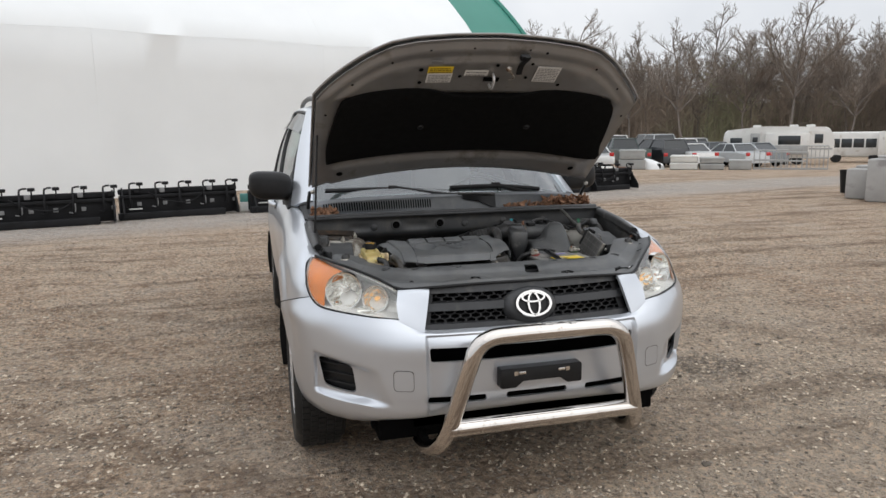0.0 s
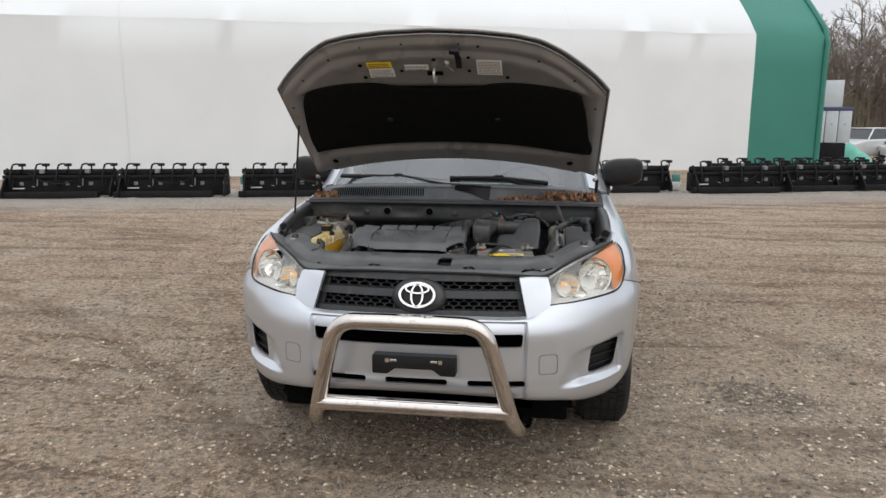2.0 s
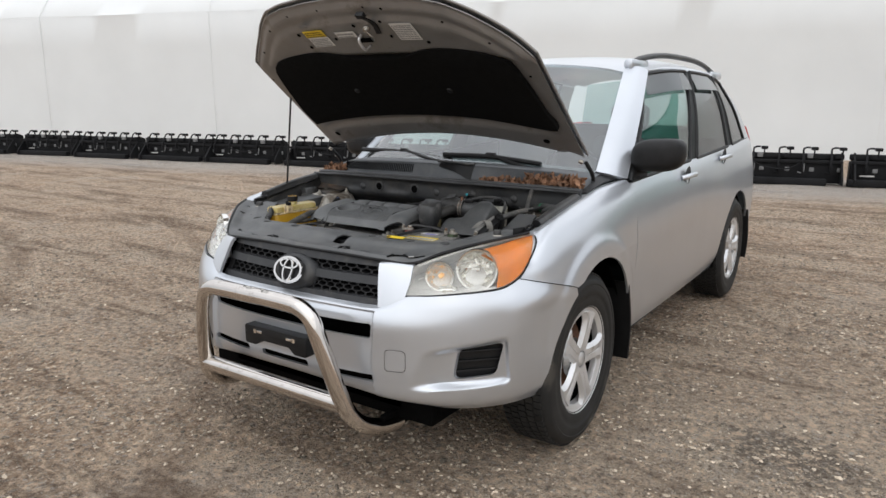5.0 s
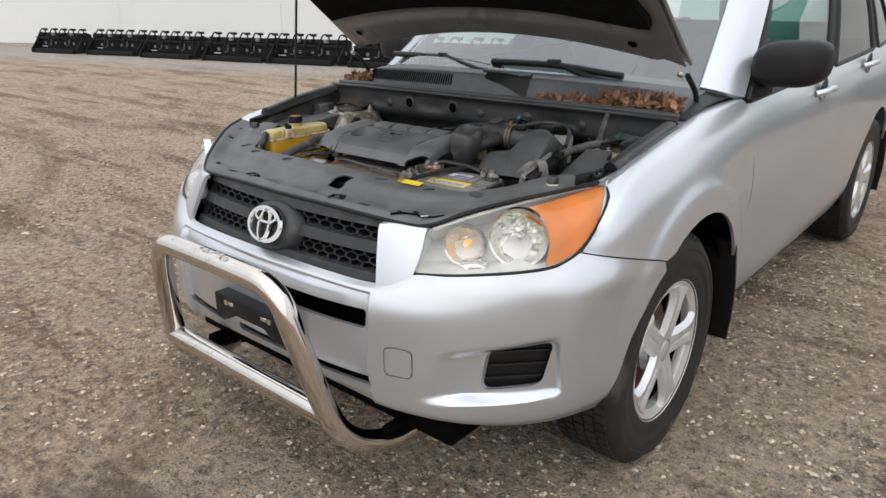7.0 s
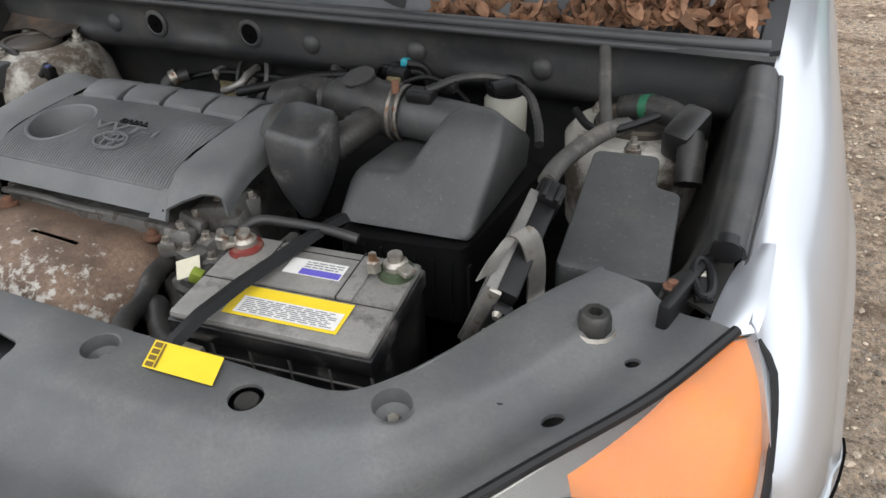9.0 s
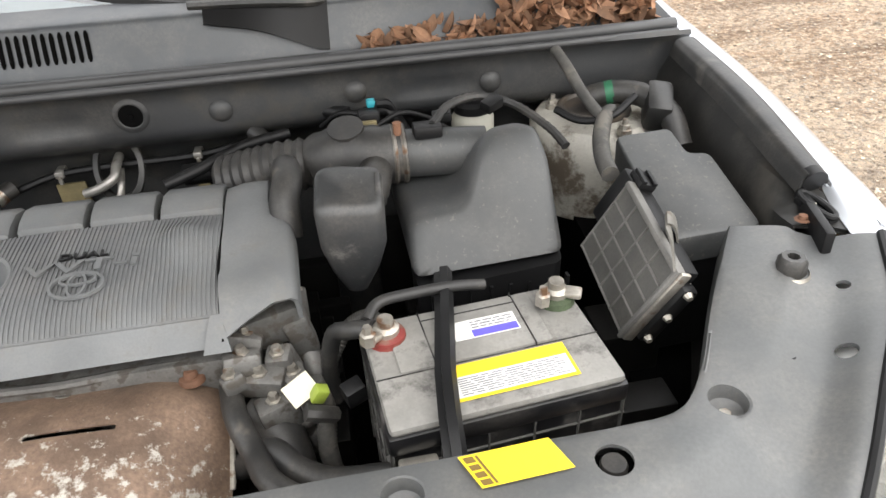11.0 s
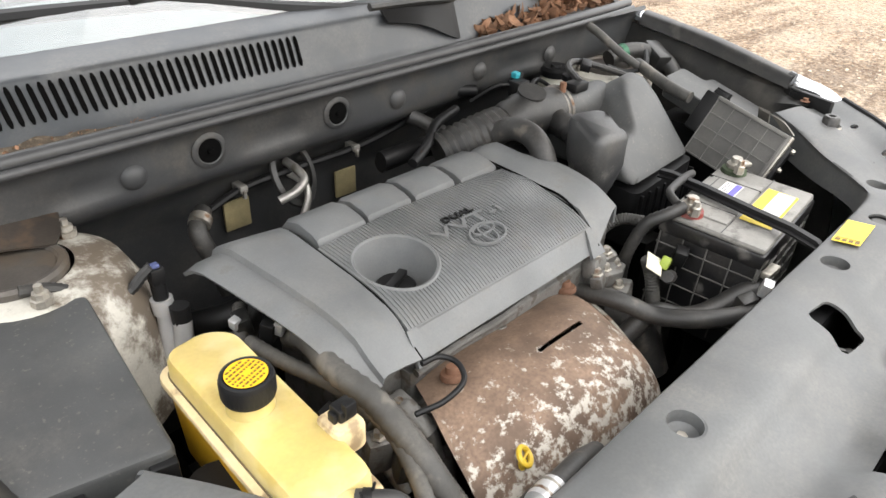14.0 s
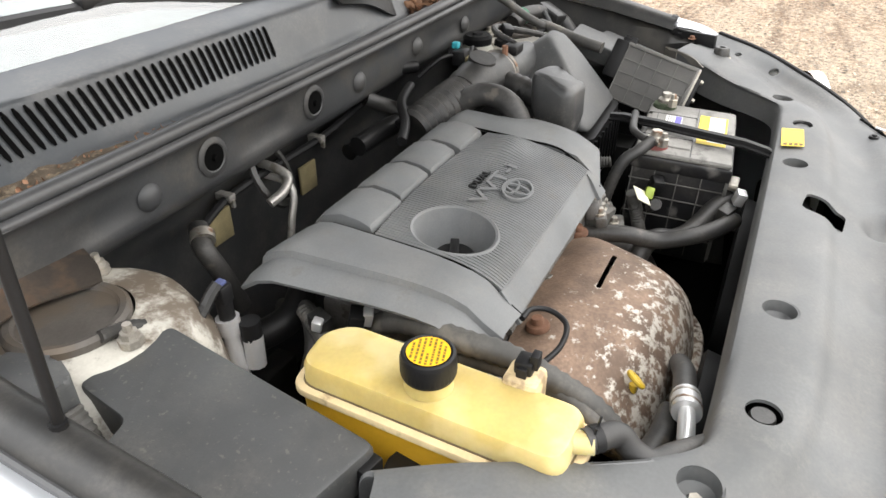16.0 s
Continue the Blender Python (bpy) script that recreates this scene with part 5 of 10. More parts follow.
for x in (-0.27, 0.27):
    bm = bmesh.new()
    box(bm, -0.018, 0.018, -0.012, 0.012, -0.012, 0.012, 0.005, Matrix.Translation(hood_at(x, 0.140, UNDER_H + 0.036)) @ Matrix.Rotation(radians(142.1), 4, "X"))
    part("rubber_stop", bm, BLACK, hood)

# ---- engine bay ----
# radiator cover
SHROUD = [
    [(0, 0.06, 0.868), (0.2, 0.066, 0.868), (0.398, 0.082, 0.862), (0.5, 0.122, 0.856), (0.575, 0.192, 0.888), (0.655, 0.282, 0.914), (0.73, 0.372, 0.932), (0.785, 0.468, 0.944)],
    [(0, 0.085, 0.882), (0.2, 0.09, 0.882), (0.4, 0.11, 0.878), (0.505, 0.1494, 0.8742), (0.57, 0.2078, 0.8915), (0.645, 0.2976, 0.9118), (0.715, 0.3826, 0.9288), (0.765, 0.4776, 0.9408)],
    [(0, 0.15, 0.866), (0.2, 0.15, 0.866), (0.4, 0.165, 0.868), (0.5, 0.1988, 0.8744), (0.565, 0.2549, 0.8817), (0.635, 0.334, 0.9), (0.69, 0.414, 0.919), (0.735, 0.494, 0.93)],
    [(0, 0.195, 0.878), (0.2, 0.195, 0.878), (0.4, 0.208, 0.88), (0.49, 0.2394, 0.8882), (0.55, 0.2958, 0.8934), (0.615, 0.364, 0.908), (0.665, 0.434, 0.926), (0.71, 0.509, 0.932)],
    [(0, 0.225, 0.898), (0.2, 0.225, 0.898), (0.39, 0.235, 0.899), (0.48, 0.265, 0.902), (0.54, 0.3164, 0.9012), (0.605, 0.379, 0.914), (0.655, 0.449, 0.932), (0.695, 0.519, 0.937)],
    [(0, 0.287, 0.9), (0.2, 0.288, 0.9), (0.40, 0.290, 0.9), (0.462, 0.299, 0.902), (0.503, 0.338, 0.9035), (0.548, 0.402, 0.908), (0.598, 0.472, 0.925), (0.648, 0.538, 0.932)],
    [(0, 0.304, 0.893), (0.2, 0.304, 0.893), (0.412, 0.305, 0.893), (0.478, 0.314, 0.894), (0.516, 0.350, 0.8955), (0.556, 0.411, 0.899), (0.602, 0.482, 0.914), (0.648, 0.552, 0.920)],
    [(0, 0.309, 0.855), (0.2, 0.309, 0.855), (0.412, 0.310, 0.855), (0.478, 0.319, 0.855), (0.514, 0.356, 0.8566), (0.553, 0.416, 0.8558), (0.598, 0.487, 0.864), (0.646, 0.558, 0.87)],
]
bm = bmesh.new()
shell(bm, loft(SHROUD, 110, 48), 0.004)
bmesh.ops.delete(bm, geom=[f for f in bm.faces if all(abs(v.co.x) < 1e-3 for v in f.verts)], context="FACES")
mirror(bm)
# pockets moulded into the cover, and shallow ripples
for v in bm.verts:
    x, y, z = v.co
    for px, py, rx, ry, depth in ((0.098, 0.130, 0.034, 0.030, 0.020), (0.080, 0.222, 0.062, 0.045, 0.007), (-0.10, 0.135, 0.034, 0.028, 0.010), (0.205, 0.120, 0.050, 0.035, 0.003), (0.36, 0.155, 0.055, 0.02, 0.004), (-0.34, 0.155, 0.055, 0.02, 0.004)):
        d = ((x - px) / rx) ** 2 + ((y - py) / ry) ** 2
        v.co.z -= depth * math.exp(-d ** 2)
    v.co.z += 0.0012 * noise.noise(Vector((x * 11, y * 14, 1.3)))
shroud = part("radiator_cover", bm, COVER, car, "dusty black radiator cover")
# black rubber edge along its front
bm = bmesh.new()
edge = catmull(SHROUD[0], 30)
tube(bm, [Vector((-p.x, p.y, p.z)) for p in edge[::-1]] + edge[1:], 0.0055, 8, 90)
part("edge_seal", bm, BLACK, shroud)
# wells for the fixings, the latch window and vents cut through
c = bmesh.new()
WELLS = [(-0.517, 0.305, 0.019), (-0.227, 0.262, 0.019), (0.202, 0.268, 0.019), (0.515, 0.307, 0.019)]
PLUGS = [(-0.405, 0.264, 0.017), (0.386, 0.265, 0.017)]
for x, y, r in WELLS + PLUGS + [(0.655, 0.335, 0.010), (-0.655, 0.335, 0.010), (0.705, 0.415, 0.007), (-0.705, 0.415, 0.007)]:
    bmesh.ops.create_cone(c, cap_ends=True, segments=24, radius1=r, radius2=r, depth=0.2, matrix=Matrix.Translation((x, y, 0.9)))
prism(c, rounded([(0.045, 0.192), (0.105, 0.186), (0.112, 0.245), (0.060, 0.252)], 0.012), 0.3, Matrix.Translation((0, 0, 0.75)))
for x in (-0.30, -0.10, 0.13, 0.30):
    prism(c, [(x - 0.022, 0.095), (x + 0.022, 0.095), (x + 0.022, 0.112), (x - 0.022, 0.112)], 0.3, Matrix.Translation((0, 0, 0.75)))
cut(shroud, c)
for x, y, r in WELLS + PLUGS:
    bm = bmesh.new()
    plug = (x, y, r) in PLUGS
    z = 0.8985
    if plug:
        lathe(bm, [(0, z - 0.001), (0.011, z - 0.001), (0.0125, z - 0.004), (0.0125, z - 0.03)], Matrix.Translation((x, y, 0)), 20)
        part("push_plug", bm, GRIME, shroud)
    else:
        lathe(bm, [(r + 0.0025, z + 0.002), (r, z + 0.001), (r - 0.002, z - 0.012), (0.009, z - 0.018), (0.008, z - 0.018), (0, z - 0.03)], Matrix.Translation((x, y, 0)), 20)
        w = part("fixing_well", bm, COVER, shroud)
        bm = bmesh.new()
        lathe(bm, [(0, z - 0.014), (0.006, z - 0.014), (0.006, z - 0.03)], Matrix.Translation((x, y, 0)), 6)
        part("screw", bm, BOLT, shroud)
for s in (1, -1):
    bm = bmesh.new()
    p = Matrix.Translation((s * 0.662, 0.447, 0.920))
    lathe(bm, [(0.017, 0.006), (0.016, 0.022), (0.013, 0.026), (0.007, 0.026), (0.006, 0.018), (0, 0.018)], p, 8)
    part("hood_buffer", bm, GRIME, shroud, "black rubber hood buffer")
    bm = bmesh.new()
    lathe(bm, [(0.020, 0.008), (0.022, 0.004)], p, 16)
    part("buffer_seat", bm, BOLT, shroud)
# moulded tabs, small screws and the torn front edge
for x, y, turn in ((0.192, 0.103, 0.45), (-0.20, 0.105, -0.3)):
    m = Matrix.Translation((x, y, 0.8815)) @ Matrix.Rotation(turn, 4, "Z")
    bm = bmesh.new()
    for a in ((-0.020, 0.020, 0.012, 0.016), (-0.020, -0.016, -0.016, 0.012), (0.016, 0.020, -0.016, 0.012)):
        box(bm, *a, -0.006, 0.003, 0.001, m)
    tab = part("moulded_tab", bm, BLACK, shroud)
    bm = bmesh.new()
    lathe(bm, [(0.0, 0.001), (0.007, 0.001), (0.009, -0.002), (0.009, -0.006)], m, 14)
    part("screw", bm, GRIME, tab)
for x, y, z in ((0.448, 0.142, 0.8765), (-0.448, 0.142, 0.8765), (0.418, 0.112, 0.8795), (0.604, 0.345, 0.899), (-0.604, 0.345, 0.899)):
    bm = bmesh.new()
    lathe(bm, [(0, 0.004), (0.004, 0.004), (0.005, 0.001), (0.0085, 0.0005), (0.009, -0.004)], Matrix.Translation((x, y, z)), 12)
    part("screw", bm, BLACK, shroud)
for pts in (((0.405, 0.095, 0.8755), (0.43, 0.112, 0.879), (0.455, 0.124, 0.8775), (0.485, 0.136, 0.8745)), ((0.47, 0.128, 0.8755), (0.50, 0.142, 0.8745), (0.525, 0.165, 0.879))):
    bm = bmesh.new()
    tube(bm, pts, (0.003, 0.0015), 6, 20)
    part("tear", bm, DARK, shroud)
bm = bmesh.new()
box(bm, -0.010, 0.010, -0.003, 0.003, -0.001, 0.002, 0.0008, Matrix.Translation((0.488, 0.131, 0.877)) @ Matrix.Rotation(0.9, 4, "Z"))
part("clip", bm, ALLOY, shroud)
# latch
bm = bmesh.new()
box(bm, 0.025, 0.125, 0.175, 0.27, 0.79, 0.80)
box(bm, 0.030, 0.125, 0.222, 0.262, 0.826, 0.832, 0.002)
box(bm, 0.030, 0.125, 0.258, 0.264, 0.80, 0.86, 0.002)
latch = part("hood_latch", bm, BOLT, car, "rusty hood latch")
bm = bmesh.new()
lathe(bm, [(0, 0.850), (0.007, 0.849), (0.008, 0.840), (0.011, 0.839), (0.011, 0.832)], Matrix.Translation((0.062, 0.240, 0)), 6)
part("bolt", bm, RUST, latch)
bm = bmesh.new()
lathe(bm, [(0, 0.850), (0.007, 0.849), (0.008, 0.840), (0.011, 0.839), (0.011, 0.832)], Matrix.Translation((0.098, 0.244, 0)), 6)
part("bolt", bm, RUST, latch)
bm = bmesh.new()
tube(bm, [(0.064, 0.240, 0.848), (0.076, 0.218, 0.852), (0.088, 0.196, 0.850)], 0.0042, 8)
lathe(bm, [(0, 0.006), (0.006, 0.004), (0.006, -0.004), (0, -0.006)], Matrix.Translation((0.088, 0.195, 0.850)), 10)
part("release_rod", bm, GRIME, latch)
# yellow sticker with its dark corner marks
def sticker(name, corners, mat, parent, lift=0.0015, label=""):
    bm = bmesh.new()
    a = [Vector(p) for p in corners]
    n = (a[1] - a[0]).cross(a[3] - a[0]).normalized()
    bm.faces.new([bm.verts.new(p + n * lift) for p in a])
    ob = part(name, bm, mat, parent, label, smooth=False)
    return ob


def bars(parent, corners, rows, mat, lift=0.0022):
    """Bars on a sticker, given as (u0, u1, v0, v1) within its corners."""
    a, b, d, e = [Vector(p) for p in corners]
    n = (b - a).cross(e - a).normalized()
    bm = bmesh.new()
    for u0, u1, v0, v1 in rows:
        q = []
        for u, v in ((u0, v0), (u1, v0), (u1, v1), (u0, v1)):
            q.append(bm.verts.new((a * (1 - u) + b * u) * (1 - v) + (e * (1 - u) + d * u) * v + n * lift))
        bm.faces.new(q)
    return part("print", bm, mat, parent, smooth=False)


def lines(n, v0, v1, seed, u0=0.06, u1=0.94, fill=0.5):
    rnd = random.Random(seed)
    out = []
    for i in range(n):
        a = v0 + (v1 - v0) * i / n
        b = a + (v1 - v0) / n * fill
        u = u0
        while u < u1 - 0.05:
            w = rnd.uniform(0.05, 0.18)
            out.append((u, min(u1, u + w), a, b))
            u += w + 0.025
    return out


ys = [(0.268, 0.2585, 0.9035), (0.350, 0.2625, 0.9035), (0.337, 0.2975, 0.9045), (0.254, 0.2935, 0.9045)]
st = sticker("sticker", ys, YELLOW, shroud, 0.001, "yellow warning sticker")
bars(st, ys, [(0.03, 0.14, 0.05, 0.22), (0.03, 0.14, 0.28, 0.45), (0.03, 0.14, 0.51, 0.68), (0.03, 0.14, 0.74, 0.93)] + [(0.16, 0.19, 0.05, 0.93)], BROWNINK, 0.0016)

# bay floor, near-black to carry the shade down there, and walls
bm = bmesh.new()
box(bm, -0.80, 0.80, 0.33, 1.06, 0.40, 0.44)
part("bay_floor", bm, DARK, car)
bm = bmesh.new()
FW = [(1.055, 0.42), (1.065, 0.78), (1.058, 0.86), (1.035, 0.905), (0.990, 0.932), (0.969, 0.952), (0.966, 0.972), (0.966, 0.992), (0.966, 1.012), (0.962, 1.026), (0.95, 1.038)]
wall = loft([[(-0.78, y - 0.01, z), (-0.4, y, z), (0, y, z), (0.4, y, z), (0.78, y - 0.01, z)] for y, z in FW], 130, 90)
for row in wall:
    for p in row:
        for cx, cz, rx, rz, deep in ((-0.225, 0.985, 0.062, 0.017, 0.006), (0.36, 0.985, 0.075, 0.016, 0.006), (-0.52, 0.985, 0.050, 0.016, 0.006), (-0.15, 0.885, 0.030, 0.040, 0.008), (-0.47, 0.80, 0.09, 0.07, 0.012), (0.06, 0.80, 0.09, 0.05, 0.010)):
            p.y += deep * math.exp(-(((p.x - cx) / rx) ** 4 + ((p.z - cz) / rz) ** 4))
        p.y += 0.0015 * noise.noise(p * 14)
shell(bm, wall, 0.008)
firewall = part("firewall", bm, FIREWALL, car, "dark firewall panel")
for x, r in ((-0.339, 0.0185), (-0.112, 0.0185)):
    bm = bmesh.new()
    m = Matrix.Translation((x, 0.9645, 0.992)) @ Matrix.Rotation(radians(90), 4, "X")
    lathe(bm, [(0.027, 0.0), (0.0235, 0.0022), (r + 0.001, 0.0026), (r - 0.001, 0.001)], m, 28)
    b = part("hole_rim", bm, FIREWALL, firewall)
    # near-black disc painted in as the shade of the hole
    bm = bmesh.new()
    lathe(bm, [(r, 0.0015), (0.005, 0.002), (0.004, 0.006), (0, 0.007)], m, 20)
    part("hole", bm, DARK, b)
for x, z in ((-0.45, 0.985), (0.02, 0.985), (0.23, 0.992), (0.45, 0.985)):
    bm = bmesh.new()
    lathe(bm, [(0.018, 0.001), (0.014, 0.006), (0.006, 0.009), (0, 0.0095)], Matrix.Translation((x, 0.9655, z)) @ Matrix.Rotation(radians(90), 4, "X"), 20)
    part("dimple", bm, FIREWALL, firewall)
for x, z in ((-0.265, 0.825), (-0.036, 0.810)):
    bm = bmesh.new()
    box(bm, x - 0.024, x + 0.024, 1.050, 1.056, z - 0.026, z + 0.028, 0.002)
    part("foil_patch", bm, KHAKI, firewall)
bm = bmesh.new()
lathe(bm, [(0.030, 0.0), (0.032, 0.006), (0.040, 0.004), (0.042, 0.0)], Matrix.Translation((-0.17, 1.02, 0.885)) @ Matrix.Rotation(radians(62), 4, "X") @ Matrix.Diagonal((1, 1.5, 1, 1)), 26)
part("grommet", bm, GRIME, firewall)
bm = bmesh.new()
tube(bm, [(-0.17, 1.04, 0.898), (-0.17, 1.005, 0.894), (-0.172, 0.985, 0.884), (-0.195, 0.978, 0.872), (-0.222, 0.985, 0.862)], 0.0078, 10, 20)
tube(bm, [(-0.172, 1.03, 0.880), (-0.166, 0.995, 0.872), (-0.170, 0.980, 0.852), (-0.186, 0.976, 0.82), (-0.20, 0.975, 0.77)], 0.0062, 10, 20)
part("heater_pipe", bm, PIPEALU, firewall, "bare aluminium heater pipe")
bm = bmesh.new()
tube(bm, [(-0.345, 1.02, 0.862), (-0.265, 1.028, 0.882), (-0.16, 1.026, 0.888), (-0.04, 1.018, 0.893), (0.06, 1.005, 0.915), (0.14, 0.985, 0.945)], 0.0065, 8, 30)
pipe = part("vacuum_pipe", bm, BLACK, car, "thin black pipe clipped along the firewall")
for p in ((-0.265, 1.026, 0.882), (-0.04, 1.016, 0.893)):
    bm = bmesh.new()
    box(bm, p[0] - 0.007, p[0] + 0.007, p[1] - 0.009, p[1] + 0.02, p[2] - 0.004, p[2] + 0.008, 0.002)
    box(bm, p[0] - 0.003, p[0] + 0.003, p[1] - 0.011, p[1] - 0.004, p[2] - 0.014, p[2], 0.0015)
    part("clip", bm, PIPEALU, pipe)
bm = bmesh.new()
tube(bm, [(-0.34, 1.018, 0.872), (-0.368, 0.985, 0.862), (-0.362, 0.965, 0.82), (-0.35, 0.95, 0.76)], 0.0145, 12)
hose = part("heater_hose", bm, HOSE, car)
bm = bmesh.new()
tube(bm, [(-0.352, 1.00, 0.873), (-0.362, 0.990, 0.868)], 0.0175, 12)
part("hose_clamp", bm, BOLT, hose)
bm = bmesh.new()
tube(bm, [(0.10, 0.99, 0.955), (0.17, 0.98, 0.962), (0.215, 0.96, 0.958)], 0.012, 10)
part("pipe_joint", bm, BLACK, pipe)

for s in (1, -1):
    m = lambda pts: [(s * x, y, z) for x, y, z in pts]
    bm = bmesh.new()
    shell(bm, loft([m([(0.60, 0.34, 0.45), (0.58, 0.6, 0.45), (0.60, 1.06, 0.45)]), m([(0.66, 0.40, 0.80), (0.70, 0.62, 0.80), (0.70, 1.06, 0.80)]), m([(0.70, 0.50, 0.90), (0.735, 0.66, 0.92), (0.735, 1.0, 0.95)]), m([(0.715, 0.52, 0.935), (0.745, 0.66, 0.95), (0.742, 1.0, 0.995)]), m([(0.785, 0.478, 0.935), (0.765, 0.66, 0.964), (0.757, 1.0, 1.012)])], 20, 16), 0.005, s > 0)
    part("inner_fender", bm, INNERPAINT, car)
    # rubber seal strip along the fender lip
    bm = bmesh.new()
    shell(bm, loft([m([(0.786, 0.567, 0.953), (0.793, 0.75, 0.994), (0.790, 0.93, 1.020)]), m([(0.778, 0.567, 0.972), (0.783, 0.75, 1.010), (0.778, 0.93, 1.036)]), m([(0.752, 0.567, 0.974), (0.755, 0.75, 1.010), (0.750, 0.93, 1.034)]), m([(0.741, 0.567, 0.950), (0.742, 0.75, 0.984), (0.740, 0.93, 1.010)])], 14, 10), 0.004, s < 0)
    strip = part("fender_seal", bm, GRIME, car, "black rubber fender seal")
    bm = bmesh.new()
    tube(bm, m([(0.786, 0.560, 0.953), (0.788, 0.60, 0.962), (0.793, 0.75, 0.996), (0.790, 0.93, 1.022)]), 0.004, 8, 24)
    part("bead", bm, SEALMAT, strip)
    bm = bmesh.new()
    tube(bm, m([(0.764, 0.566, 0.962), (0.764, 0.580, 0.965)]), 0.0155, 14, 3)
    part("end_plug", bm, BLACK, strip)
    # strut tower
    bm = bmesh.new()
    lathe(bm, [(0.155, -0.20), (0.135, -0.06), (0.115, -0.018), (0.095, -0.006), (0.062, -0.002)] if s < 0 else [(0.095, -0.16), (0.102, -0.06), (0.104, -0.022), (0.092, -0.006), (0.062, -0.002)], Matrix.Translation((s * 0.625 if s < 0 else 0.612, 0.905 if s < 0 else 0.918, 0.948 if s < 0 else 0.938)), 36)
    tower = part("strut_tower", bm, TOWER, car, "dirty white painted strut tower")
    bm = bmesh.new()
    lathe(bm, [(0.060, -0.003), (0.060, 0.005), (0.056, 0.009), (0.050, 0.008), (0.047, 0.004), (0.02, 0.005), (0, 0.006)], Matrix.Translation((s * 0.63 if s < 0 else 0.612, 0.90 if s < 0 else 0.918, 0.948 if s < 0 else 0.938)), 32)
    part("tower_cap", bm, CAPMETAL, tower)
    for a in (30, 150, 270):
        bm = bmesh.new()
        lathe(bm, [(0, 0.018), (0.0045, 0.018), (0.005, 0.010), (0.0085, 0.009), (0.0095, 0.003), (0.012, 0.002), (0.012, -0.006)], Matrix.Translation((s * 0.625 + 0.085 * math.cos(radians(a)), 0.905 + 0.085 * math.sin(radians(a)), 0.950 if s < 0 else 0.940)), 8)
        part("stud", bm, BOLT, tower)

# cowl: seal, steep vented panel, lip under the glass
COWL = [
    [(0, 0.948, 1.040), (0.3, 0.95, 1.040), (0.6, 0.958, 1.037), (0.765, 0.985, 1.030)],
    [(0, 0.982, 1.046), (0.3, 0.985, 1.046), (0.6, 1.0, 1.042), (0.762, 1.03, 1.036)],
    [(0, 0.990, 1.062), (0.3, 0.998, 1.058), (0.6, 1.02, 1.05), (0.76, 1.06, 1.04)],
    [(0, 1.005, 1.110), (0.3, 1.022, 1.108), (0.6, 1.07, 1.095), (0.755, 1.13, 1.07)],
    [(0, 1.018, 1.124), (0.3, 1.035, 1.121), (0.6, 1.085, 1.108), (0.752, 1.16, 1.082)],
    [(0, 1.065, 1.134), (0.3, 1.088, 1.130), (0.56, 1.145, 1.118), (0.745, 1.25, 1.094)],
]
bm = bmesh.new()
shell(bm, loft(COWL, 40, 36), 0.004)
bmesh.ops.delete(bm, geom=[f for f in bm.faces if all(abs(v.co.x) < 1e-3 for v in f.verts)], context="FACES")
mirror(bm)
cowl = part("cowl_panel", bm, COWLMAT, car, "grey-black cowl panel below the windshield")
for y, z, r in ((0.952, 1.050, 0.010), (0.938, 1.041, 0.006)):
    bm = bmesh.new()
    tube(bm, [(-0.77, y + 0.032, z - 0.006), (-0.6, y + 0.01, z), (-0.3, y + 0.002, z + 0.002), (0, y, z + 0.002), (0.3, y + 0.002, z + 0.002), (0.6, y + 0.01, z), (0.77, y + 0.032, z - 0.006)], r, 10, 60)
    part("seal", bm, SEALMAT, cowl)
# vent slots: near-black strips laid on the skin of the panel as their shade
cg = loft(COWL, 40, 36)


def on_cowl(x, v):
    """A point of the cowl's left half at x across and row v."""
    j = min(34, int(v))
    out = []
    for row in (cg[j], cg[j + 1]):
        i = max(k for k in range(39) if row[k].x <= abs(x) or k == 0)
        w = (abs(x) - row[i].x) / max(1e-6, row[i + 1].x - row[i].x)
        out.append(row[i].lerp(row[i + 1], w))
    q = out[0].lerp(out[1], v - j)
    return Vector((x, q.y, q.z))


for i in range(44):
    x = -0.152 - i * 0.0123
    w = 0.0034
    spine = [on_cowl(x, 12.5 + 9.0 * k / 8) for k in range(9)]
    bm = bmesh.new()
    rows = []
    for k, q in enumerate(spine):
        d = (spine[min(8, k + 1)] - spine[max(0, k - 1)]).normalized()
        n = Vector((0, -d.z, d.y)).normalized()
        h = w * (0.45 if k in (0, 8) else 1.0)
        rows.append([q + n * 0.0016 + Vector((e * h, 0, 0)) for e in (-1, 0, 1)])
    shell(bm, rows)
    part("vent_slot_shade", bm, DARK, cowl, smooth=False)
# the wiper well and trim at the step
bm = bmesh.new()
shell(bm, loft([[(0.02, 0.988, 1.112), (0.10, 0.985, 1.095), (0.175, 0.985, 1.062), (0.20, 0.99, 1.055)], [(0.02, 1.01, 1.132), (0.10, 1.008, 1.128), (0.175, 1.005, 1.126), (0.205, 1.02, 1.124)]], 12, 5), 0.004)
part("wiper_well", bm, BLACK, cowl)
bm = bmesh.new()
tube(bm, [(0.0, 1.012, 1.134), (0.10, 1.004, 1.132), (0.17, 0.998, 1.128), (0.198, 1.012, 1.126), (0.19, 1.04, 1.13)], 0.007, 8, 24)
part("well_trim", bm, GRIME, cowl)

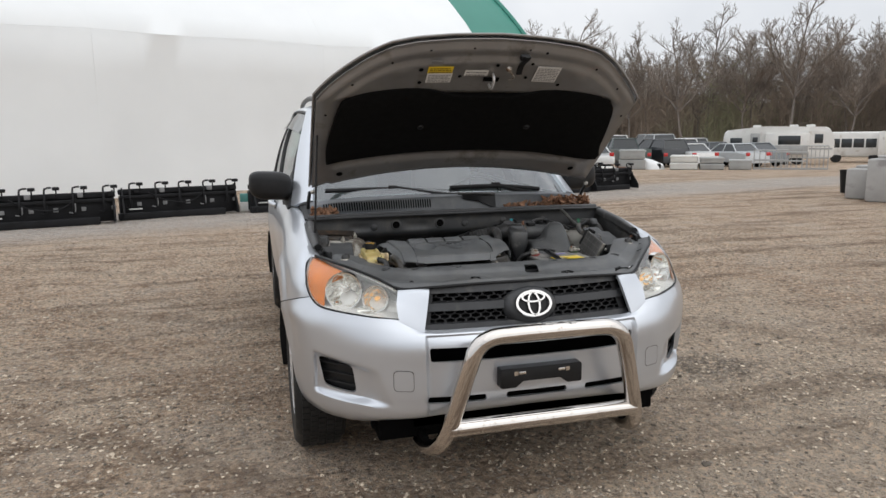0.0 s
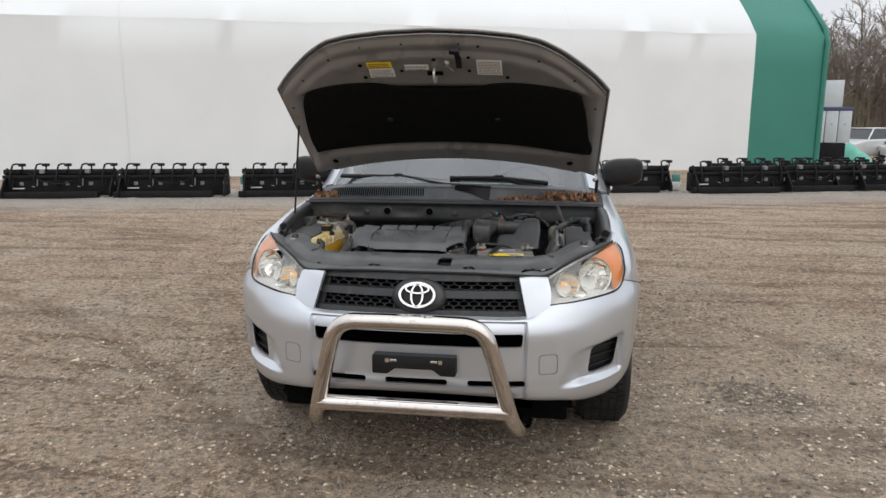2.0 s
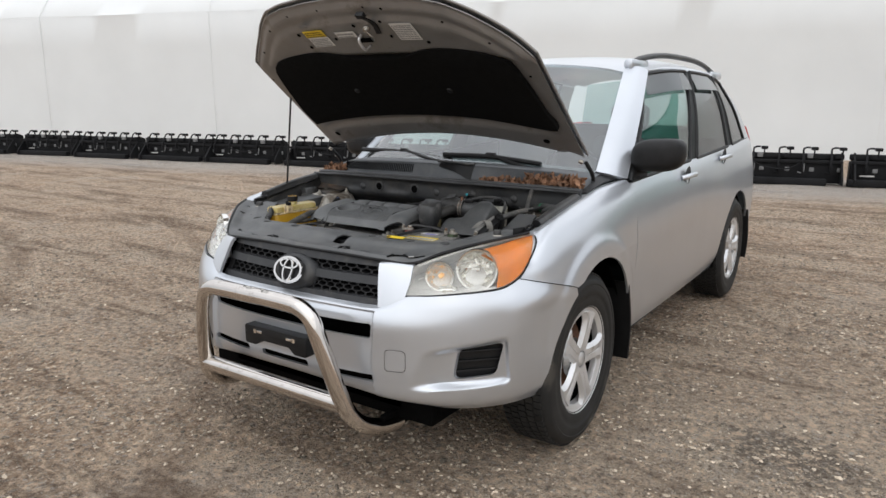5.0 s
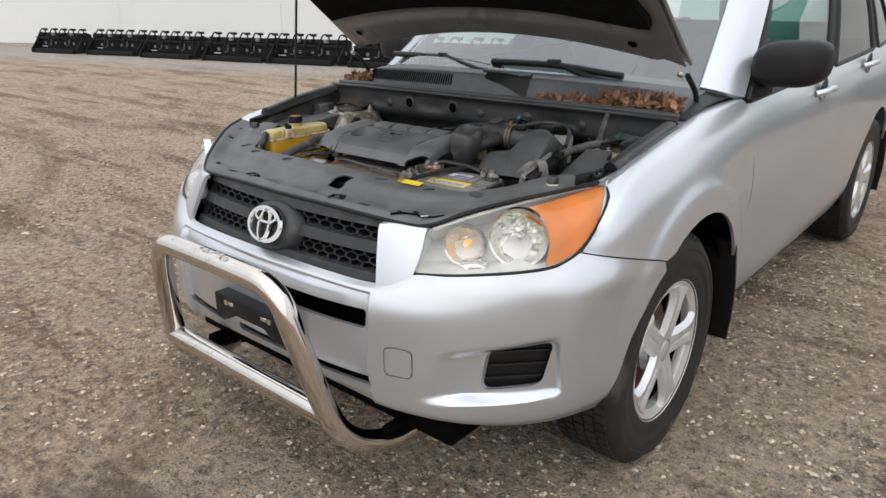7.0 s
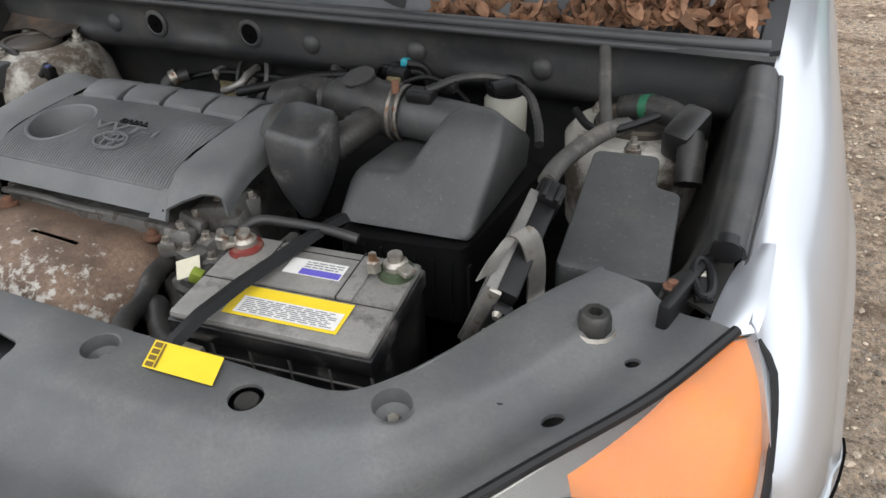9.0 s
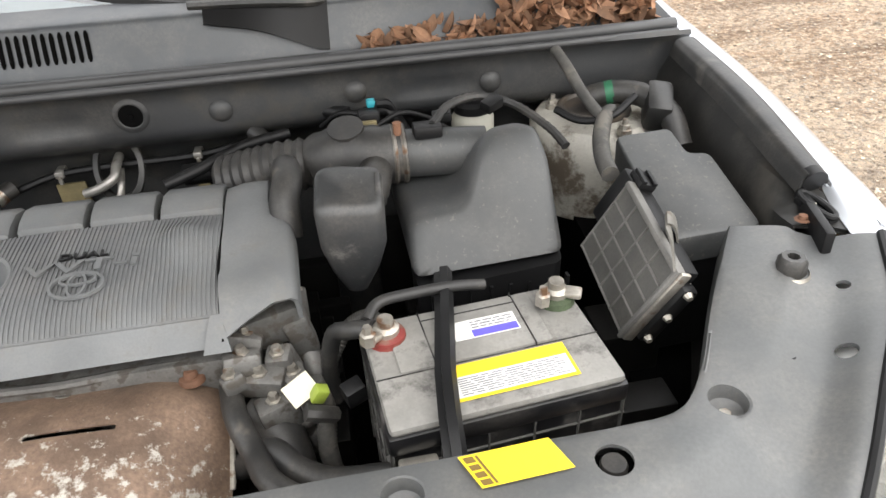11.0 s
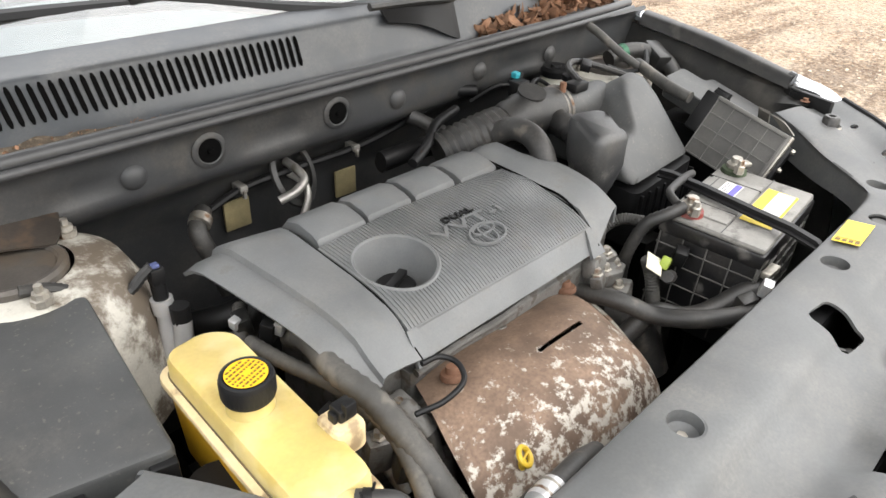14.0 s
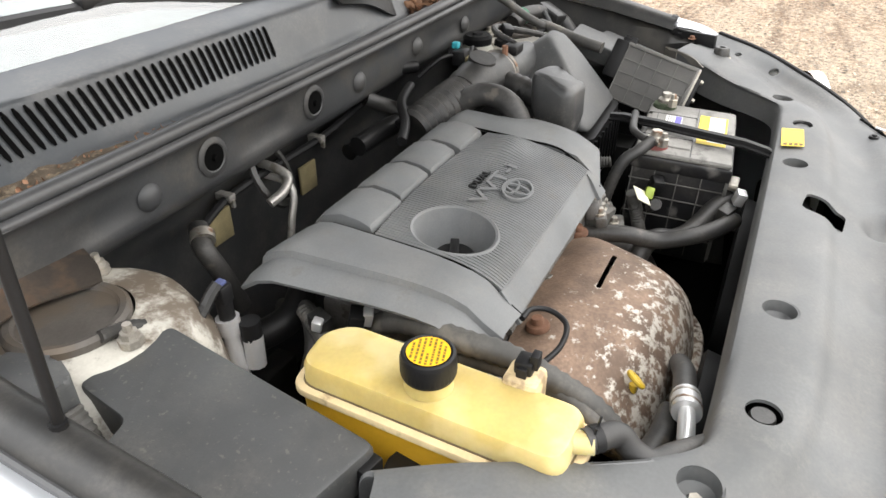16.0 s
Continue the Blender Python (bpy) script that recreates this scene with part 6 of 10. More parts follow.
# wipers
def wiper(name, a, b, pivot):
    arm = part("wiper_arm", tube(bmesh.new(), [pivot, Vector(pivot).lerp(Vector(a), 0.3) + Vector((0, 0, 0.012)), Vector(a).lerp(Vector(b), 0.5) + Vector((0, 0, 0.022))], (0.016, 0.010), 8, 20), BLACK, car, "black wiper arm and blade")
    bm = bmesh.new()
    tube(bm, [a, Vector(a).lerp(Vector(b), 0.5) + Vector((0, -0.004, 0.012)), b], 0.012, 8, 20)
    part("blade", bm, BLACK, arm)
    bm = bmesh.new()
    box(bm, -0.025, 0.025, -0.012, 0.012, 0.0, 0.02, 0.005, Matrix.Translation(Vector(a).lerp(Vector(b), 0.5) + Vector((0, 0, 0.012))))
    part("bridge", bm, BLACK, arm)
    bm = bmesh.new()
    lathe(bm, [(0.018, -0.02), (0.018, 0.006), (0.012, 0.012), (0, 0.012)], Matrix.Translation(pivot), 16)
    part("pivot_cap", bm, BLACK, arm)


wiper("wiper", (-0.66, 1.215, 1.154), (0.03, 1.085, 1.136), (0.150, 1.020, 1.104))
wiper("wiper", (-0.02, 1.09, 1.160), (0.50, 1.13, 1.135), (0.60, 1.115, 1.085))

# dry leaves in the cowl
def leaf_pile(name, x0, x1, n, y, z, seed, deep=0.022, high=0.026, size=1.0):
    rnd = random.Random(seed)
    bm = bmesh.new()
    for i in range(n):
        p = Vector((rnd.uniform(x0, x1), y + rnd.uniform(-0.014, deep), z + high * rnd.random() ** 1.6))
        rot = Euler((rnd.uniform(-1.2, 1.2), rnd.uniform(-1.2, 1.2), rnd.uniform(0, 6.3))).to_matrix()
        l, w = size * rnd.uniform(0.013, 0.025), size * rnd.uniform(0.007, 0.013)
        curl = rnd.uniform(0.3, 1.0)
        rows = []
        for t in (-1, -0.5, 0, 0.5, 1):
            ww = w * (1 - t * t * 0.85)
            rows.append([p + rot @ Vector((t * l, k * ww, curl * (0.5 * l * t * t + 0.6 * abs(k) * ww))) for k in (-1, 0, 1)])
        shell(bm, rows)
    return tagged(part(name, bm, LEAF, car, "drift of dry brown leaves"), kind="stuff")


leaf_pile("leaf_litter", 0.25, 0.52, 150, 1.0, 1.044, 3)
leaf_pile("leaf_litter", 0.48, 0.745, 330, 1.022, 1.046, 8, 0.05, 0.045)
leaf_pile("leaf_litter", -0.745, -0.625, 170, 1.000, 1.044, 4, 0.035, 0.024, 0.95)
leaf_pile("leaf_litter", -0.745, -0.645, 70, 1.045, 1.060, 6, 0.012, 0.018, 0.95)
leaf_pile("leaf_litter", -0.68, -0.36, 70, 0.990, 1.046, 5, 0.020, 0.003, 0.22)
bm = bmesh.new()
rows = []
for i in range(41):
    x = -0.70 + 0.40 * i / 40
    lo_, hi_ = 2.6 + 1.2 * noise.noise(Vector((x * 18, 0, 0))), 9.0 - 5.5 * max(0.0, (i - 22) / 18) + 2.2 * noise.noise(Vector((x * 25, 5, 0)))
    rows.append([on_cowl(x, lo_ + (max(hi_, lo_ + 0.3) - lo_) * k / 6) + Vector((0, -0.0005, 0.0012 + 0.0022 * math.sin(math.pi * k / 6))) for k in range(7)])
shell(bm, rows, 0, True)
part("gutter_dirt", bm, DIRT, cowl, "brown dirt settled in the cowl gutter")

# engine block below the cover
bm = bmesh.new()
box(bm, -0.36, 0.06, 0.57, 0.80, 0.50, 0.835, 0.01)
box(bm, -0.33, 0.05, 0.552, 0.62, 0.76, 0.836, 0.004)
engine = part("engine_block", bm, CASTING, car, "grimy cast aluminium engine")
rnd = random.Random(11)
for i in range(26):
    bm = bmesh.new()
    x = rnd.uniform(-0.40, 0.12)
    y = rnd.uniform(0.46, 0.56)
    z = rnd.uniform(0.70, 0.82)
    r = rnd.uniform(0.008, 0.018)
    lathe(bm, [(0, 0.02), (r * 0.7, 0.02), (r, 0.014), (r, -0.03)], Matrix.Translation((x, y + 0.03, z - 0.01)) @ Euler((rnd.uniform(-1.2, 0.4), rnd.uniform(-0.6, 0.6), 0)).to_matrix().to_4x4(), 10)
    part("casting", bm, CASTING, engine)

rnd = random.Random(14)
for x, y, z, a, b, h in ((0.045, 0.548, 0.846, 0.022, 0.012, 0.030), (0.085, 0.552, 0.835, 0.016, 0.014, 0.050), (0.062, 0.535, 0.822, 0.030, 0.016, 0.030), (0.100, 0.540, 0.812, 0.014, 0.016, 0.060), (0.030, 0.530, 0.830, 0.014, 0.010, 0.024),
                         (0.075, 0.515, 0.795, 0.024, 0.018, 0.040), (0.078, 0.602, 0.872, 0.036, 0.026, 0.050), (0.106, 0.592, 0.856, 0.016, 0.018, 0.060), (0.112, 0.628, 0.868, 0.010, 0.014, 0.050), (0.050, 0.578, 0.852, 0.022, 0.014, 0.040), (-0.36, 0.54, 0.815, 0.022, 0.018, 0.040), (-0.375, 0.50, 0.79, 0.018, 0.02, 0.05), (-0.40, 0.53, 0.80, 0.016, 0.014, 0.05)):
    bm = bmesh.new()
    box(bm, -a, a, -b, b, -h, 0.0, 0.005, Matrix.Translation((x, y, z)) @ Euler((rnd.uniform(-0.3, 0.3), rnd.uniform(-0.3, 0.3), rnd.uniform(-0.5, 0.5))).to_matrix().to_4x4())
    lug = part("lug", bm, CASTING, engine)
    bm = bmesh.new()
    lathe(bm, [(0, 0.010), (0.0055, 0.010), (0.0065, 0.008), (0.0065, 0.002), (0.010, 0.001), (0.010, -0.004)], Matrix.Translation((x, y, z)), 6)
    part("bolt", bm, BOLT, lug)

# engine cover: a ribbed middle, five blocks behind it, smooth wings
def cover_z(x, y):
    """Height of the cover's top over the plan."""
    d = max(0.0, y - 0.557)
    return 0.899 + 0.026 * (1 - math.exp(-d / 0.035)) + 0.04 * d - 0.006 * max(0.0, (y - 0.78) / 0.05) ** 2


CX0, CX1 = -0.330, 0.030
bm = bmesh.new()
nrib = 66
rows = []
for j in range(19):
    v = (j / 18) ** 1.5
    y = 0.557 + 0.171 * v
    row = []
    for i in range(nrib * 4 + 1):
        u = (i + (0.35, -0.35, 0.35, -0.35)[i % 4]) / (nrib * 4)
        x = CX0 + (CX1 - CX0) * u
        bulge = 0.019 * math.exp(-((x + 0.012) / 0.036) ** 2 - ((y - 0.675) / 0.033) ** 2)
        row.append(Vector((x, y + 0.012 * math.sin(math.pi * u) * v, cover_z(x, y) + (0.0015 if i % 4 in (1, 2) else 0.0) + bulge)))
    rows.append(row)
shell(bm, rows, 0.006)
cover = part("engine_cover", bm, COVERDARK, car, "dusty black plastic engine cover with ribbed top", angle=25)
hc = bmesh.new()
bmesh.ops.create_cone(hc, cap_ends=True, segments=40, radius1=0.0545, radius2=0.0545, depth=0.2, matrix=Matrix.Translation((-0.268, 0.648, 0.92)))
cut(cover, hc)
bm = bmesh.new()
rings = []
for r, k, z in ((0.0585, 1, 0.0005), (0.0560, 1, 0.0025), (0.0525, 1, 0.0005), (0.0470, 0.45, -0.012), (0.0415, 0.0, 0.872), (0.038, 0.0, 0.868), (0.001, 0.0, 0.867)):
    ring = []
    for i in range(45):
        a = 2 * math.pi * i / 44
        x, y = -0.268 + r * math.cos(a), 0.648 + r * math.sin(a)
        ring.append(Vector((x, y, k * (cover_z(x, y) + z) + (1 - k) * (z if k == 0 else 0.885))))
    rings.append(ring)
shell(bm, rings, 0, True)
part("oil_well", bm, COVERDARK, cover)
bm = bmesh.new()
lathe(bm, [(0.027, -0.050), (0.027, -0.038), (0.024, -0.035), (0, -0.035)], Matrix.Translation((-0.268, 0.648, 0.927)), 20)
box(bm, -0.024, 0.024, -0.006, 0.006, -0.036, -0.027, 0.002, Matrix.Translation((-0.268, 0.648, 0.927)) @ Matrix.Rotation(0.4, 4, "Z"))
part("oil_cap", bm, BLACK, cover, "black oil filler cap")
bm = bmesh.new()
shell(bm, [[Vector((-0.318, 0.558, 0.899)), Vector((0.022, 0.558, 0.899))], [Vector((-0.314, 0.534, 0.868)), Vector((0.012, 0.536, 0.868))]], 0.004, True)
part("front_face", bm, COVERDARK, cover)
for xa, xb, xc, xd in ((CX0 - 0.002, -0.317, -0.338, -0.311), (0.021, CX1 + 0.002, 0.009, 0.040)):
    bm = bmesh.new()
    shell(bm, loft([[(xa, 0.557, 0.900), (xb, 0.557, 0.900)], [(xa * 0.6 + xc * 0.4, 0.545, 0.888), (xb * 0.6 + xd * 0.4, 0.545, 0.888)], [(xc, 0.528, 0.866), (xd, 0.528, 0.866)]], 4, 8), 0.006, True)
    part("corner_post", bm, COVERDARK, cover)
bm = bmesh.new()
tube(bm, [(-0.325, 0.548, 0.838), (-0.25, 0.550, 0.840), (-0.16, 0.554, 0.833), (-0.08, 0.560, 0.832), (0.0, 0.562, 0.829), (0.04, 0.562, 0.822)], 0.006, 8, 30)
part("gasket_edge", bm, CASTING, engine)
bm = bmesh.new()
tube(bm, [(CX0, 0.558, 0.898), ((CX0 + CX1) / 2, 0.558, 0.898), (CX1, 0.558, 0.898)], 0.0025, 8)
part("edge_bead", bm, COVERDARK, cover)
# blocks
nb = 4
for i in range(nb):
    x0 = CX0 + 0.010 + (CX1 - CX0 - 0.002) * i / nb
    x1 = x0 + (CX1 - CX0) / nb - 0.010
    bm = bmesh.new()
    g = []
    for t, dz in ((0, -0.006), (0.05, 0.004), (0.2, 0.009), (0.5, 0.011), (0.8, 0.004), (0.95, -0.010), (1.0, -0.030)):
        y = 0.732 + 0.098 * t + 0.012 * math.sin(math.pi * (x0 + 0.035 - CX0) / (CX1 - CX0)) * (1 - t)
        z = cover_z(0, y) + dz
        g.append([Vector((x0 - 0.001, y, z - 0.02)), Vector((x0, y, z - 0.003)), Vector((x0 + 0.004, y, z)), Vector((x1 - 0.004, y, z)), Vector((x1, y, z - 0.003)), Vector((x1 + 0.001, y, z - 0.02))])
    shell(bm, g, 0.003)
    part("cover_block", bm, COVERDARK, cover)
# near-black sheet as shade in the gaps between the blocks
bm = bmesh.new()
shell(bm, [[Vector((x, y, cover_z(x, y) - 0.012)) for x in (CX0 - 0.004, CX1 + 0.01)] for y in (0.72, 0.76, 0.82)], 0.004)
part("block_gap_shade", bm, DARK, cover)
# wings, curving down at both ends
for nm, sgn, prof in (("left_wing", -1, ((0.0, 0.001), (0.03, 0.006), (0.066, 0.009), (0.074, 0.006), (0.077, -0.002), (0.098, -0.003), (0.118, -0.010))), ("right_wing", 1, ((0.0, 0.004), (0.03, 0.009), (0.060, 0.010), (0.080, 0.008), (0.087, 0.002), (0.089, -0.008), (0.090, -0.026)))):
    xb = CX0 - 0.002 if sgn < 0 else CX1 + 0.002
    g = []
    for j in range(15):
        v = j / 14
        y = (0.530 + 0.300 * v) if sgn < 0 else (0.548 + 0.282 * v)
        dz = -0.024 * max(0.0, (0.16 - v) / 0.16) ** 1.6 - 0.014 * max(0.0, (v - 0.85) / 0.15) ** 2
        k = min(1.0, max(0.0, (0.735 - y) / 0.075))
        taper = 1 - 0.22 * (1 - v) if sgn < 0 else 0.70 + 0.30 * k * k * (3 - 2 * k)
        yb = y
        if sgn > 0:
            dz = -0.004 * max(0.0, (0.10 - v) / 0.10) ** 2 - 0.030 * max(0.0, (v - 0.85) / 0.15) ** 2
        g.append([Vector((xb + sgn * a * taper - (0.015 * v * min(1.0, a / 0.03) if sgn < 0 else 0.0), yb + (-0.012 + 0.34 * a) * (1 - v) * (sgn > 0), cover_z(0, max(y, 0.557)) + h + dz - (0.022 * max(0.0, 1 - a / 0.06) * max(0.0, (0.12 - v) / 0.12) if sgn > 0 else 0.0))) for a, h in prof])
    bm = bmesh.new()
    shell(bm, g, 0.005, sgn < 0)
    part("wing", bm, COVERDARK, cover)
    bm = bmesh.new()
    tube(bm, [g[j][0] + Vector((0, 0, -0.0015)) for j in range(0, 13, 3)], 0.0018, 6)
    part("groove", bm, DARK, cover)
# raised lettering and the oval badge on the cover
def lettering(text, size, place, turn, mat, parent, depth=0.0015):
    cu = bpy.data.curves.new("lettering", "FONT")
    cu.offset = size * 0.012
    cu.body, cu.size, cu.extrude, cu.align_x, cu.align_y = text, size, depth, "CENTER", "CENTER"
    tmp = new("lettering", cu)
    me = bpy.data.meshes.new_from_object(tmp.evaluated_get(bpy.context.evaluated_depsgraph_get()))
    bpy.data.objects.remove(tmp)
    me.transform(Matrix.Translation(place) @ turn)
    return finish("lettering", me, mat, parent, smooth=False)


tilt = Matrix.Rotation(radians(6), 4, "X")
lettering("DUAL", 0.015, (-0.132, 0.672, cover_z(0, 0.672) + 0.0030), tilt @ Matrix.Diagonal((1.5, 1, 1, 1)), BLACK, cover)
lettering("VVT-i", 0.030, (-0.130, 0.650, cover_z(0, 0.650) + 0.0030), tilt @ Matrix.Diagonal((1.9, 1, 1, 1)), COVERDARK, cover)
bm = bmesh.new()
oval_ring(bm, 0.030, 0.020, 0.005)
oval_ring(bm, 0.010, 0.018, 0.004)
oval_ring(bm, 0.020, 0.008, 0.004, 0, 0.009)
bmesh.ops.transform(bm, matrix=Matrix.Translation((-0.129, 0.616, cover_z(0, 0.616) + 0.0025)) @ Matrix.Rotation(radians(11), 4, "X") @ Matrix.Diagonal((1, 1, 0.5, 1)), verts=bm.verts)
part("cover_badge", bm, COVERDARK, cover)

# heat shield
HS = [
    [(-0.325, 0.548, 0.820), (-0.25, 0.556, 0.822), (-0.15, 0.553, 0.818), (-0.06, 0.564, 0.812), (0.008, 0.570, 0.792)],
    [(-0.345, 0.50, 0.822), (-0.25, 0.512, 0.834), (-0.15, 0.508, 0.834), (-0.045, 0.520, 0.826), (0.020, 0.535, 0.782)],
    [(-0.358, 0.455, 0.806), (-0.27, 0.460, 0.829), (-0.15, 0.462, 0.834), (-0.05, 0.468, 0.822), (0.022, 0.485, 0.764)],
    [(-0.368, 0.410, 0.782), (-0.27, 0.404, 0.810), (-0.15, 0.402, 0.818), (-0.05, 0.407, 0.802), (0.020, 0.435, 0.736)],
    [(-0.368, 0.376, 0.742), (-0.27, 0.362, 0.766), (-0.15, 0.358, 0.774), (-0.05, 0.364, 0.760), (0.016, 0.400, 0.700)],
    [(-0.36, 0.360, 0.68), (-0.27, 0.344, 0.69), (-0.15, 0.340, 0.69), (-0.05, 0.346, 0.69), (0.012, 0.385, 0.66)],
]
bm = bmesh.new()
g = loft(HS, 36, 30)
for j, row in enumerate(g):
    for i, p in enumerate(row):
        p.z += -0.002 * math.exp(-((p.x + 0.13) / 0.14) ** 2 - ((p.y - 0.45) / 0.05) ** 2) + 0.0035 * math.exp(-((p.x + 0.19) / 0.06) ** 2 - ((p.y - 0.402) / 0.008) ** 2) + 0.0012 * noise.noise(p * 25)
shell(bm, g, 0.002, True)
shield = part("heat_shield", bm, SHIELD, car, "rusty flaking exhaust heat shield")
c = bmesh.new()
prism(c, rounded([(-0.180, 0.4725), (-0.086, 0.4725), (-0.086, 0.4795), (-0.180, 0.4795)], 0.003), 0.3, Matrix.Translation((0, 0, 0.7)))
cut(shield, c)
for x, y, z in ((-0.289, 0.522, 0.832), (-0.018, 0.550, 0.816)):
    bm = bmesh.new()
    lathe(bm, [(0, 0.012), (0.007, 0.012), (0.0085, 0.008), (0.0085, 0.004), (0.014, 0.003), (0.0155, 0.0), (0.0155, -0.004)], Matrix.Translation((x, y, z)) @ Matrix.Rotation(radians(-10), 4, "X"), 16)
    part("shield_bolt", bm, RUST, shield)
bm = bmesh.new()
tube(bm, [(-0.36, 0.358, 0.69), (-0.2, 0.338, 0.69), (-0.04, 0.342, 0.69), (0.03, 0.378, 0.69)], 0.010, 8, 24)
part("shield_lip", bm, SHIELD, shield)
bm = bmesh.new()
tube(bm, [(-0.07, 0.571, 0.815), (-0.025, 0.574, 0.811), (0.006, 0.569, 0.797), (0.019, 0.538, 0.786), (0.023, 0.490, 0.768), (0.021, 0.440, 0.740)], 0.0035, 8, 40)
part("shield_rim", bm, FLAKED, shield, "pale flaked rim")

# coolant reservoir
RES = [(-0.582, 0.402), (-0.500, 0.398), (-0.486, 0.66), (-0.515, 0.682), (-0.572, 0.676)]
def slab(poly, z0, z1, grow0, grow1, bevel):
    bm = bmesh.new()
    cx, cy = sum(p[0] for p in poly) / len(poly), sum(p[1] for p in poly) / len(poly)
    rp = rounded(poly, 0.02, 5)
    ring = lambda z, k: [Vector((cx + (x - cx) * (1 + k / 0.045), cy + (y - cy) * (1 + k / 0.14), z)) for x, y in rp]
    levels = [ring(z0, grow0), ring(z1 - bevel, grow1), ring(z1 - bevel * 0.3, grow1 - bevel * 0.3), ring(z1, grow1 - bevel)]
    vs = [[bm.verts.new(p) for p in r] for r in levels]
    n = len(rp)
    for a, b in zip(vs, vs[1:]):
        for i in range(n):
            bm.faces.new((a[i], a[(i + 1) % n], b[(i + 1) % n], b[i]))
    bm.faces.new(vs[-1])
    bm.faces.new(vs[0][::-1])
    return bm


tank = part("coolant_reservoir", slab(RES, 0.905, 0.934, -0.0050, -0.0055, 0.009), TANK, car, "yellowed translucent plastic coolant reservoir")
part("lower_half", slab(RES, 0.80, 0.901, -0.007, -0.002, 0.004), TANKLOW, tank, "coolant-stained amber lower half")
part("flange", slab(RES, 0.900, 0.9075, 0.0040, 0.0040, 0.0022), TANKRIM, tank)
part("seam", slab(RES, 0.9060, 0.9086, -0.0036, -0.0036, 0.0004), TANKSEAM, tank)
bm = bmesh.new()
lathe(bm, [(0.024, 0.930), (0.021, 0.945), (0.021, 0.952)], Matrix.Translation((-0.540, 0.545, 0)), 28)
part("neck", bm, TANK, tank)
bm = bmesh.new()
lathe(bm, [(0.0245, 0.948), (0.0255, 0.951), (0.0255, 0.968), (0.0245, 0.972), (0.022, 0.973), (0.021, 0.972), (0.0, 0.972)], Matrix.Translation((-0.540, 0.545, 0)), 36)
cap = part("cap", bm, BLACK, tank, "black cap with a yellow label")
bm = bmesh.new()
lathe(bm, [(0.0198, 0.9728), (0, 0.9728)], Matrix.Translation((-0.540, 0.545, 0)), 36)
part("cap_label", bm, YELLOWCAP, tank)
bm = bmesh.new()
rings = [[bm.verts.new((-0.540 + (0.0253 + 0.0006 * (i % 2)) * math.cos(math.pi * i / 36), 0.545 + (0.0253 + 0.0006 * (i % 2)) * math.sin(math.pi * i / 36), z)) for i in range(72)] for z in (0.952, 0.968)]
for i in range(72):
    bm.faces.new((rings[0][i], rings[0][(i + 1) % 72], rings[1][(i + 1) % 72], rings[1][i]))
part("cap_grip", bm, BLACK, tank)
bm = bmesh.new()
rnd = random.Random(8)
for k in range(7):
    v = -0.0145 + 0.0048 * k
    half = math.sqrt(max(0.0, 0.0182 ** 2 - v * v))
    u = -half
    while u < half - 0.002:
        w_ = rnd.uniform(0.0015, 0.0045)
        if abs(u) > 0.004 or abs(v) > 0.004:
            box(bm, u, min(half, u + w_), v - 0.0012, v + 0.0010, 0.9729, 0.9733, 0, Matrix.Translation((-0.540, 0.545, 0)) @ Matrix.Rotation(0.3, 4, "Z"))
        u += w_ + 0.0014
part("cap_print", bm, BROWNINK, tank)
bm = bmesh.new()
box(bm, -0.510, -0.476, 0.452, 0.488, 0.905, 0.940, 0.006)
part("sensor_port", bm, TANKRIM, tank)
bm = bmesh.new()
box(bm, -0.499, -0.479, 0.462, 0.480, 0.939, 0.954, 0.003)
box(bm, -0.495, -0.483, 0.458, 0.466, 0.946, 0.962, 0.001)
box(bm, -0.503, -0.499, 0.466, 0.476, 0.936, 0.950, 0.001)
part("connector", bm, BLACK, tank)
bm = bmesh.new()
tube(bm, [(-0.537, 0.412, 0.920), (-0.531, 0.392, 0.922)], 0.0105, 12)
part("spout", bm, TANK, tank)
bm = bmesh.new()
tube(bm, [(-0.533, 0.400, 0.922), (-0.522, 0.389, 0.922), (-0.506, 0.377, 0.915), (-0.504, 0.362, 0.899), (-0.500, 0.346, 0.890), (-0.482, 0.332, 0.886), (-0.460, 0.318, 0.878), (-0.43, 0.30, 0.865)], 0.0118, 14, 40)
hose = part("overflow_hose", bm, HOSE, car, "dark rubber overflow hose")
bm = bmesh.new()
tube(bm, [(-0.529, 0.396, 0.922), (-0.523, 0.390, 0.922)], 0.0128, 14)
for dx in (-0.005, 0.005):
    tube(bm, [(-0.526 + dx, 0.393, 0.932), (-0.526 + dx * 1.5, 0.392, 0.942)], 0.0014, 5)
part("spring_clip", bm, BLACK, hose)
bm = bmesh.new()
tube(bm, [(-0.336, 0.334, 0.828), (-0.310, 0.338, 0.822), (-0.285, 0.341, 0.816), (-0.262, 0.345, 0.806), (-0.22, 0.352, 0.78)], 0.0135, 14)
hs = part("upper_hose_stub", bm, HOSE, car)
bm = bmesh.new()
tube(bm, [(-0.366, 0.329, 0.836), (-0.352, 0.331, 0.834), (-0.334, 0.334, 0.829)], 0.0162, 16)
part("crimp_collar", bm, ALLOY, hs, "crimped aluminium collar")
for k in (0.25, 0.75):
    bm = bmesh.new()
    p = Vector((-0.366, 0.329, 0.836)).lerp(Vector((-0.334, 0.334, 0.829)), k)
    tube(bm, [p - Vector((0.002, -0.0003, -0.0004)), p + Vector((0.002, 0.0003, -0.0004))], 0.0172, 16)
    part("crimp_ring", bm, BOLT, hs)
bm = bmesh.new()
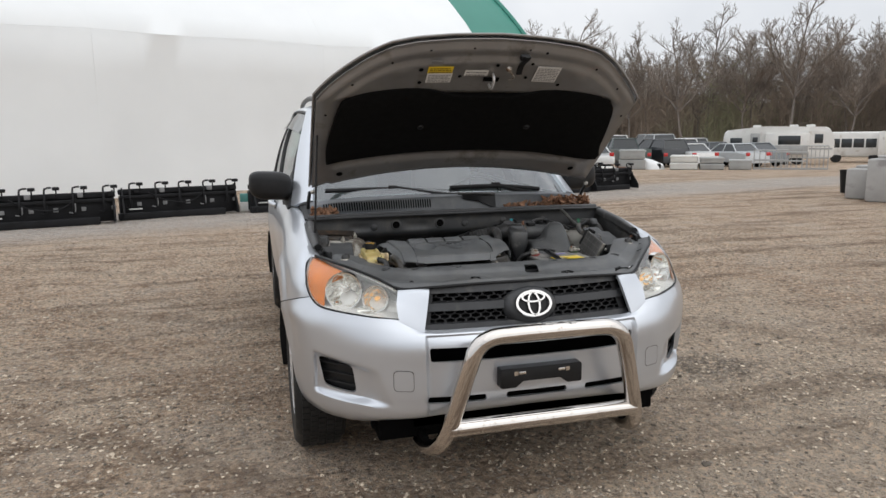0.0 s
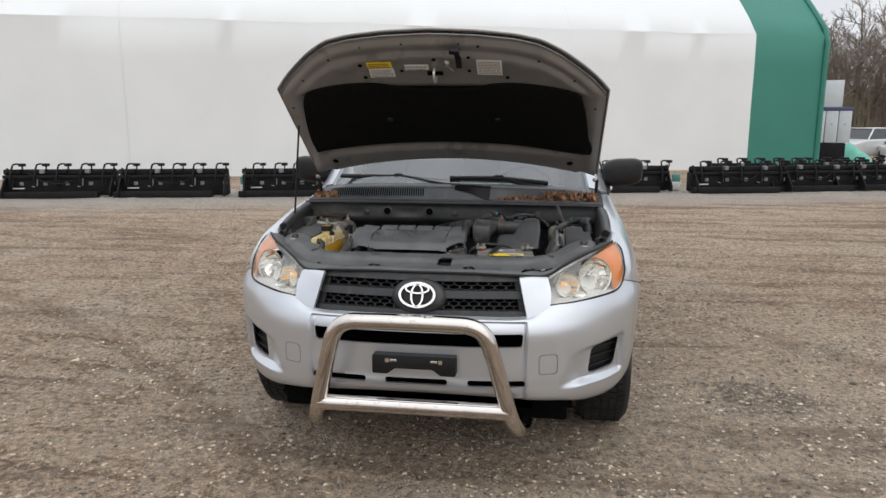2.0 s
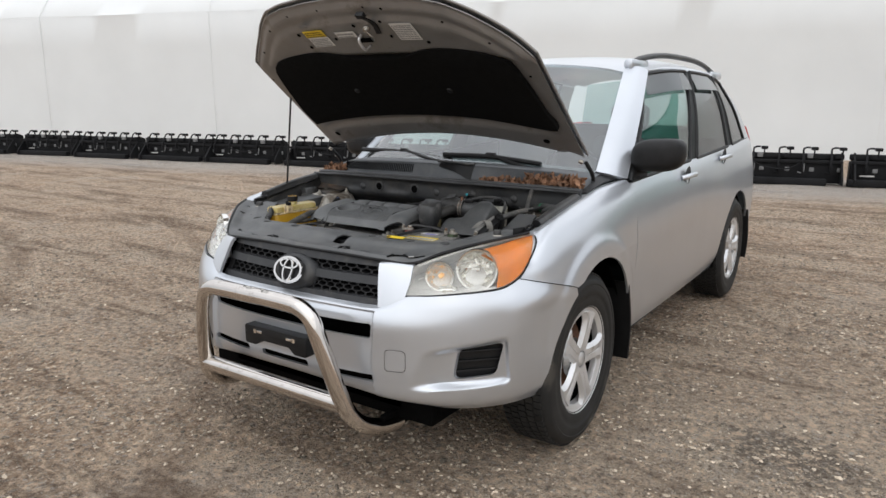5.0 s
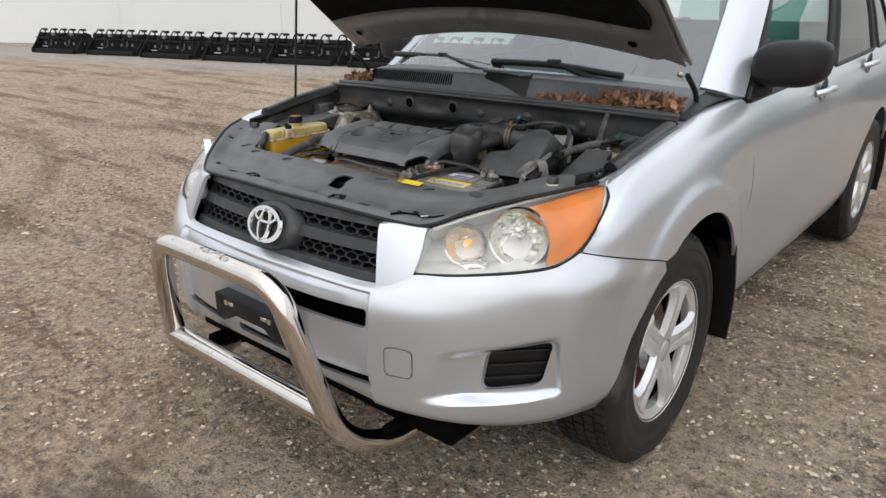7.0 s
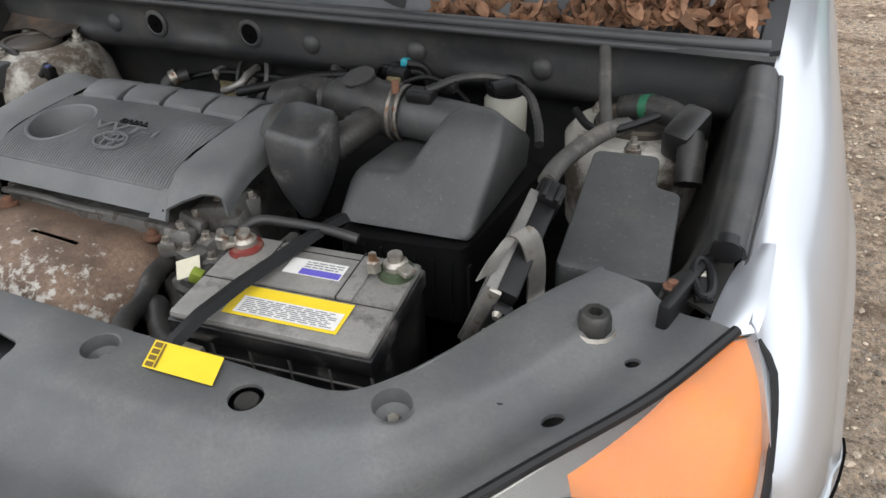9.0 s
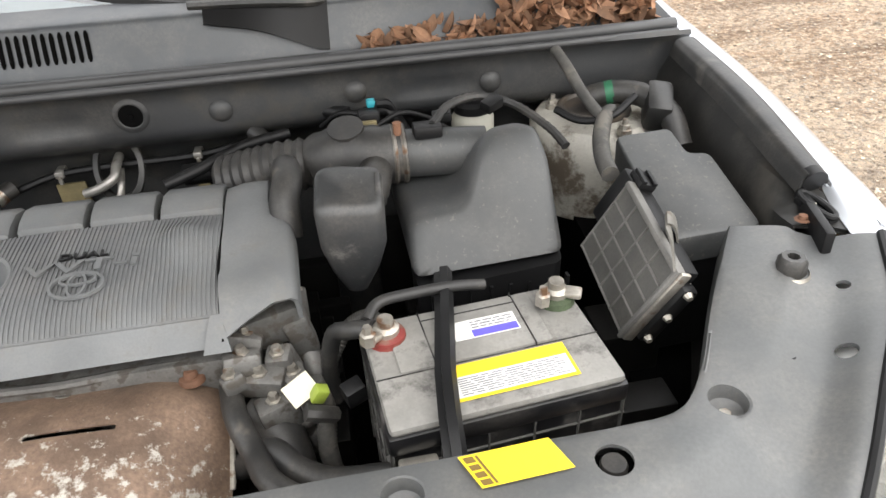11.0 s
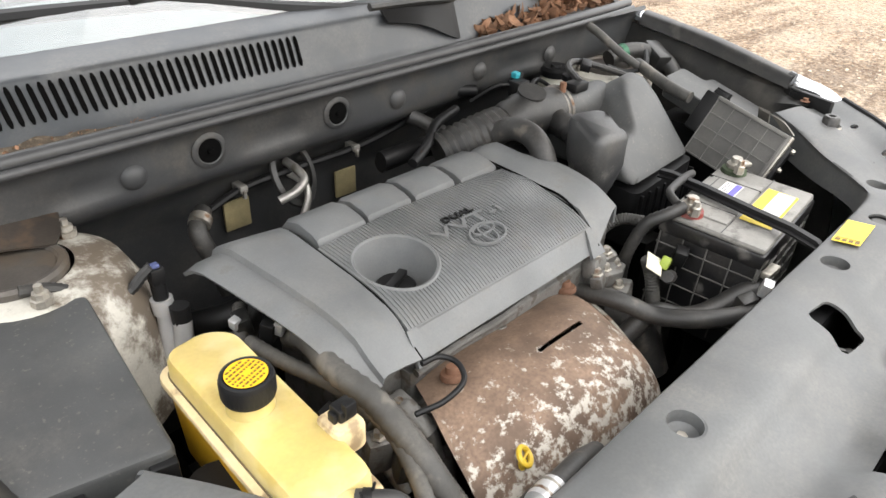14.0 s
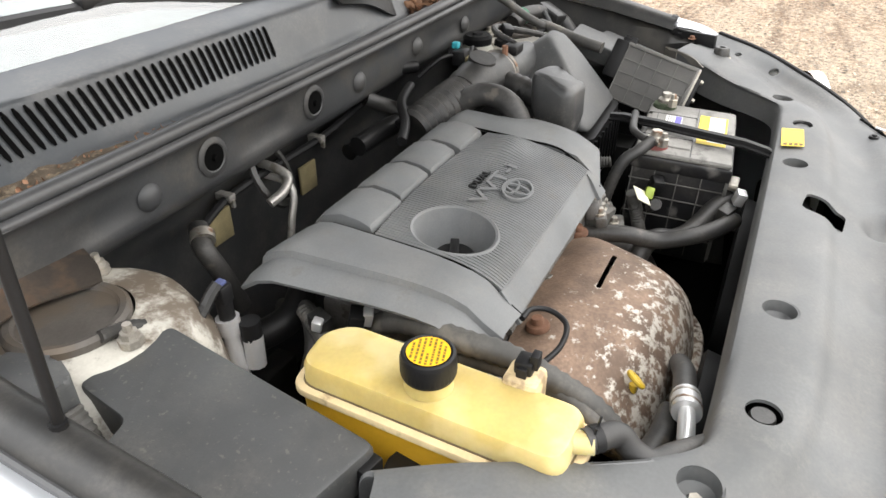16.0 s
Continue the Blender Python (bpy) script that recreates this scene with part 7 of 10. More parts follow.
tube(bm, [(-0.364, 0.329, 0.836), (-0.385, 0.326, 0.836), (-0.405, 0.322, 0.826), (-0.418, 0.318, 0.80), (-0.42, 0.315, 0.76)], 0.0092, 12, 20)
part("pipe_end", bm, ALLOY, hs)

# dipstick
bm = bmesh.new()
RING = Matrix.Translation((-0.306, 0.392, 0.808)) @ Euler((0.75, 0.35, 0.4)).to_matrix().to_4x4()
tube(bm, [RING @ Vector((0.0135 * math.cos(a), 0.010 * math.sin(a), 0)) for a in np.linspace(0, 2 * math.pi, 25)], 0.0034, 8, 36)
box(bm, -0.011, 0.011, -0.0012, 0.0012, -0.002, 0.002, 0.0008, RING)
tube(bm, [(-0.306, 0.394, 0.800), (-0.307, 0.394, 0.786)], 0.0048, 8)
dip = part("dipstick", bm, YELLOWPL, car, "yellow dipstick handle")
bm = bmesh.new()
tube(bm, [(-0.305, 0.395, 0.79), (-0.308, 0.385, 0.72), (-0.31, 0.40, 0.6)], 0.006, 8)
part("dipstick_tube", bm, BLACK, dip)

# fuse boxes, mirrored in place but not in shape
def fuse_box(name, poly, zs, drop, label):
    bm = bmesh.new()
    rp = rounded(poly, 0.010, 3)
    z = lambda x, y: zs[0] + (zs[1] - zs[0]) * (0.78 - y) / 0.20
    n = len(rp)
    cx, cy = sum(p[0] for p in poly) / len(poly), sum(p[1] for p in poly) / len(poly)
    lev = [[Vector((cx + (x - cx) * k, cy + (y - cy) * k, z(x, y) - d)) for x, y in rp] for k, d in ((0.99, 0.040), (1.0, 0.006), (0.985, 0.0015), (0.96, 0.0))]
    vs = [[bm.verts.new(p) for p in r] for r in lev]
    for a, b in zip(vs, vs[1:]):
        for i in range(n):
            bm.faces.new((a[i], a[(i + 1) % n], b[(i + 1) % n], b[i]))
    f = bm.faces.new(vs[-1])
    bm.faces.new(vs[0][::-1])
    bmesh.ops.recalc_face_normals(bm, faces=bm.faces[:])
    lid = part(name, bm, LIDMAT, car, label)
    bm = bmesh.new()
    prism(bm, [(cx + (x - cx) * 0.95, cy + (y - cy) * 0.95) for x, y in poly], 0.16, Matrix.Translation((0, 0, min(zs) - 0.19)))
    part("case", bm, BLACK, lid)
    return lid


fb = fuse_box("fuse_box", [(-0.583, 0.815), (-0.685, 0.826), (-0.694, 0.757), (-0.736, 0.750), (-0.746, 0.587), (-0.609, 0.559)][::-1], (0.937, 0.919), 0.16, "flat black plastic fuse box lid")
for t in (0.35, 0.9):
    bm = bmesh.new()
    p = Vector((-0.746, 0.587, 0)).lerp(Vector((-0.609, 0.559, 0)), t)
    box(bm, -0.012, 0.012, -0.008, 0.004, -0.035, -0.008, 0.002, Matrix.Translation((p.x, p.y, 0.916)) @ Matrix.Rotation(radians(-12), 4, "Z"))
    part("latch", bm, BLACK, fb)
fuse_box("fuse_box", [(0.584, 0.764), (0.668, 0.768), (0.673, 0.714), (0.705, 0.710), (0.714, 0.577), (0.588, 0.572)], (0.964, 0.903), 0.16, "flat black plastic fuse box lid with a notch")
# boxy cover by the left tower
bm = bmesh.new()
prism(bm, rounded([(-0.762, 0.875), (-0.705, 0.888), (-0.686, 0.835), (-0.700, 0.800), (-0.758, 0.808)], 0.008), 0.055, Matrix.Translation((0, 0, 0.915)), 0.006)
part("relay_cover", bm, LIDMAT, car)
bm = bmesh.new()
tube(bm, [(-0.715, 0.805, 0.94), (-0.718, 0.785, 0.91), (-0.72, 0.765, 0.85)], 0.015, 10, 30, ripple=0.10)
part("conduit", bm, LOOM, car)
bm = bmesh.new()
tube(bm, [(-0.640, 0.842, 0.955), (-0.605, 0.838, 0.945), (-0.565, 0.832, 0.915), (-0.535, 0.828, 0.912), (-0.514, 0.826, 0.928), (-0.503, 0.824, 0.936)], 0.0065, 8, 60, ripple=0.15)
wire = part("sensor_lead", bm, HOSE, car)
bm = bmesh.new()
box(bm, -0.509, -0.491, 0.815, 0.833, 0.910, 0.934, 0.003)
tube(bm, [(-0.500, 0.824, 0.915), (-0.500, 0.823, 0.885)], 0.0095, 10)
part("plug", bm, BLACK, wire)
bm = bmesh.new()
box(bm, -0.505, -0.495, 0.819, 0.829, 0.932, 0.938, 0.001)
part("plug_latch", bm, BLUEPL, wire)
bm = bmesh.new()
tube(bm, [(-0.500, 0.824, 0.888), (-0.500, 0.822, 0.868)], 0.014, 12)
tube(bm, [(-0.500, 0.822, 0.868), (-0.505, 0.815, 0.83), (-0.51, 0.80, 0.78)], 0.010, 10)
tube(bm, [(-0.488, 0.802, 0.860), (-0.492, 0.800, 0.82)], 0.012, 10)
part("ac_valve", bm, ALLOY, car, "bare aluminium service valve")
bm = bmesh.new()
tube(bm, [(-0.488, 0.803, 0.882), (-0.488, 0.803, 0.858)], 0.0125, 12)
part("valve_cap", bm, BLACK, car)
# prop rod with its foot
bm = bmesh.new()
tube(bm, [(-0.765, 0.722, 0.965), (-0.758, 0.727, 1.05), (-0.730, 0.750, 1.470)], 0.0048, 10, 24)
rod = part("prop_rod", bm, BLACK, car, "black hood prop rod")
bm = bmesh.new()
tube(bm, [(-0.765, 0.722, 0.968), (-0.762, 0.724, 1.01)], 0.0068, 10)
part("grip", bm, BLACK, rod)

# battery
bat_c, bat_w, bat_d = (0.318, 0.449), 0.256, 0.168
BAT = Matrix.Translation((bat_c[0], bat_c[1], 0.882)) @ Matrix.Rotation(radians(5), 4, "Z") @ Matrix.Rotation(radians(2), 4, "X")
hw, hd = bat_w / 2, bat_d / 2
bm = bmesh.new()
box(bm, -hw + 0.004, hw - 0.004, -hd + 0.004, hd - 0.004, -0.20, -0.030, 0.004, BAT)
battery = part("battery", bm, BATBLACK, car, "grimy car battery with a grey lid and yellow label")
bm = bmesh.new()
box(bm, -hw, hw, -hd, hd, -0.036, -0.010, 0.005, BAT)
part("lid_rim", bm, BATBLACK, battery)
bm = bmesh.new()
box(bm, -hw + 0.003, hw - 0.003, -hd + 0.003, hd - 0.003, -0.0125, 0.0, 0.006, BAT)
lid = part("battery_lid", bm, BATLID, battery, "dusty grey battery lid")
bm = bmesh.new()
box(bm, -hw + 0.03, hw - 0.055, -0.01, hd - 0.012, -0.001, 0.0035, 0.002, BAT)
part("vent_cover", bm, BATLID, battery)
bm = bmesh.new()
for i in range(6):
    x = -hw + 0.004 + (bat_w - 0.008) * i / 5
    box(bm, x - 0.0009, x + 0.0009, -hd + 0.001, -hd + 0.006, -0.19, -0.034, 0, BAT)
for i in range(5):
    y = -hd + 0.006 + (bat_d - 0.012) * i / 4
    box(bm, -hw + 0.001, -hw + 0.006, y - 0.0009, y + 0.0009, -0.19, -0.034, 0, BAT)
for z in (-0.055, -0.085, -0.120, -0.155):
    box(bm, -hw + 0.0015, hw - 0.001, -hd + 0.0015, -hd + 0.006, z - 0.0008, z + 0.0008, 0, BAT)
    box(bm, -hw + 0.0015, -hw + 0.006, -hd + 0.002, hd - 0.002, z - 0.0008, z + 0.0008, 0, BAT)
part("case_ribs", bm, BATRIB, battery)


def on_lid(pts, z=0.001):
    return [BAT @ Vector((x, y, z)) for x, y in pts]


q = on_lid([(-0.062, -0.066), (0.080, -0.066), (0.080, -0.016), (-0.062, -0.016)])
s0 = sticker("label", q, YELLOW, battery, 0.0006, "yellow and white battery label")
q2 = on_lid([(-0.050, -0.062), (0.076, -0.062), (0.076, -0.034), (-0.050, -0.034)], 0.0018)
sticker("label", q2, PAPER, battery, 0.0006)
bars(battery, q2, lines(8, 0.08, 0.95, 7, 0.04, 0.96, 0.5), INK, 0.001)
q3 = on_lid([(-0.030, 0.015), (0.045, 0.015), (0.045, 0.045), (-0.030, 0.045)], 0.0042)
sticker("label", q3, PAPER, battery, 0.0006)
bars(battery, q3, [(0.28, 0.98, 0.05, 0.42)], PURPLE, 0.001)
bars(battery, q3, lines(3, 0.5, 0.95, 9, 0.30, 0.95, 0.5), INK, 0.001)
for x0, x1, y0, y1 in ((-hw + 0.004, hw - 0.004, -0.0125, -0.0110), (0.052, 0.0535, -0.011, 0.078), (-0.060, -0.0585, -0.011, 0.076), (-0.058, 0.052, 0.0600, 0.0612)):
    bm = bmesh.new()
    box(bm, x0, x1, y0, y1, 0.0, 0.0042 if y1 > 0 else 0.0006, 0, BAT)
    part("lid_groove", bm, BATBLACK, battery)
for x, y, mt, nm in ((-0.100, 0.050, REDPL, "positive_terminal"), (0.102, 0.054, GREENCR, "negative_terminal")):
    bm = bmesh.new()
    lathe(bm, [(0.023, 0.0), (0.021, 0.007), (0.014, 0.010), (0.012, 0.016)], BAT @ Matrix.Translation((x, y, 0)), 18)
    t = part(nm, bm, mt, battery)
    bm = bmesh.new()
    lathe(bm, [(0.015, 0.006), (0.015, 0.016), (0.010, 0.020), (0.009, 0.028), (0, 0.029)], BAT @ Matrix.Translation((x, y, 0)), 14)
    box(bm, -0.03, 0.005, -0.009, 0.009, 0.010, 0.018, 0.003, BAT @ Matrix.Translation((x, y, 0)) @ Matrix.Rotation(0.5 if x < 0 else 2.6, 4, "Z"))
    lathe(bm, [(0.009, 0.010), (0.009, 0.024), (0.006, 0.026), (0.005, 0.034), (0, 0.034)], BAT @ Matrix.Translation((x - 0.022, y - 0.014, 0)), 6)
    part("clamp", bm, BOLT, battery)
bm = bmesh.new()
tube(bm, [BAT @ Vector(p) for p in ((-0.118, 0.066, 0.016), (-0.100, 0.088, 0.020), (-0.06, 0.095, 0.018), (-0.01, 0.098, 0.014), (0.03, 0.102, 0.004))], 0.0068, 10, 24)
part("earth_cable", bm, HOSE, battery)
bm = bmesh.new()
tube(bm, [BAT @ Vector(p) for p in ((-0.112, 0.055, 0.012), (-0.138, 0.072, 0.002), (-0.155, 0.095, -0.02), (-0.165, 0.11, -0.08), (-0.165, 0.11, -0.14))], 0.010, 10, 40, ripple=0.10)
part("power_cable", bm, HOSE, battery)
bm = bmesh.new()
rows = [[Vector((x + a, y, z + h)) for a, h in ((-0.009, 0.0), (0.0, 0.002), (0.001, 0.010), (0.004, 0.010), (0.009, 0.001))] for x, y, z in ((0.295, 0.590, 0.886), (0.291, 0.565, 0.890), (0.280, 0.500, 0.892), (0.264, 0.410, 0.892), (0.257, 0.350, 0.891), (0.254, 0.310, 0.884), (0.253, 0.285, 0.866))]
shell(bm, rows, 0.004)
part("hold_down_strap", bm, BLACK, battery, "black metal hold-down strap")
bm = bmesh.new()
tube(bm, [(0.145, 0.47, 0.80), (0.13, 0.46, 0.815), (0.115, 0.458, 0.822)], 0.010, 8)
part("wire_tail", bm, HOSE, battery)
bm = bmesh.new()
box(bm, -0.017, 0.017, -0.014, 0.014, -0.0006, 0.0006, 0, Matrix.Translation((0.112, 0.482, 0.835)) @ Euler((0.55, -0.25, 0.5)).to_matrix().to_4x4())
part("paper_tag", bm, CARD, battery, "cream paper tag")
bm = bmesh.new()
box(bm, -0.008, 0.008, -0.007, 0.007, -0.010, 0.010, 0.002, Matrix.Translation((0.132, 0.474, 0.832)) @ Euler((0.2, 0.5, 0.3)).to_matrix().to_4x4())
part("green_plug", bm, LIMEPL, battery, "lime green plug")

# air box, duct and resonator
def ringed(bm, rings, r=0.02, n=4, cap0=True):
    vs = []
    for ring in rings:
        pts = [(p[0], p[1]) for p in ring]
        zc = [p[2] for p in ring]
        rp = rounded(pts, r, n)
        k = len(rp)
        per = k // len(ring)
        vs.append([bm.verts.new((x, y, zc[i // per] if per else zc[0])) for i, (x, y) in enumerate(rp)])
    for a, b in zip(vs, vs[1:]):
        for i in range(len(a)):
            bm.faces.new((a[i], a[(i + 1) % len(a)], b[(i + 1) % len(a)], b[i]))
    bm.faces.new(vs[-1])
    if cap0:
        bm.faces.new(vs[0][::-1])
    bmesh.ops.recalc_face_normals(bm, faces=bm.faces[:])
    return bm


bm = bmesh.new()
outline = rounded([(0.263, 0.861), (0.466, 0.869), (0.470, 0.960), (0.462, 0.992), (0.436, 0.999), (0.398, 0.996), (0.378, 0.982), (0.352, 0.936), (0.336, 0.925), (0.276, 0.921), (0.264, 0.908)], 0.010, 3)
face_y = lambda x, z: 0.613 + 0.98 * (z - 0.862) - 0.03 * (x - 0.36)
rings = []
for inset, dy in ((0.020, -0.000), (0.008, 0.002), (0.002, 0.008), (0.0, 0.018), (0.0, 0.40)):
    ring = []
    for x, z in outline:
        k = 1 - inset / 0.085
        xx, zz = 0.366 + (x - 0.366) * k, 0.905 + (z - 0.905) * k
        y = face_y(xx, zz) + dy if dy < 0.3 else 0.850 - 0.05 * max(0.0, z - 0.93)
        if dy > 0.3:
            zz -= 0.62 * max(0.0, zz - 0.895)
        ring.append(bm.verts.new((xx, y, zz)))
    rings.append(ring)
k = len(outline)
for a, b in zip(rings, rings[1:]):
    for i in range(k):
        bm.faces.new((a[i], a[(i + 1) % k], b[(i + 1) % k], b[i]))
bm.faces.new(rings[0])
bm.faces.new(rings[-1][::-1])
bmesh.ops.recalc_face_normals(bm, faces=bm.faces[:])
airbox = part("air_box", bm, LIDMAT, car, "black plastic air filter box", angle=50)
bm = bmesh.new()
ringed(bm, [[(0.265, 0.612, 0.74), (0.458, 0.610, 0.74), (0.49, 0.87, 0.76), (0.285, 0.88, 0.76)], [(0.266, 0.612, 0.848), (0.460, 0.608, 0.864), (0.493, 0.868, 0.868), (0.29, 0.88, 0.868)]], 0.02)
part("lower_case", bm, BLACK, airbox)
for i in range(8):
    bm = bmesh.new()
    x = 0.285 + 0.026 * i
    box(bm, x - 0.002, x + 0.002, 0.606, 0.616, 0.75, 0.842)
    part("rib", bm, BLACK, airbox)
bm = bmesh.new()
tube(bm, [(0.275, 0.815, 0.948), (0.34, 0.805, 0.948), (0.40, 0.80, 0.945)], 0.035, 20)
duct = part("intake_duct", bm, LIDMAT, car, "black intake duct with a hose clamp")
bm = bmesh.new()
tube(bm, [(0.16, 0.83, 0.94), (0.20, 0.82, 0.955), (0.245, 0.815, 0.95), (0.285, 0.815, 0.948)], 0.041, 20, 12, ripple=0.05)
tube(bm, [(0.205, 0.82, 0.95), (0.205, 0.818, 0.985), (0.204, 0.815, 0.998)], 0.026, 14)
part("flex_boot", bm, HOSE, duct)
for x in (0.268, 0.282):
    bm = bmesh.new()
    lathe(bm, [(0.042, -0.004), (0.0445, 0), (0.042, 0.004)], Matrix.Translation((x, 0.815, 0.948)) @ Matrix.Rotation(radians(90), 4, "Y"), 28)
    part("hose_clamp", bm, CLAMP, duct)
bm = bmesh.new()
lathe(bm, [(0, 0.008), (0.006, 0.008), (0.006, -0.01)], Matrix.Translation((0.275, 0.80, 0.995)), 8)
part("clamp_screw", bm, RUST, duct)
bm = bmesh.new()
box(bm, 0.297, 0.338, 0.785, 0.815, 0.978, 0.996, 0.004)
box(bm, 0.305, 0.330, 0.79, 0.81, 0.965, 0.98, 0.002)
part("air_flow_sensor", bm, BLACK, duct)
bm = bmesh.new()
tube(bm, [(0.325, 0.80, 0.994), (0.36, 0.85, 1.0), (0.41, 0.875, 0.998), (0.46, 0.86, 0.985), (0.495, 0.80, 0.97), (0.51, 0.76, 0.955)], 0.006, 8, 50, ripple=0.15)
part("sensor_lead", bm, HOSE, duct)
# throttle hose coming over the cover
bm = bmesh.new()
tube(bm, [(0.105, 0.83, 0.925), (0.115, 0.79, 0.958), (0.118, 0.75, 0.962), (0.112, 0.715, 0.945), (0.11, 0.695, 0.905)], 0.020, 14, 24)
part("breather_hose", bm, HOSE, car, "grey rubber breather hose")
bm = bmesh.new()
tube(bm, [(0.02, 0.86, 0.915), (0.07, 0.845, 0.93), (0.12, 0.835, 0.94), (0.165, 0.83, 0.942)], 0.034, 16, 22, ripple=0.14)
part("intake_bellows", bm, HOSE, car)
bm = bmesh.new()
ringed(bm, [[(0.176, 0.648, 0.838), (0.204, 0.644, 0.838), (0.208, 0.672, 0.838), (0.180, 0.676, 0.838)], [(0.160, 0.634, 0.875), (0.222, 0.630, 0.875), (0.228, 0.690, 0.885), (0.166, 0.695, 0.885)], [(0.150, 0.626, 0.915), (0.234, 0.622, 0.915), (0.240, 0.702, 0.93), (0.158, 0.707, 0.93)], [(0.148, 0.627, 0.966), (0.235, 0.623, 0.962), (0.241, 0.704, 0.982), (0.157, 0.709, 0.986)], [(0.151, 0.631, 0.976), (0.232, 0.627, 0.972), (0.238, 0.701, 0.990), (0.160, 0.706, 0.994)], [(0.157, 0.637, 0.980), (0.226, 0.633, 0.976), (0.232, 0.696, 0.993), (0.165, 0.700, 0.997)]], 0.022, 6)
part("resonator", bm, RESON, car, "scuffed black plastic resonator")
bm = bmesh.new()
tube(bm, [(0.215, 0.70, 0.93), (0.23, 0.74, 0.94), (0.24, 0.79, 0.945)], 0.022, 14, 14, ripple=0.12)
part("resonator_neck", bm, HOSE, car)

# steering fluid reservoir
bm = bmesh.new()
lathe(bm, [(0.03, 0.86), (0.034, 0.90), (0.034, 0.945), (0.026, 0.955), (0.022, 0.962)], Matrix.Translation((0.408, 0.914, 0.006)), 24)
fl = part("fluid_reservoir", bm, MILKY, car, "milky plastic fluid reservoir with a black cap")
bm = bmesh.new()
lathe(bm, [(0.030, 0.955), (0.031, 0.968), (0.026, 0.974), (0.012, 0.974), (0.011, 0.978), (0, 0.978)], Matrix.Translation((0.408, 0.914, 0.006)), 28)
part("cap", bm, BLACK, fl)
# harness connector with a teal lock
bm = bmesh.new()
box(bm, 0.226, 0.258, 0.862, 0.89, 0.965, 0.995, 0.004)
tube(bm, [(0.24, 0.89, 0.985), (0.27, 0.905, 0.98), (0.29, 0.89, 0.96), (0.30, 0.86, 0.94)], 0.010, 10)
tube(bm, [(0.252, 0.885, 1.0), (0.275, 0.90, 0.99), (0.29, 0.905, 0.955)], 0.007, 8)
con = part("harness_plug", bm, BLACK, car, "black wiring plug with a teal lock")
bm = bmesh.new()
box(bm, 0.241, 0.255, 0.883, 0.897, 0.994, 1.006, 0.003)
part("lock", bm, TEAL, con)
bm = bmesh.new()
box(bm, 0.229, 0.252, 0.855, 0.863, 0.968, 0.985, 0.002)
part("tab", bm, KHAKI, con)

# ribbed control unit standing on edge beside the battery
m = Matrix(((0.9225, 0.0, 0.3855, 0.5017), (0.0964, 0.968, -0.2308, 0.6497), (-0.3732, 0.25, 0.8934, 0.8548), (0, 0, 0, 1)))
bm = bmesh.new()
box(bm, 0.0, 0.030, -0.150, 0.0, 0.0, 0.120, 0.004, m)
ecu = part("control_unit", bm, BLACK, car, "dusty ribbed control unit on edge")
bm = bmesh.new()
box(bm, -0.003, 0.0, -0.1495, -0.0005, 0.0005, 0.1195, 0, m)
part("face_plate", bm, ECUMAT, ecu, "dusty grey ribbed face")
bm = bmesh.new()
for i in range(5):
    box(bm, -0.006, -0.002, -0.148 + i * 0.0365, -0.1465 + i * 0.0365, 0.002, 0.118, 0, m)
for i in range(5):
    box(bm, -0.006, -0.002, -0.149, -0.001, 0.003 + i * 0.028, 0.0045 + i * 0.028, 0, m)
box(bm, -0.007, 0.006, -0.152, 0.001, 0.114, 0.122, 0.002, m)
box(bm, -0.007, 0.006, -0.154, -0.148, -0.002, 0.122, 0.002, m)
part("ribs", bm, ECURIB, ecu)
bm = bmesh.new()
box(bm, 0.0, 0.034, -0.005, 0.030, 0.04, 0.122, 0.005, m)
box(bm, 0.004, 0.030, -0.012, 0.018, 0.118, 0.130, 0.003, m)
box(bm, 0.006, 0.012, -0.012, 0.016, 0.128, 0.134, 0.001, m)
box(bm, 0.022, 0.028, -0.012, 0.016, 0.128, 0.134, 0.001, m)
part("plug_hood", bm, BLACK, ecu)
bm = bmesh.new()
strap = [(0.541, 0.478, 0.935), (0.548, 0.505, 0.952), (0.553, 0.535, 0.958), (0.566, 0.540, 0.950), (0.574, 0.540, 0.925), (0.576, 0.541, 0.892), (0.578, 0.534, 0.877), (0.590, 0.520, 0.873)]
rows = [[Vector((x + dx, y + dy, z)) for dx, dy in ((-0.006, -0.013), (0.006, 0.013))] for x, y, z in strap]
shell(bm, loft(rows, 4, 30), 0.0025)
part("bracket", bm, STRAPSTEEL, ecu, "grey steel strap over the unit")
bm = bmesh.new()
box(bm, -0.002, 0.012, -0.158, -0.152, 0.0, 0.122, 0.002, m)
part("edge_plate", bm, BOLT, ecu, "bare aluminium edge plate")
for z in (0.02, 0.06, 0.10):
    bm = bmesh.new()
    lathe(bm, [(0, 0.006), (0.004, 0.006), (0.006, 0.0)], m @ Matrix.Translation((0.018, -0.166, z)) @ Matrix.Rotation(radians(90), 4, "X"), 8)
    part("edge_screw", bm, BOLT, ecu)
bm = bmesh.new()
box(bm, 0.010, 0.032, -0.166, -0.150, 0.01, 0.105, 0.004, m)
part("plug", bm, BLACK, ecu)
bm = bmesh.new()
tube(bm, [(0.612, 0.845, 0.962), (0.598, 0.830, 0.964), (0.580, 0.80, 0.962), (0.560, 0.755, 0.956), (0.548, 0.712, 0.950), (0.545, 0.68, 0.945)], 0.0115, 10, 60, ripple=0.10)
part("harness", bm, LOOM, ecu)
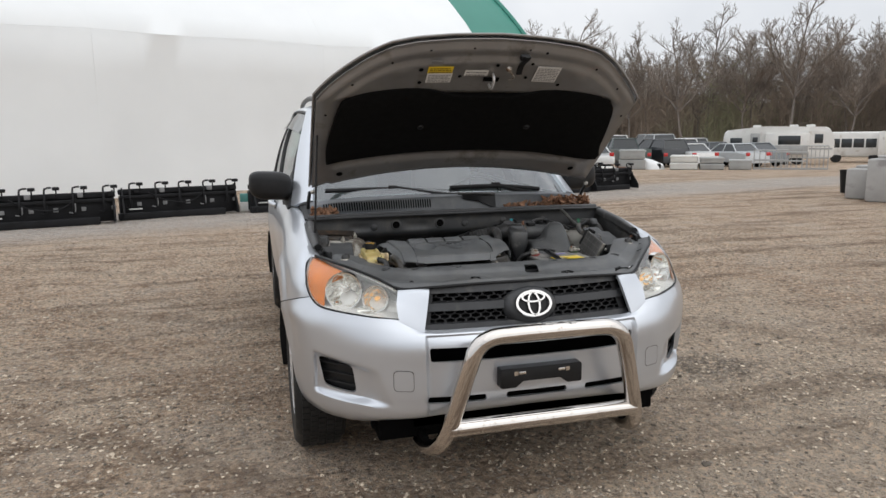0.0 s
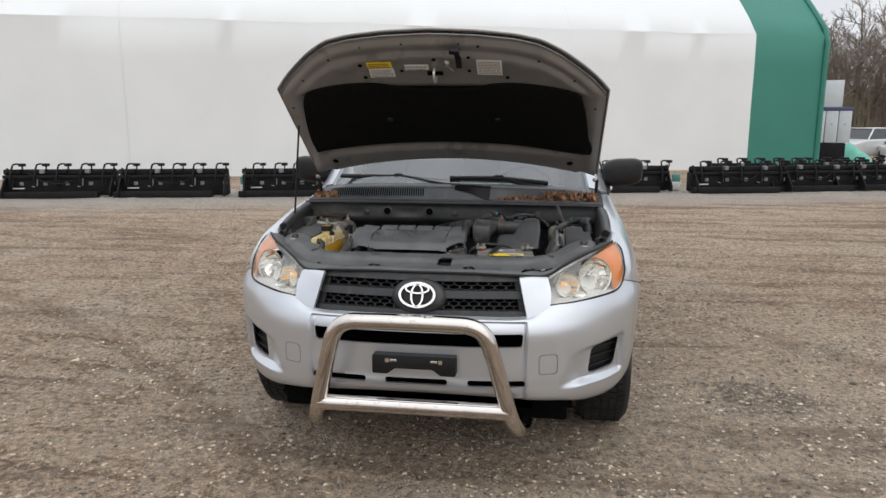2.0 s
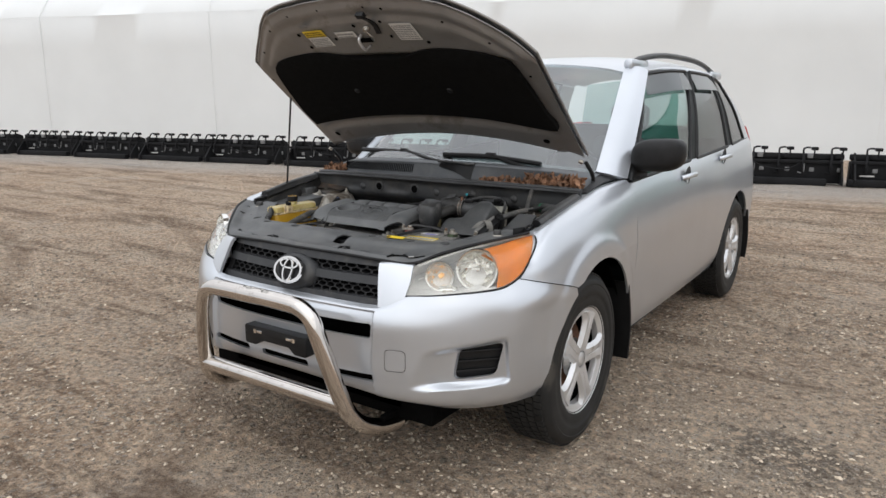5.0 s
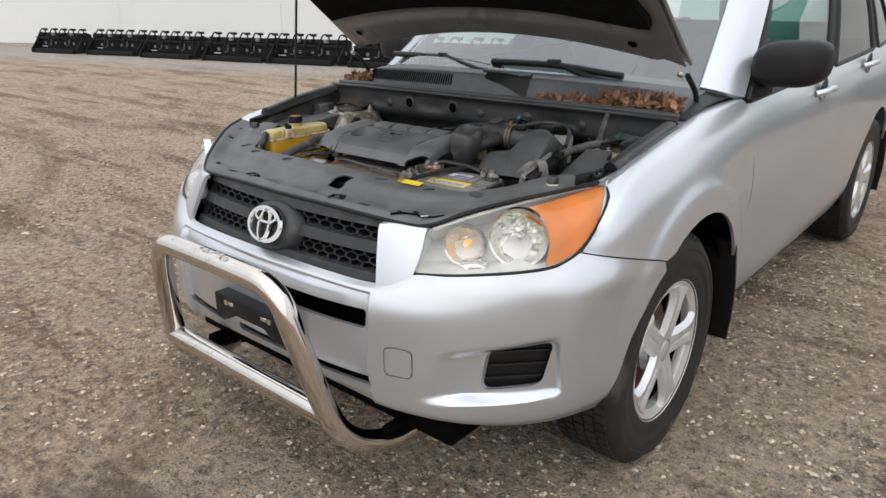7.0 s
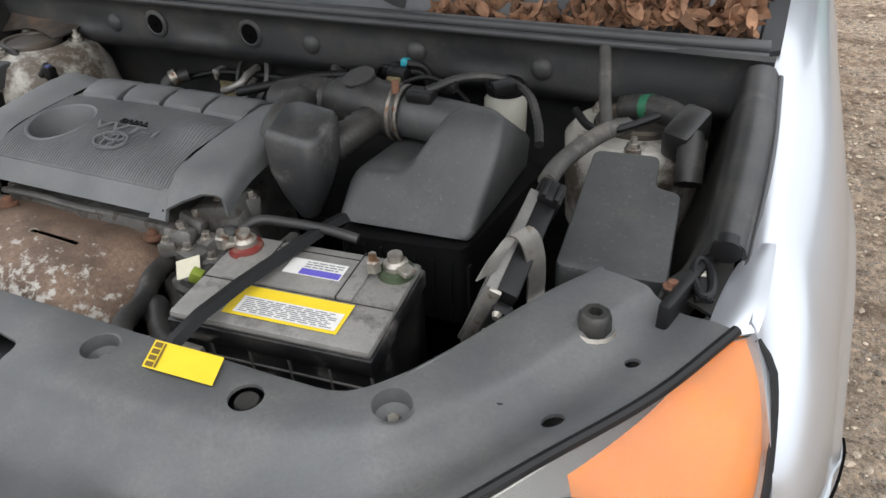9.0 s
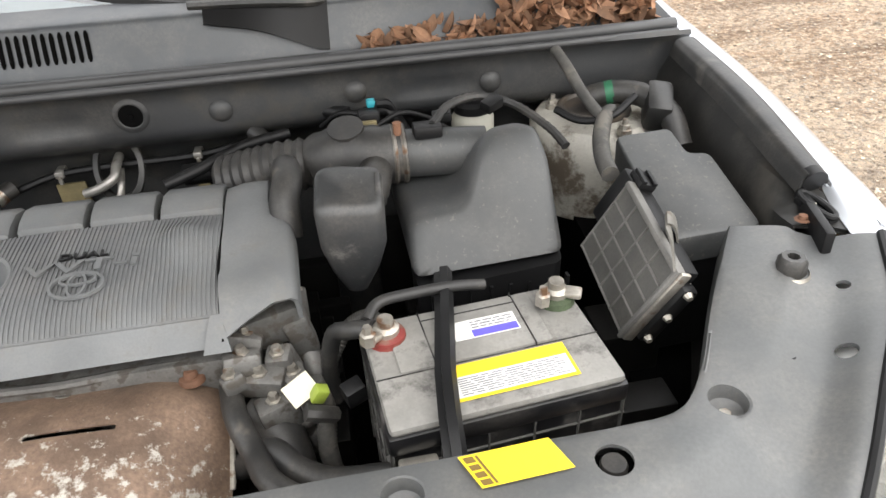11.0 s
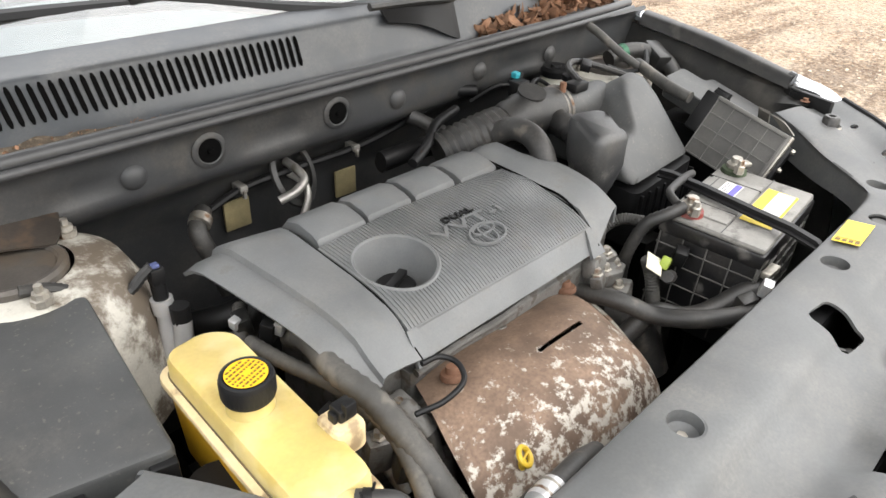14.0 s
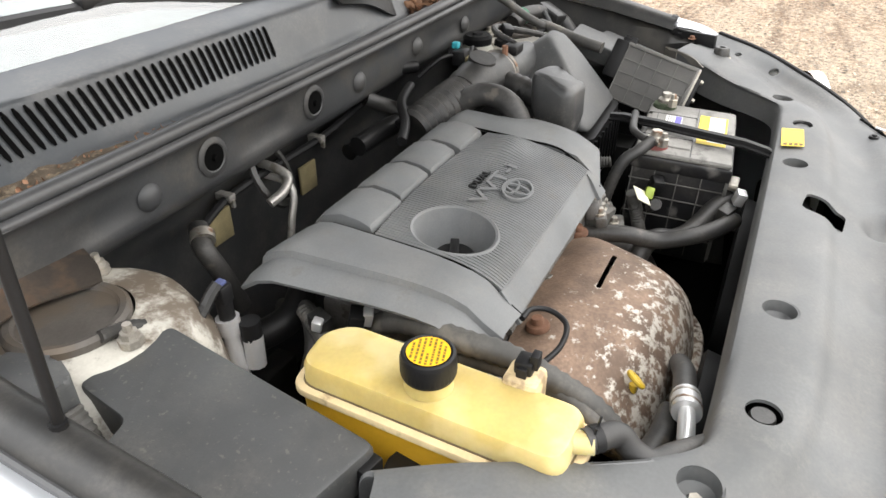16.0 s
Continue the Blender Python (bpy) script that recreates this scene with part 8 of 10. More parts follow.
# wiring and pipes round the right tower
bm = bmesh.new()
tube(bm, [(0.550, 0.945, 1.035), (0.560, 0.91, 1.015), (0.573, 0.865, 0.985), (0.588, 0.822, 0.962)], 0.0085, 10, 44, ripple=0.08)
part("conduit", bm, LOOM, car)
bm = bmesh.new()
tube(bm, [(0.590, 0.905, 0.962), (0.630, 0.895, 0.972), (0.672, 0.870, 0.972), (0.698, 0.825, 0.955), (0.705, 0.79, 0.915)], 0.0185, 12, 40, ripple=0.03)
pp = part("wrapped_loom", bm, HOSE, car)
bm = bmesh.new()
tube(bm, [(0.622, 0.898, 0.970), (0.634, 0.894, 0.973)], 0.0196, 12)
part("green_tape", bm, GREENPL, pp)
bm = bmesh.new()
tube(bm, [(0.53, 0.87, 0.965), (0.56, 0.84, 0.955), (0.60, 0.82, 0.965), (0.65, 0.85, 0.98)], 0.006, 8)
part("cable", bm, BLACK, car)
bm = bmesh.new()
box(bm, -0.022, 0.020, -0.036, 0.034, -0.03, 0.022, 0.010, Matrix.Translation((0.690, 0.848, 0.964)) @ Euler((0.35, 0.1, -0.35)).to_matrix().to_4x4())
part("loom_bracket", bm, GRIME, car)

# fan shroud behind the radiator
bm = bmesh.new()
box(bm, -0.50, 0.48, 0.235, 0.298, 0.30, 0.872, 0.006)
fan = part("fan_shroud", bm, BLACK, car, "black plastic fan shroud")
for x in (-0.25, 0.24):
    bm = bmesh.new()
    lathe(bm, [(0.20, 0.0), (0.205, 0.025), (0.195, 0.030), (0.185, 0.0)], Matrix.Translation((x, 0.299, 0.58)) @ Matrix.Rotation(radians(-90), 4, "X"), 36)
    part("fan_ring", bm, BLACK, fan)
# hoses and loom between engine, battery and radiator
for nm, pts, r, mt, rip in (
        ("radiator_hose", [(0.03, 0.47, 0.74), (0.07, 0.45, 0.78), (0.10, 0.42, 0.775), (0.13, 0.40, 0.775), (0.16, 0.385, 0.785), (0.19, 0.37, 0.80), (0.22, 0.35, 0.81)], 0.016, HOSE, 0),
        ("radiator_hose", [(0.04, 0.53, 0.76), (0.07, 0.51, 0.75), (0.085, 0.47, 0.72), (0.09, 0.44, 0.66)], 0.030, HOSE, 0),
        ("wire_loom", [(0.125, 0.50, 0.83), (0.135, 0.49, 0.79), (0.13, 0.475, 0.74), (0.14, 0.46, 0.66)], 0.011, LOOM, 0.10),
        ("wire_loom", [(-0.400, 0.70, 0.845), (-0.410, 0.645, 0.880), (-0.430, 0.565, 0.896), (-0.424, 0.511, 0.890), (-0.426, 0.45, 0.874), (-0.428, 0.409, 0.855), (-0.415, 0.37, 0.80)], 0.0130, LOOM, 0.14),
        ("wire_loom", [(-0.455, 0.70, 0.868), (-0.448, 0.64, 0.872), (-0.425, 0.56, 0.868), (-0.424, 0.49, 0.868), (-0.437, 0.44, 0.868), (-0.455, 0.39, 0.855), (-0.46, 0.35, 0.83)], 0.0085, LOOM, 0.12),
        ("wire_loom", [(-0.385, 0.60, 0.85), (-0.392, 0.52, 0.852), (-0.408, 0.44, 0.85), (-0.42, 0.38, 0.83)], 0.007, LOOM, 0.12),
        ("radiator_hose", [(0.02, 0.56, 0.79), (0.034, 0.49, 0.80), (0.055, 0.44, 0.79), (0.075, 0.39, 0.80), (0.11, 0.355, 0.805), (0.16, 0.335, 0.80)], 0.014, HOSE, 0),
        ("bypass_hose", [(-0.365, 0.86, 0.80), (-0.39, 0.80, 0.83), (-0.43, 0.76, 0.82), (-0.47, 0.75, 0.78)], 0.013, HOSE, 0),
        ("wire_loom", [(-0.42, 0.78, 0.86), (-0.45, 0.73, 0.85), (-0.47, 0.70, 0.81), (-0.48, 0.69, 0.76)], 0.009, LOOM, 0.12),
        ("coolant_pipe", [(-0.05, 0.93, 0.90), (0.04, 0.92, 0.905), (0.12, 0.90, 0.90), (0.18, 0.88, 0.89)], 0.017, BLACK, 0),
        ("coolant_pipe", [(-0.02, 0.97, 0.87), (0.08, 0.96, 0.875), (0.18, 0.93, 0.87)], 0.015, BLACK, 0),
        ("wire_lead", [(0.17, 0.93, 0.955), (0.20, 0.90, 0.985), (0.235, 0.885, 0.985)], 0.004, BLACK, 0),
        ("wire_lead", [(0.25, 0.86, 0.975), (0.29, 0.875, 0.985), (0.33, 0.885, 0.97), (0.36, 0.88, 0.95)], 0.004, BLACK, 0),
        ("wire_loom", [(0.21, 0.56, 0.84), (0.20, 0.60, 0.83), (0.17, 0.62, 0.80), (0.14, 0.60, 0.76)], 0.009, LOOM, 0.12),
        ("wire_loom", [(-0.40, 0.46, 0.835), (-0.395, 0.425, 0.80), (-0.385, 0.39, 0.77), (-0.36, 0.36, 0.75)], 0.012, LOOM, 0.10),
        ("wire_lead", [(-0.385, 0.485, 0.858), (-0.35, 0.475, 0.862), (-0.315, 0.48, 0.866), (-0.30, 0.505, 0.868), (-0.31, 0.525, 0.87), (-0.335, 0.528, 0.872)], 0.0035, BLACK, 0),
        ("lower_hose", [(-0.46, 0.40, 0.80), (-0.43, 0.37, 0.79), (-0.38, 0.35, 0.80), (-0.34, 0.345, 0.81)], 0.014, HOSE, 0),
        ("return_hose", [(0.00, 0.88, 0.93), (0.05, 0.86, 0.945), (0.10, 0.845, 0.955), (0.16, 0.85, 0.965)], 0.0075, BLACK, 0),
        ("return_hose", [(-0.06, 0.84, 0.93), (-0.01, 0.86, 0.94), (0.05, 0.90, 0.95), (0.12, 0.92, 0.955)], 0.0085, BLACK, 0),
        ("brake_hose", [(0.06, 0.98, 0.94), (0.09, 0.95, 0.92), (0.11, 0.90, 0.90)], 0.014, HOSE, 0),
        ("cross_pipe", [(-0.60, 0.60, 0.80), (-0.50, 0.58, 0.80), (-0.44, 0.60, 0.79)], 0.018, ALLOY, 0),
        ("cross_pipe", [(-0.46, 0.86, 0.80), (-0.40, 0.82, 0.82), (-0.33, 0.84, 0.84)], 0.020, BLACK, 0)):
    bm = bmesh.new()
    tube(bm, pts, r, 12, 60 if rip else 0, ripple=rip)
    part(nm, bm, mt, car)
for x, y, z in ((0.215, 0.36, 0.80), (0.225, 0.35, 0.835)):
    bm = bmesh.new()
    box(bm, x - 0.02, x + 0.02, y - 0.008, y + 0.008, z - 0.006, z + 0.006, 0.003, Matrix.Translation((0, 0, 0)))
    part("cable_bracket", bm, BOLT, car)
# random blocks whose near-black colour fills in the shade below the engine
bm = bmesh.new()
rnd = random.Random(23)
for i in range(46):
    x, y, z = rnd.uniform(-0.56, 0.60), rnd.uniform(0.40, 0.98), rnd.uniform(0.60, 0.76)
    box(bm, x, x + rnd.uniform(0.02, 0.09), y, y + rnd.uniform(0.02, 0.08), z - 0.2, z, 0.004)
tagged(part("drivetrain", bm, UNDER, car, "gearbox and ancillary blocks low in the bay, shade in their colour"), kind="stuff")
bm = bmesh.new()
tube(bm, [(-0.59, 0.53, 0.84), (-0.585, 0.525, 0.865)], 0.040, 20)
part("washer_cap", bm, BLACK, car)
for s in (1, -1):
    bm = bmesh.new()
    box(bm, -0.006, 0.006, -0.065, 0.045, -0.03, 0.020, 0.003, Matrix.Translation((s * 0.738, 0.530, 0.934)) @ Matrix.Rotation(radians(-16 * s), 4, "Z"))
    b = part("fender_bracket", bm, BLACK, car)
    bm = bmesh.new()
    corner = [[(0.790, 0.590, 0.957), (0.799, 0.590, 0.964), (0.809, 0.590, 0.966)], [(0.777, 0.560, 0.947), (0.790, 0.560, 0.956), (0.809, 0.560, 0.959)], [(0.768, 0.52, 0.940), (0.786, 0.52, 0.949), (0.808, 0.52, 0.952)],
              [(0.763, 0.486, 0.934), (0.782, 0.490, 0.942), (0.806, 0.494, 0.944)], [(0.760, 0.455, 0.930), (0.778, 0.464, 0.935), (0.803, 0.480, 0.937)]]
    shell(bm, loft([[(s * x, y, z) for x, y, z in r] for r in corner], 10, 16), 0.003, s < 0)
    part("fender_corner", bm, SILVER, car)
    bm = bmesh.new()
    ring = Matrix.Translation((s * 0.748, 0.533, 0.950)) @ Matrix.Rotation(radians(12 * s), 4, "Z") @ Matrix.Rotation(radians(8), 4, "X")
    tube(bm, [ring @ Vector((0.009 * math.cos(a), 0.027 * math.sin(a), 0)) for a in np.linspace(0, 2 * math.pi, 21)], 0.0042, 8, 30)
    box(bm, -0.009, 0.009, -0.028, 0.026, -0.012, -0.003, 0.002, ring)
    part("end_clip", bm, BLACK, b)
    bm = bmesh.new()
    box(bm, -0.004, 0.004, -0.005, 0.005, 0.0, 0.002, 0.0006, Matrix.Translation((s * 0.746, 0.541, 0.9475)) @ Matrix.Rotation(radians(10 * s), 4, "Z"))
    part("clip_window", bm, MILKY, b)
    if s > 0:
        bm = bmesh.new()
        lathe(bm, [(0, 0.005), (0.005, 0.005), (0.006, 0.0), (0.010, -0.001)], Matrix.Translation((s * 0.722, 0.52, 0.942)), 8)
        part("bracket_bolt", bm, RUST, b)

# plugs and brackets tucked round the engine
for nm, (x, y, z), (a, b, h), turn, mt in (
        ("connector", (-0.425, 0.700, 0.872), (0.012, 0.009, 0.016), 0.5, BLACK), ("connector_lock", (-0.418, 0.688, 0.878), (0.008, 0.006, 0.010), 0.5, ALLOY),
        ("connector", (-0.440, 0.740, 0.866), (0.010, 0.012, 0.014), -0.3, GRIME), ("connector_lock", (-0.452, 0.735, 0.874), (0.006, 0.006, 0.008), 0.2, ALLOY),
        ("connector", (0.170, 0.470, 0.830), (0.012, 0.010, 0.014), 0.4, BLACK), ("connector", (0.155, 0.350, 0.812), (0.014, 0.010, 0.012), -0.4, GRIME),
        ("connector", (0.175, 0.335, 0.835), (0.010, 0.008, 0.012), 0.3, ALLOY), ("connector", (-0.455, 0.545, 0.862), (0.010, 0.008, 0.010), 0.2, BLACK),
        ("connector", (0.425, 0.855, 0.992), (0.016, 0.010, 0.008), 0.6, BLACK), ("connector", (0.345, 0.835, 0.990), (0.014, 0.009, 0.007), -0.2, BLACK)):
    bm = bmesh.new()
    box(bm, -a, a, -b, b, -h, h, 0.002, Matrix.Translation((x, y, z)) @ Euler((0.2, -0.15, turn)).to_matrix().to_4x4())
    part(nm, bm, mt, car)
# rusty bracket behind the left strut tower
bm = bmesh.new()
shell(bm, loft([[(-0.742, 0.985, 1.015), (-0.66, 0.985, 0.995), (-0.55, 0.968, 0.968)], [(-0.74, 0.950, 0.975), (-0.66, 0.950, 0.970), (-0.56, 0.935, 0.960)], [(-0.735, 0.918, 0.955), (-0.66, 0.934, 0.962), (-0.575, 0.912, 0.955)]], 14, 8), 0.003)
part("tower_bracket", bm, BROWNSHEET, car, "rusty brown bracket behind the strut tower")

# ---- yard ----
def fall(x, y):
    """The yard drops gently towards the far corner."""
    d = 0.55 * x + 0.835 * y
    t = min(1.0, max(0.0, (d - 14.0) / 40.0))
    return -0.92 * t * t * (3 - 2 * t)


def relief(x, y):
    if abs(x) > 14 or abs(y) > 16:
        return 0.0
    v = Vector((x, y, 0))
    h = 0.014 * noise.noise(v * 1.1) + 0.011 * noise.noise(v * 3.6) + 0.008 * noise.noise(v * 9.0) + 0.006 * noise.noise(v * 21.0)
    wob = noise.noise(v * 0.45)
    rut = math.sin((x * 0.32 + y * 1.0 + 0.7 * math.sin(x * 0.45) + 1.1 * wob) * 2.6)
    h += 0.022 * max(0.0, rut) ** 3 * max(0.0, noise.noise(v * 0.5 + Vector((3, 1, 0))) + 0.25)
    far_off = math.hypot(x + 9.0, y + 7.5)
    for r in (9.6, 11.2, 13.1, 14.7):
        e = (far_off - r - 0.25 * wob) / 0.10
        if abs(e) < 3:
            h += (-0.018 * math.exp(-e * e) + 0.013 * math.exp(-(abs(e) - 1.6) ** 2 * 4)) * (0.6 + wob)
    near = min(1.0, max(0.0, (abs(abs(x) - TRACK) - 0.18) / 0.3)) if (-0.2 < y < 4.2) else 1.0
    return (h - 0.006) * near


xs = np.concatenate(([-900, -300, -120, -60, -36, -26, -20], np.arange(-15, -8, 0.5), np.arange(-8, -4.6, 0.12), np.arange(-4.6, 4.6, 0.04), np.arange(4.6, 8, 0.12), np.arange(8, 22, 0.6), [24, 28, 32, 37, 42, 50, 65, 90, 140, 300, 900]))
ys = np.concatenate(([-900, -300, -100, -40, -20], np.arange(-12, -4, 0.5), np.arange(-4, -2.4, 0.12), np.arange(-2.4, 6, 0.04), np.arange(6, 10, 0.10), np.arange(10, 34, 0.8), [36, 40, 46, 55, 70, 100, 150, 300, 900]))
verts = [(x, y, fall(x, y) + relief(x, y)) for y in ys for x in xs]
w = len(xs)
faces = [(j * w + i, j * w + i + 1, (j + 1) * w + i + 1, (j + 1) * w + i) for j in range(len(ys) - 1) for i in range(w - 1)]


def gravel_material():
    m = bpy.data.materials.new("gravel_ground")
    m.use_nodes = True
    n, l = m.node_tree.nodes, m.node_tree.links
    b = n["Principled BSDF"]
    b.inputs["Roughness"].default_value, b.inputs["Specular IOR Level"].default_value = 0.9, 0.25
    co = n.new("ShaderNodeTexCoord").outputs["Object"]

    def tex(kind, scale, **k):
        t = n.new(kind)
        t.inputs["Scale"].default_value = scale
        for a, v in k.items():
            t.inputs[a].default_value = v
        l.new(co, t.inputs["Vector"])
        return t

    def rng(v, a, c, lo=0.0, hi=1.0):
        r = n.new("ShaderNodeMapRange")
        for s, q in zip(("From Min", "From Max", "To Min", "To Max"), (a, c, lo, hi)):
            r.inputs[s].default_value = q
        l.new(v, r.inputs["Value"])
        return r.outputs["Result"]

    def mixc(f, a, c, kind="MIX"):
        x = n.new("ShaderNodeMix")
        x.data_type, x.blend_type = "RGBA", kind
        if isinstance(f, float):
            x.inputs["Factor"].default_value = f
        else:
            l.new(f, x.inputs["Factor"])
        for v, s in ((a, x.inputs["A"]), (c, x.inputs["B"])):
            if isinstance(v, tuple):
                s.default_value = (*v, 1)
            else:
                l.new(v, s)
        return x.outputs["Result"]

    def math_(op, a, c):
        x = n.new("ShaderNodeMath")
        x.operation = op
        for v, s in ((a, x.inputs[0]), (c, x.inputs[1])):
            if isinstance(v, float):
                s.default_value = v
            else:
                l.new(v, s)
        return x.outputs[0]

    big = tex("ShaderNodeTexNoise", 0.35, Detail=5.0, Roughness=0.6).outputs["Fac"]
    mid = tex("ShaderNodeTexNoise", 2.2, Detail=6.0, Roughness=0.65).outputs["Fac"]
    fine = tex("ShaderNodeTexNoise", 60.0, Detail=4.0, Roughness=0.7).outputs["Fac"]
    st1 = tex("ShaderNodeTexVoronoi", 38.0)
    st2 = tex("ShaderNodeTexVoronoi", 95.0)
    clod = tex("ShaderNodeTexNoise", 11.0, Detail=6.0, Roughness=0.7).outputs["Fac"]
    col = mixc(rng(big, 0.35, 0.65), (0.50, 0.325, 0.205), (0.56, 0.41, 0.29))
    col = mixc(rng(mid, 0.46, 0.66), col, (0.70, 0.555, 0.42))
    col = mixc(rng(mid, 0.46, 0.32, 0.0, 0.8), col, (0.24, 0.160, 0.108))
    col = mixc(rng(clod, 0.48, 0.38, 0.0, 0.75), col, (0.17, 0.112, 0.074))
    col = mixc(rng(clod, 0.53, 0.64, 0.0, 0.75), col, (0.66, 0.52, 0.39))
    mp = n.new("ShaderNodeMapping")
    mp.inputs["Rotation"].default_value = (0, 0, -0.22)
    mp.inputs["Scale"].default_value = (0.35, 2.4, 1)
    l.new(co, mp.inputs["Vector"])
    streak = n.new("ShaderNodeTexNoise")
    streak.inputs["Scale"].default_value, streak.inputs["Detail"].default_value, streak.inputs["Roughness"].default_value = 1.1, 7.0, 0.65
    l.new(mp.outputs[0], streak.inputs["Vector"])
    col = mixc(rng(streak.outputs["Fac"], 0.48, 0.37, 0.0, 0.85), col, (0.20, 0.128, 0.082))
    col = mixc(rng(streak.outputs["Fac"], 0.53, 0.66, 0.0, 0.75), col, (0.66, 0.53, 0.40))
    # pale gravel strip along the machines
    sep = n.new("ShaderNodeSeparateXYZ")
    l.new(co, sep.inputs[0])
    d = math_("SUBTRACT", sep.outputs["Y"], math_("MULTIPLY", sep.outputs["X"], 0.225))
    pale = tex("ShaderNodeTexNoise", 0.8, Detail=7.0, Roughness=0.7).outputs["Fac"]
    col = mixc(rng(pale, 0.53, 0.66, 0.0, 0.75), col, (0.668, 0.565, 0.464))
    col = mixc(rng(pale, 0.46, 0.34, 0.0, 0.6), col, (0.30, 0.195, 0.128))
    # pale patch painted in to brighten the ground beside the car
    far = n.new("ShaderNodeVectorMath")
    far.operation = "DISTANCE"
    l.new(co, far.inputs[0])
    far.inputs[1].default_value = (1.9, 0.3, 0)
    lit_patch = rng(math_("ADD", far.outputs["Value"], math_("MULTIPLY", mid, 2.2)), 4.0, 1.6)
    col = mixc(math_("MULTIPLY", lit_patch, 0.60), col, (0.66, 0.555, 0.435))
    # oily stain beside the front wheel
    dist = n.new("ShaderNodeVectorMath")
    dist.operation = "DISTANCE"
    l.new(co, dist.inputs[0])
    dist.inputs[1].default_value = (1.62, 1.15, 0)
    blot = rng(math_("ADD", dist.outputs["Value"], math_("MULTIPLY", mid, 0.9)), 0.80, 0.62)
    col = mixc(math_("MULTIPLY", blot, 0.62), col, (0.060, 0.054, 0.050))
    sc = n.new("ShaderNodeSeparateColor")
    l.new(st1.outputs["Color"], sc.inputs[0])
    stone = math_("MULTIPLY", rng(sc.outputs[0], 0.66, 0.70), rng(st1.outputs["Distance"], 0.46, 0.36))
    col = mixc(math_("MULTIPLY", stone, 0.75), col, mixc(sc.outputs[1], (0.242, 0.201, 0.170), (0.724, 0.644, 0.563)))
    sc2 = n.new("ShaderNodeSeparateColor")
    l.new(st2.outputs["Color"], sc2.inputs[0])
    grit = math_("MULTIPLY", rng(sc2.outputs[0], 0.60, 0.66), rng(st2.outputs["Distance"], 0.5, 0.38))
    col = mixc(math_("MULTIPLY", grit, 0.75), col, mixc(sc2.outputs[1], (0.110, 0.088, 0.072), (0.776, 0.701, 0.599)))
    col = mixc(rng(fine, 0.34, 0.52, 0.28, 0.0), col, (0.125, 0.085, 0.058))
    st3 = tex("ShaderNodeTexVoronoi", 210.0)
    sc3 = n.new("ShaderNodeSeparateColor")
    l.new(st3.outputs["Color"], sc3.inputs[0])
    sand = math_("MULTIPLY", rng(sc3.outputs[0], 0.62, 0.66), rng(st3.outputs["Distance"], 0.5, 0.36))
    col = mixc(math_("MULTIPLY", sand, 0.7), col, mixc(rng(sc3.outputs[1], 0.45, 0.55), (0.115, 0.082, 0.060), (0.80, 0.70, 0.58)))
    lump = tex("ShaderNodeTexNoise", 26.0, Detail=8.0, Roughness=0.75).outputs["Fac"]
    col = mixc(rng(lump, 0.46, 0.37, 0.0, 0.72), col, (0.135, 0.084, 0.052))
    col = mixc(rng(lump, 0.51, 0.60, 0.0, 0.85), col, (0.86, 0.66, 0.475))
    col = mixc(rng(streak.outputs["Fac"], 0.47, 0.39, 0.0, 0.42), col, (0.20, 0.132, 0.086))
    # tyre tracks sweeping round
    turn = n.new("ShaderNodeVectorMath")
    turn.operation = "DISTANCE"
    l.new(co, turn.inputs[0])
    turn.inputs[1].default_value = (-9.0, -7.5, 0)
    away = math_("ADD", turn.outputs["Value"], math_("MULTIPLY", mid, 0.35))
    for r in (9.78, 11.38, 13.28, 14.88):
        band = rng(math_("ABSOLUTE", math_("SUBTRACT", away, r), 0.0), 0.13, 0.05, 0.0, 0.36)
        col = mixc(math_("MULTIPLY", band, rng(big, 0.40, 0.54)), col, (0.165, 0.105, 0.068))
    strip = math_("MULTIPLY", rng(d, 8.9, 10.2), rng(d, 13.5, 12.2))
    col = mixc(math_("MULTIPLY", strip, rng(clod, 0.38, 0.54, 0.25, 0.85)), col, mixc(rng(sc3.outputs[1], 0.3, 0.7), (0.34, 0.315, 0.29), (0.72, 0.68, 0.63)))
    l.new(col, b.inputs["Base Color"])
    h = math_("ADD", math_("MULTIPLY", stone, 0.9), math_("ADD", math_("MULTIPLY", grit, 0.5), math_("ADD", fine, math_("ADD", math_("MULTIPLY", mid, 2.0), math_("ADD", math_("MULTIPLY", lump, 3.0), math_("MULTIPLY", clod, 4.0))))))
    u = n.new("ShaderNodeBump")
    u.inputs["Strength"].default_value, u.inputs["Distance"].default_value = 1.0, 0.022
    l.new(h, u.inputs["Height"])
    l.new(u.outputs["Normal"], b.inputs["Normal"])
    return m


ground = obj("ground", verts, faces, gravel_material())
tagged(ground, "brown packed gravel yard with tyre tracks", "ground", kind="structure")

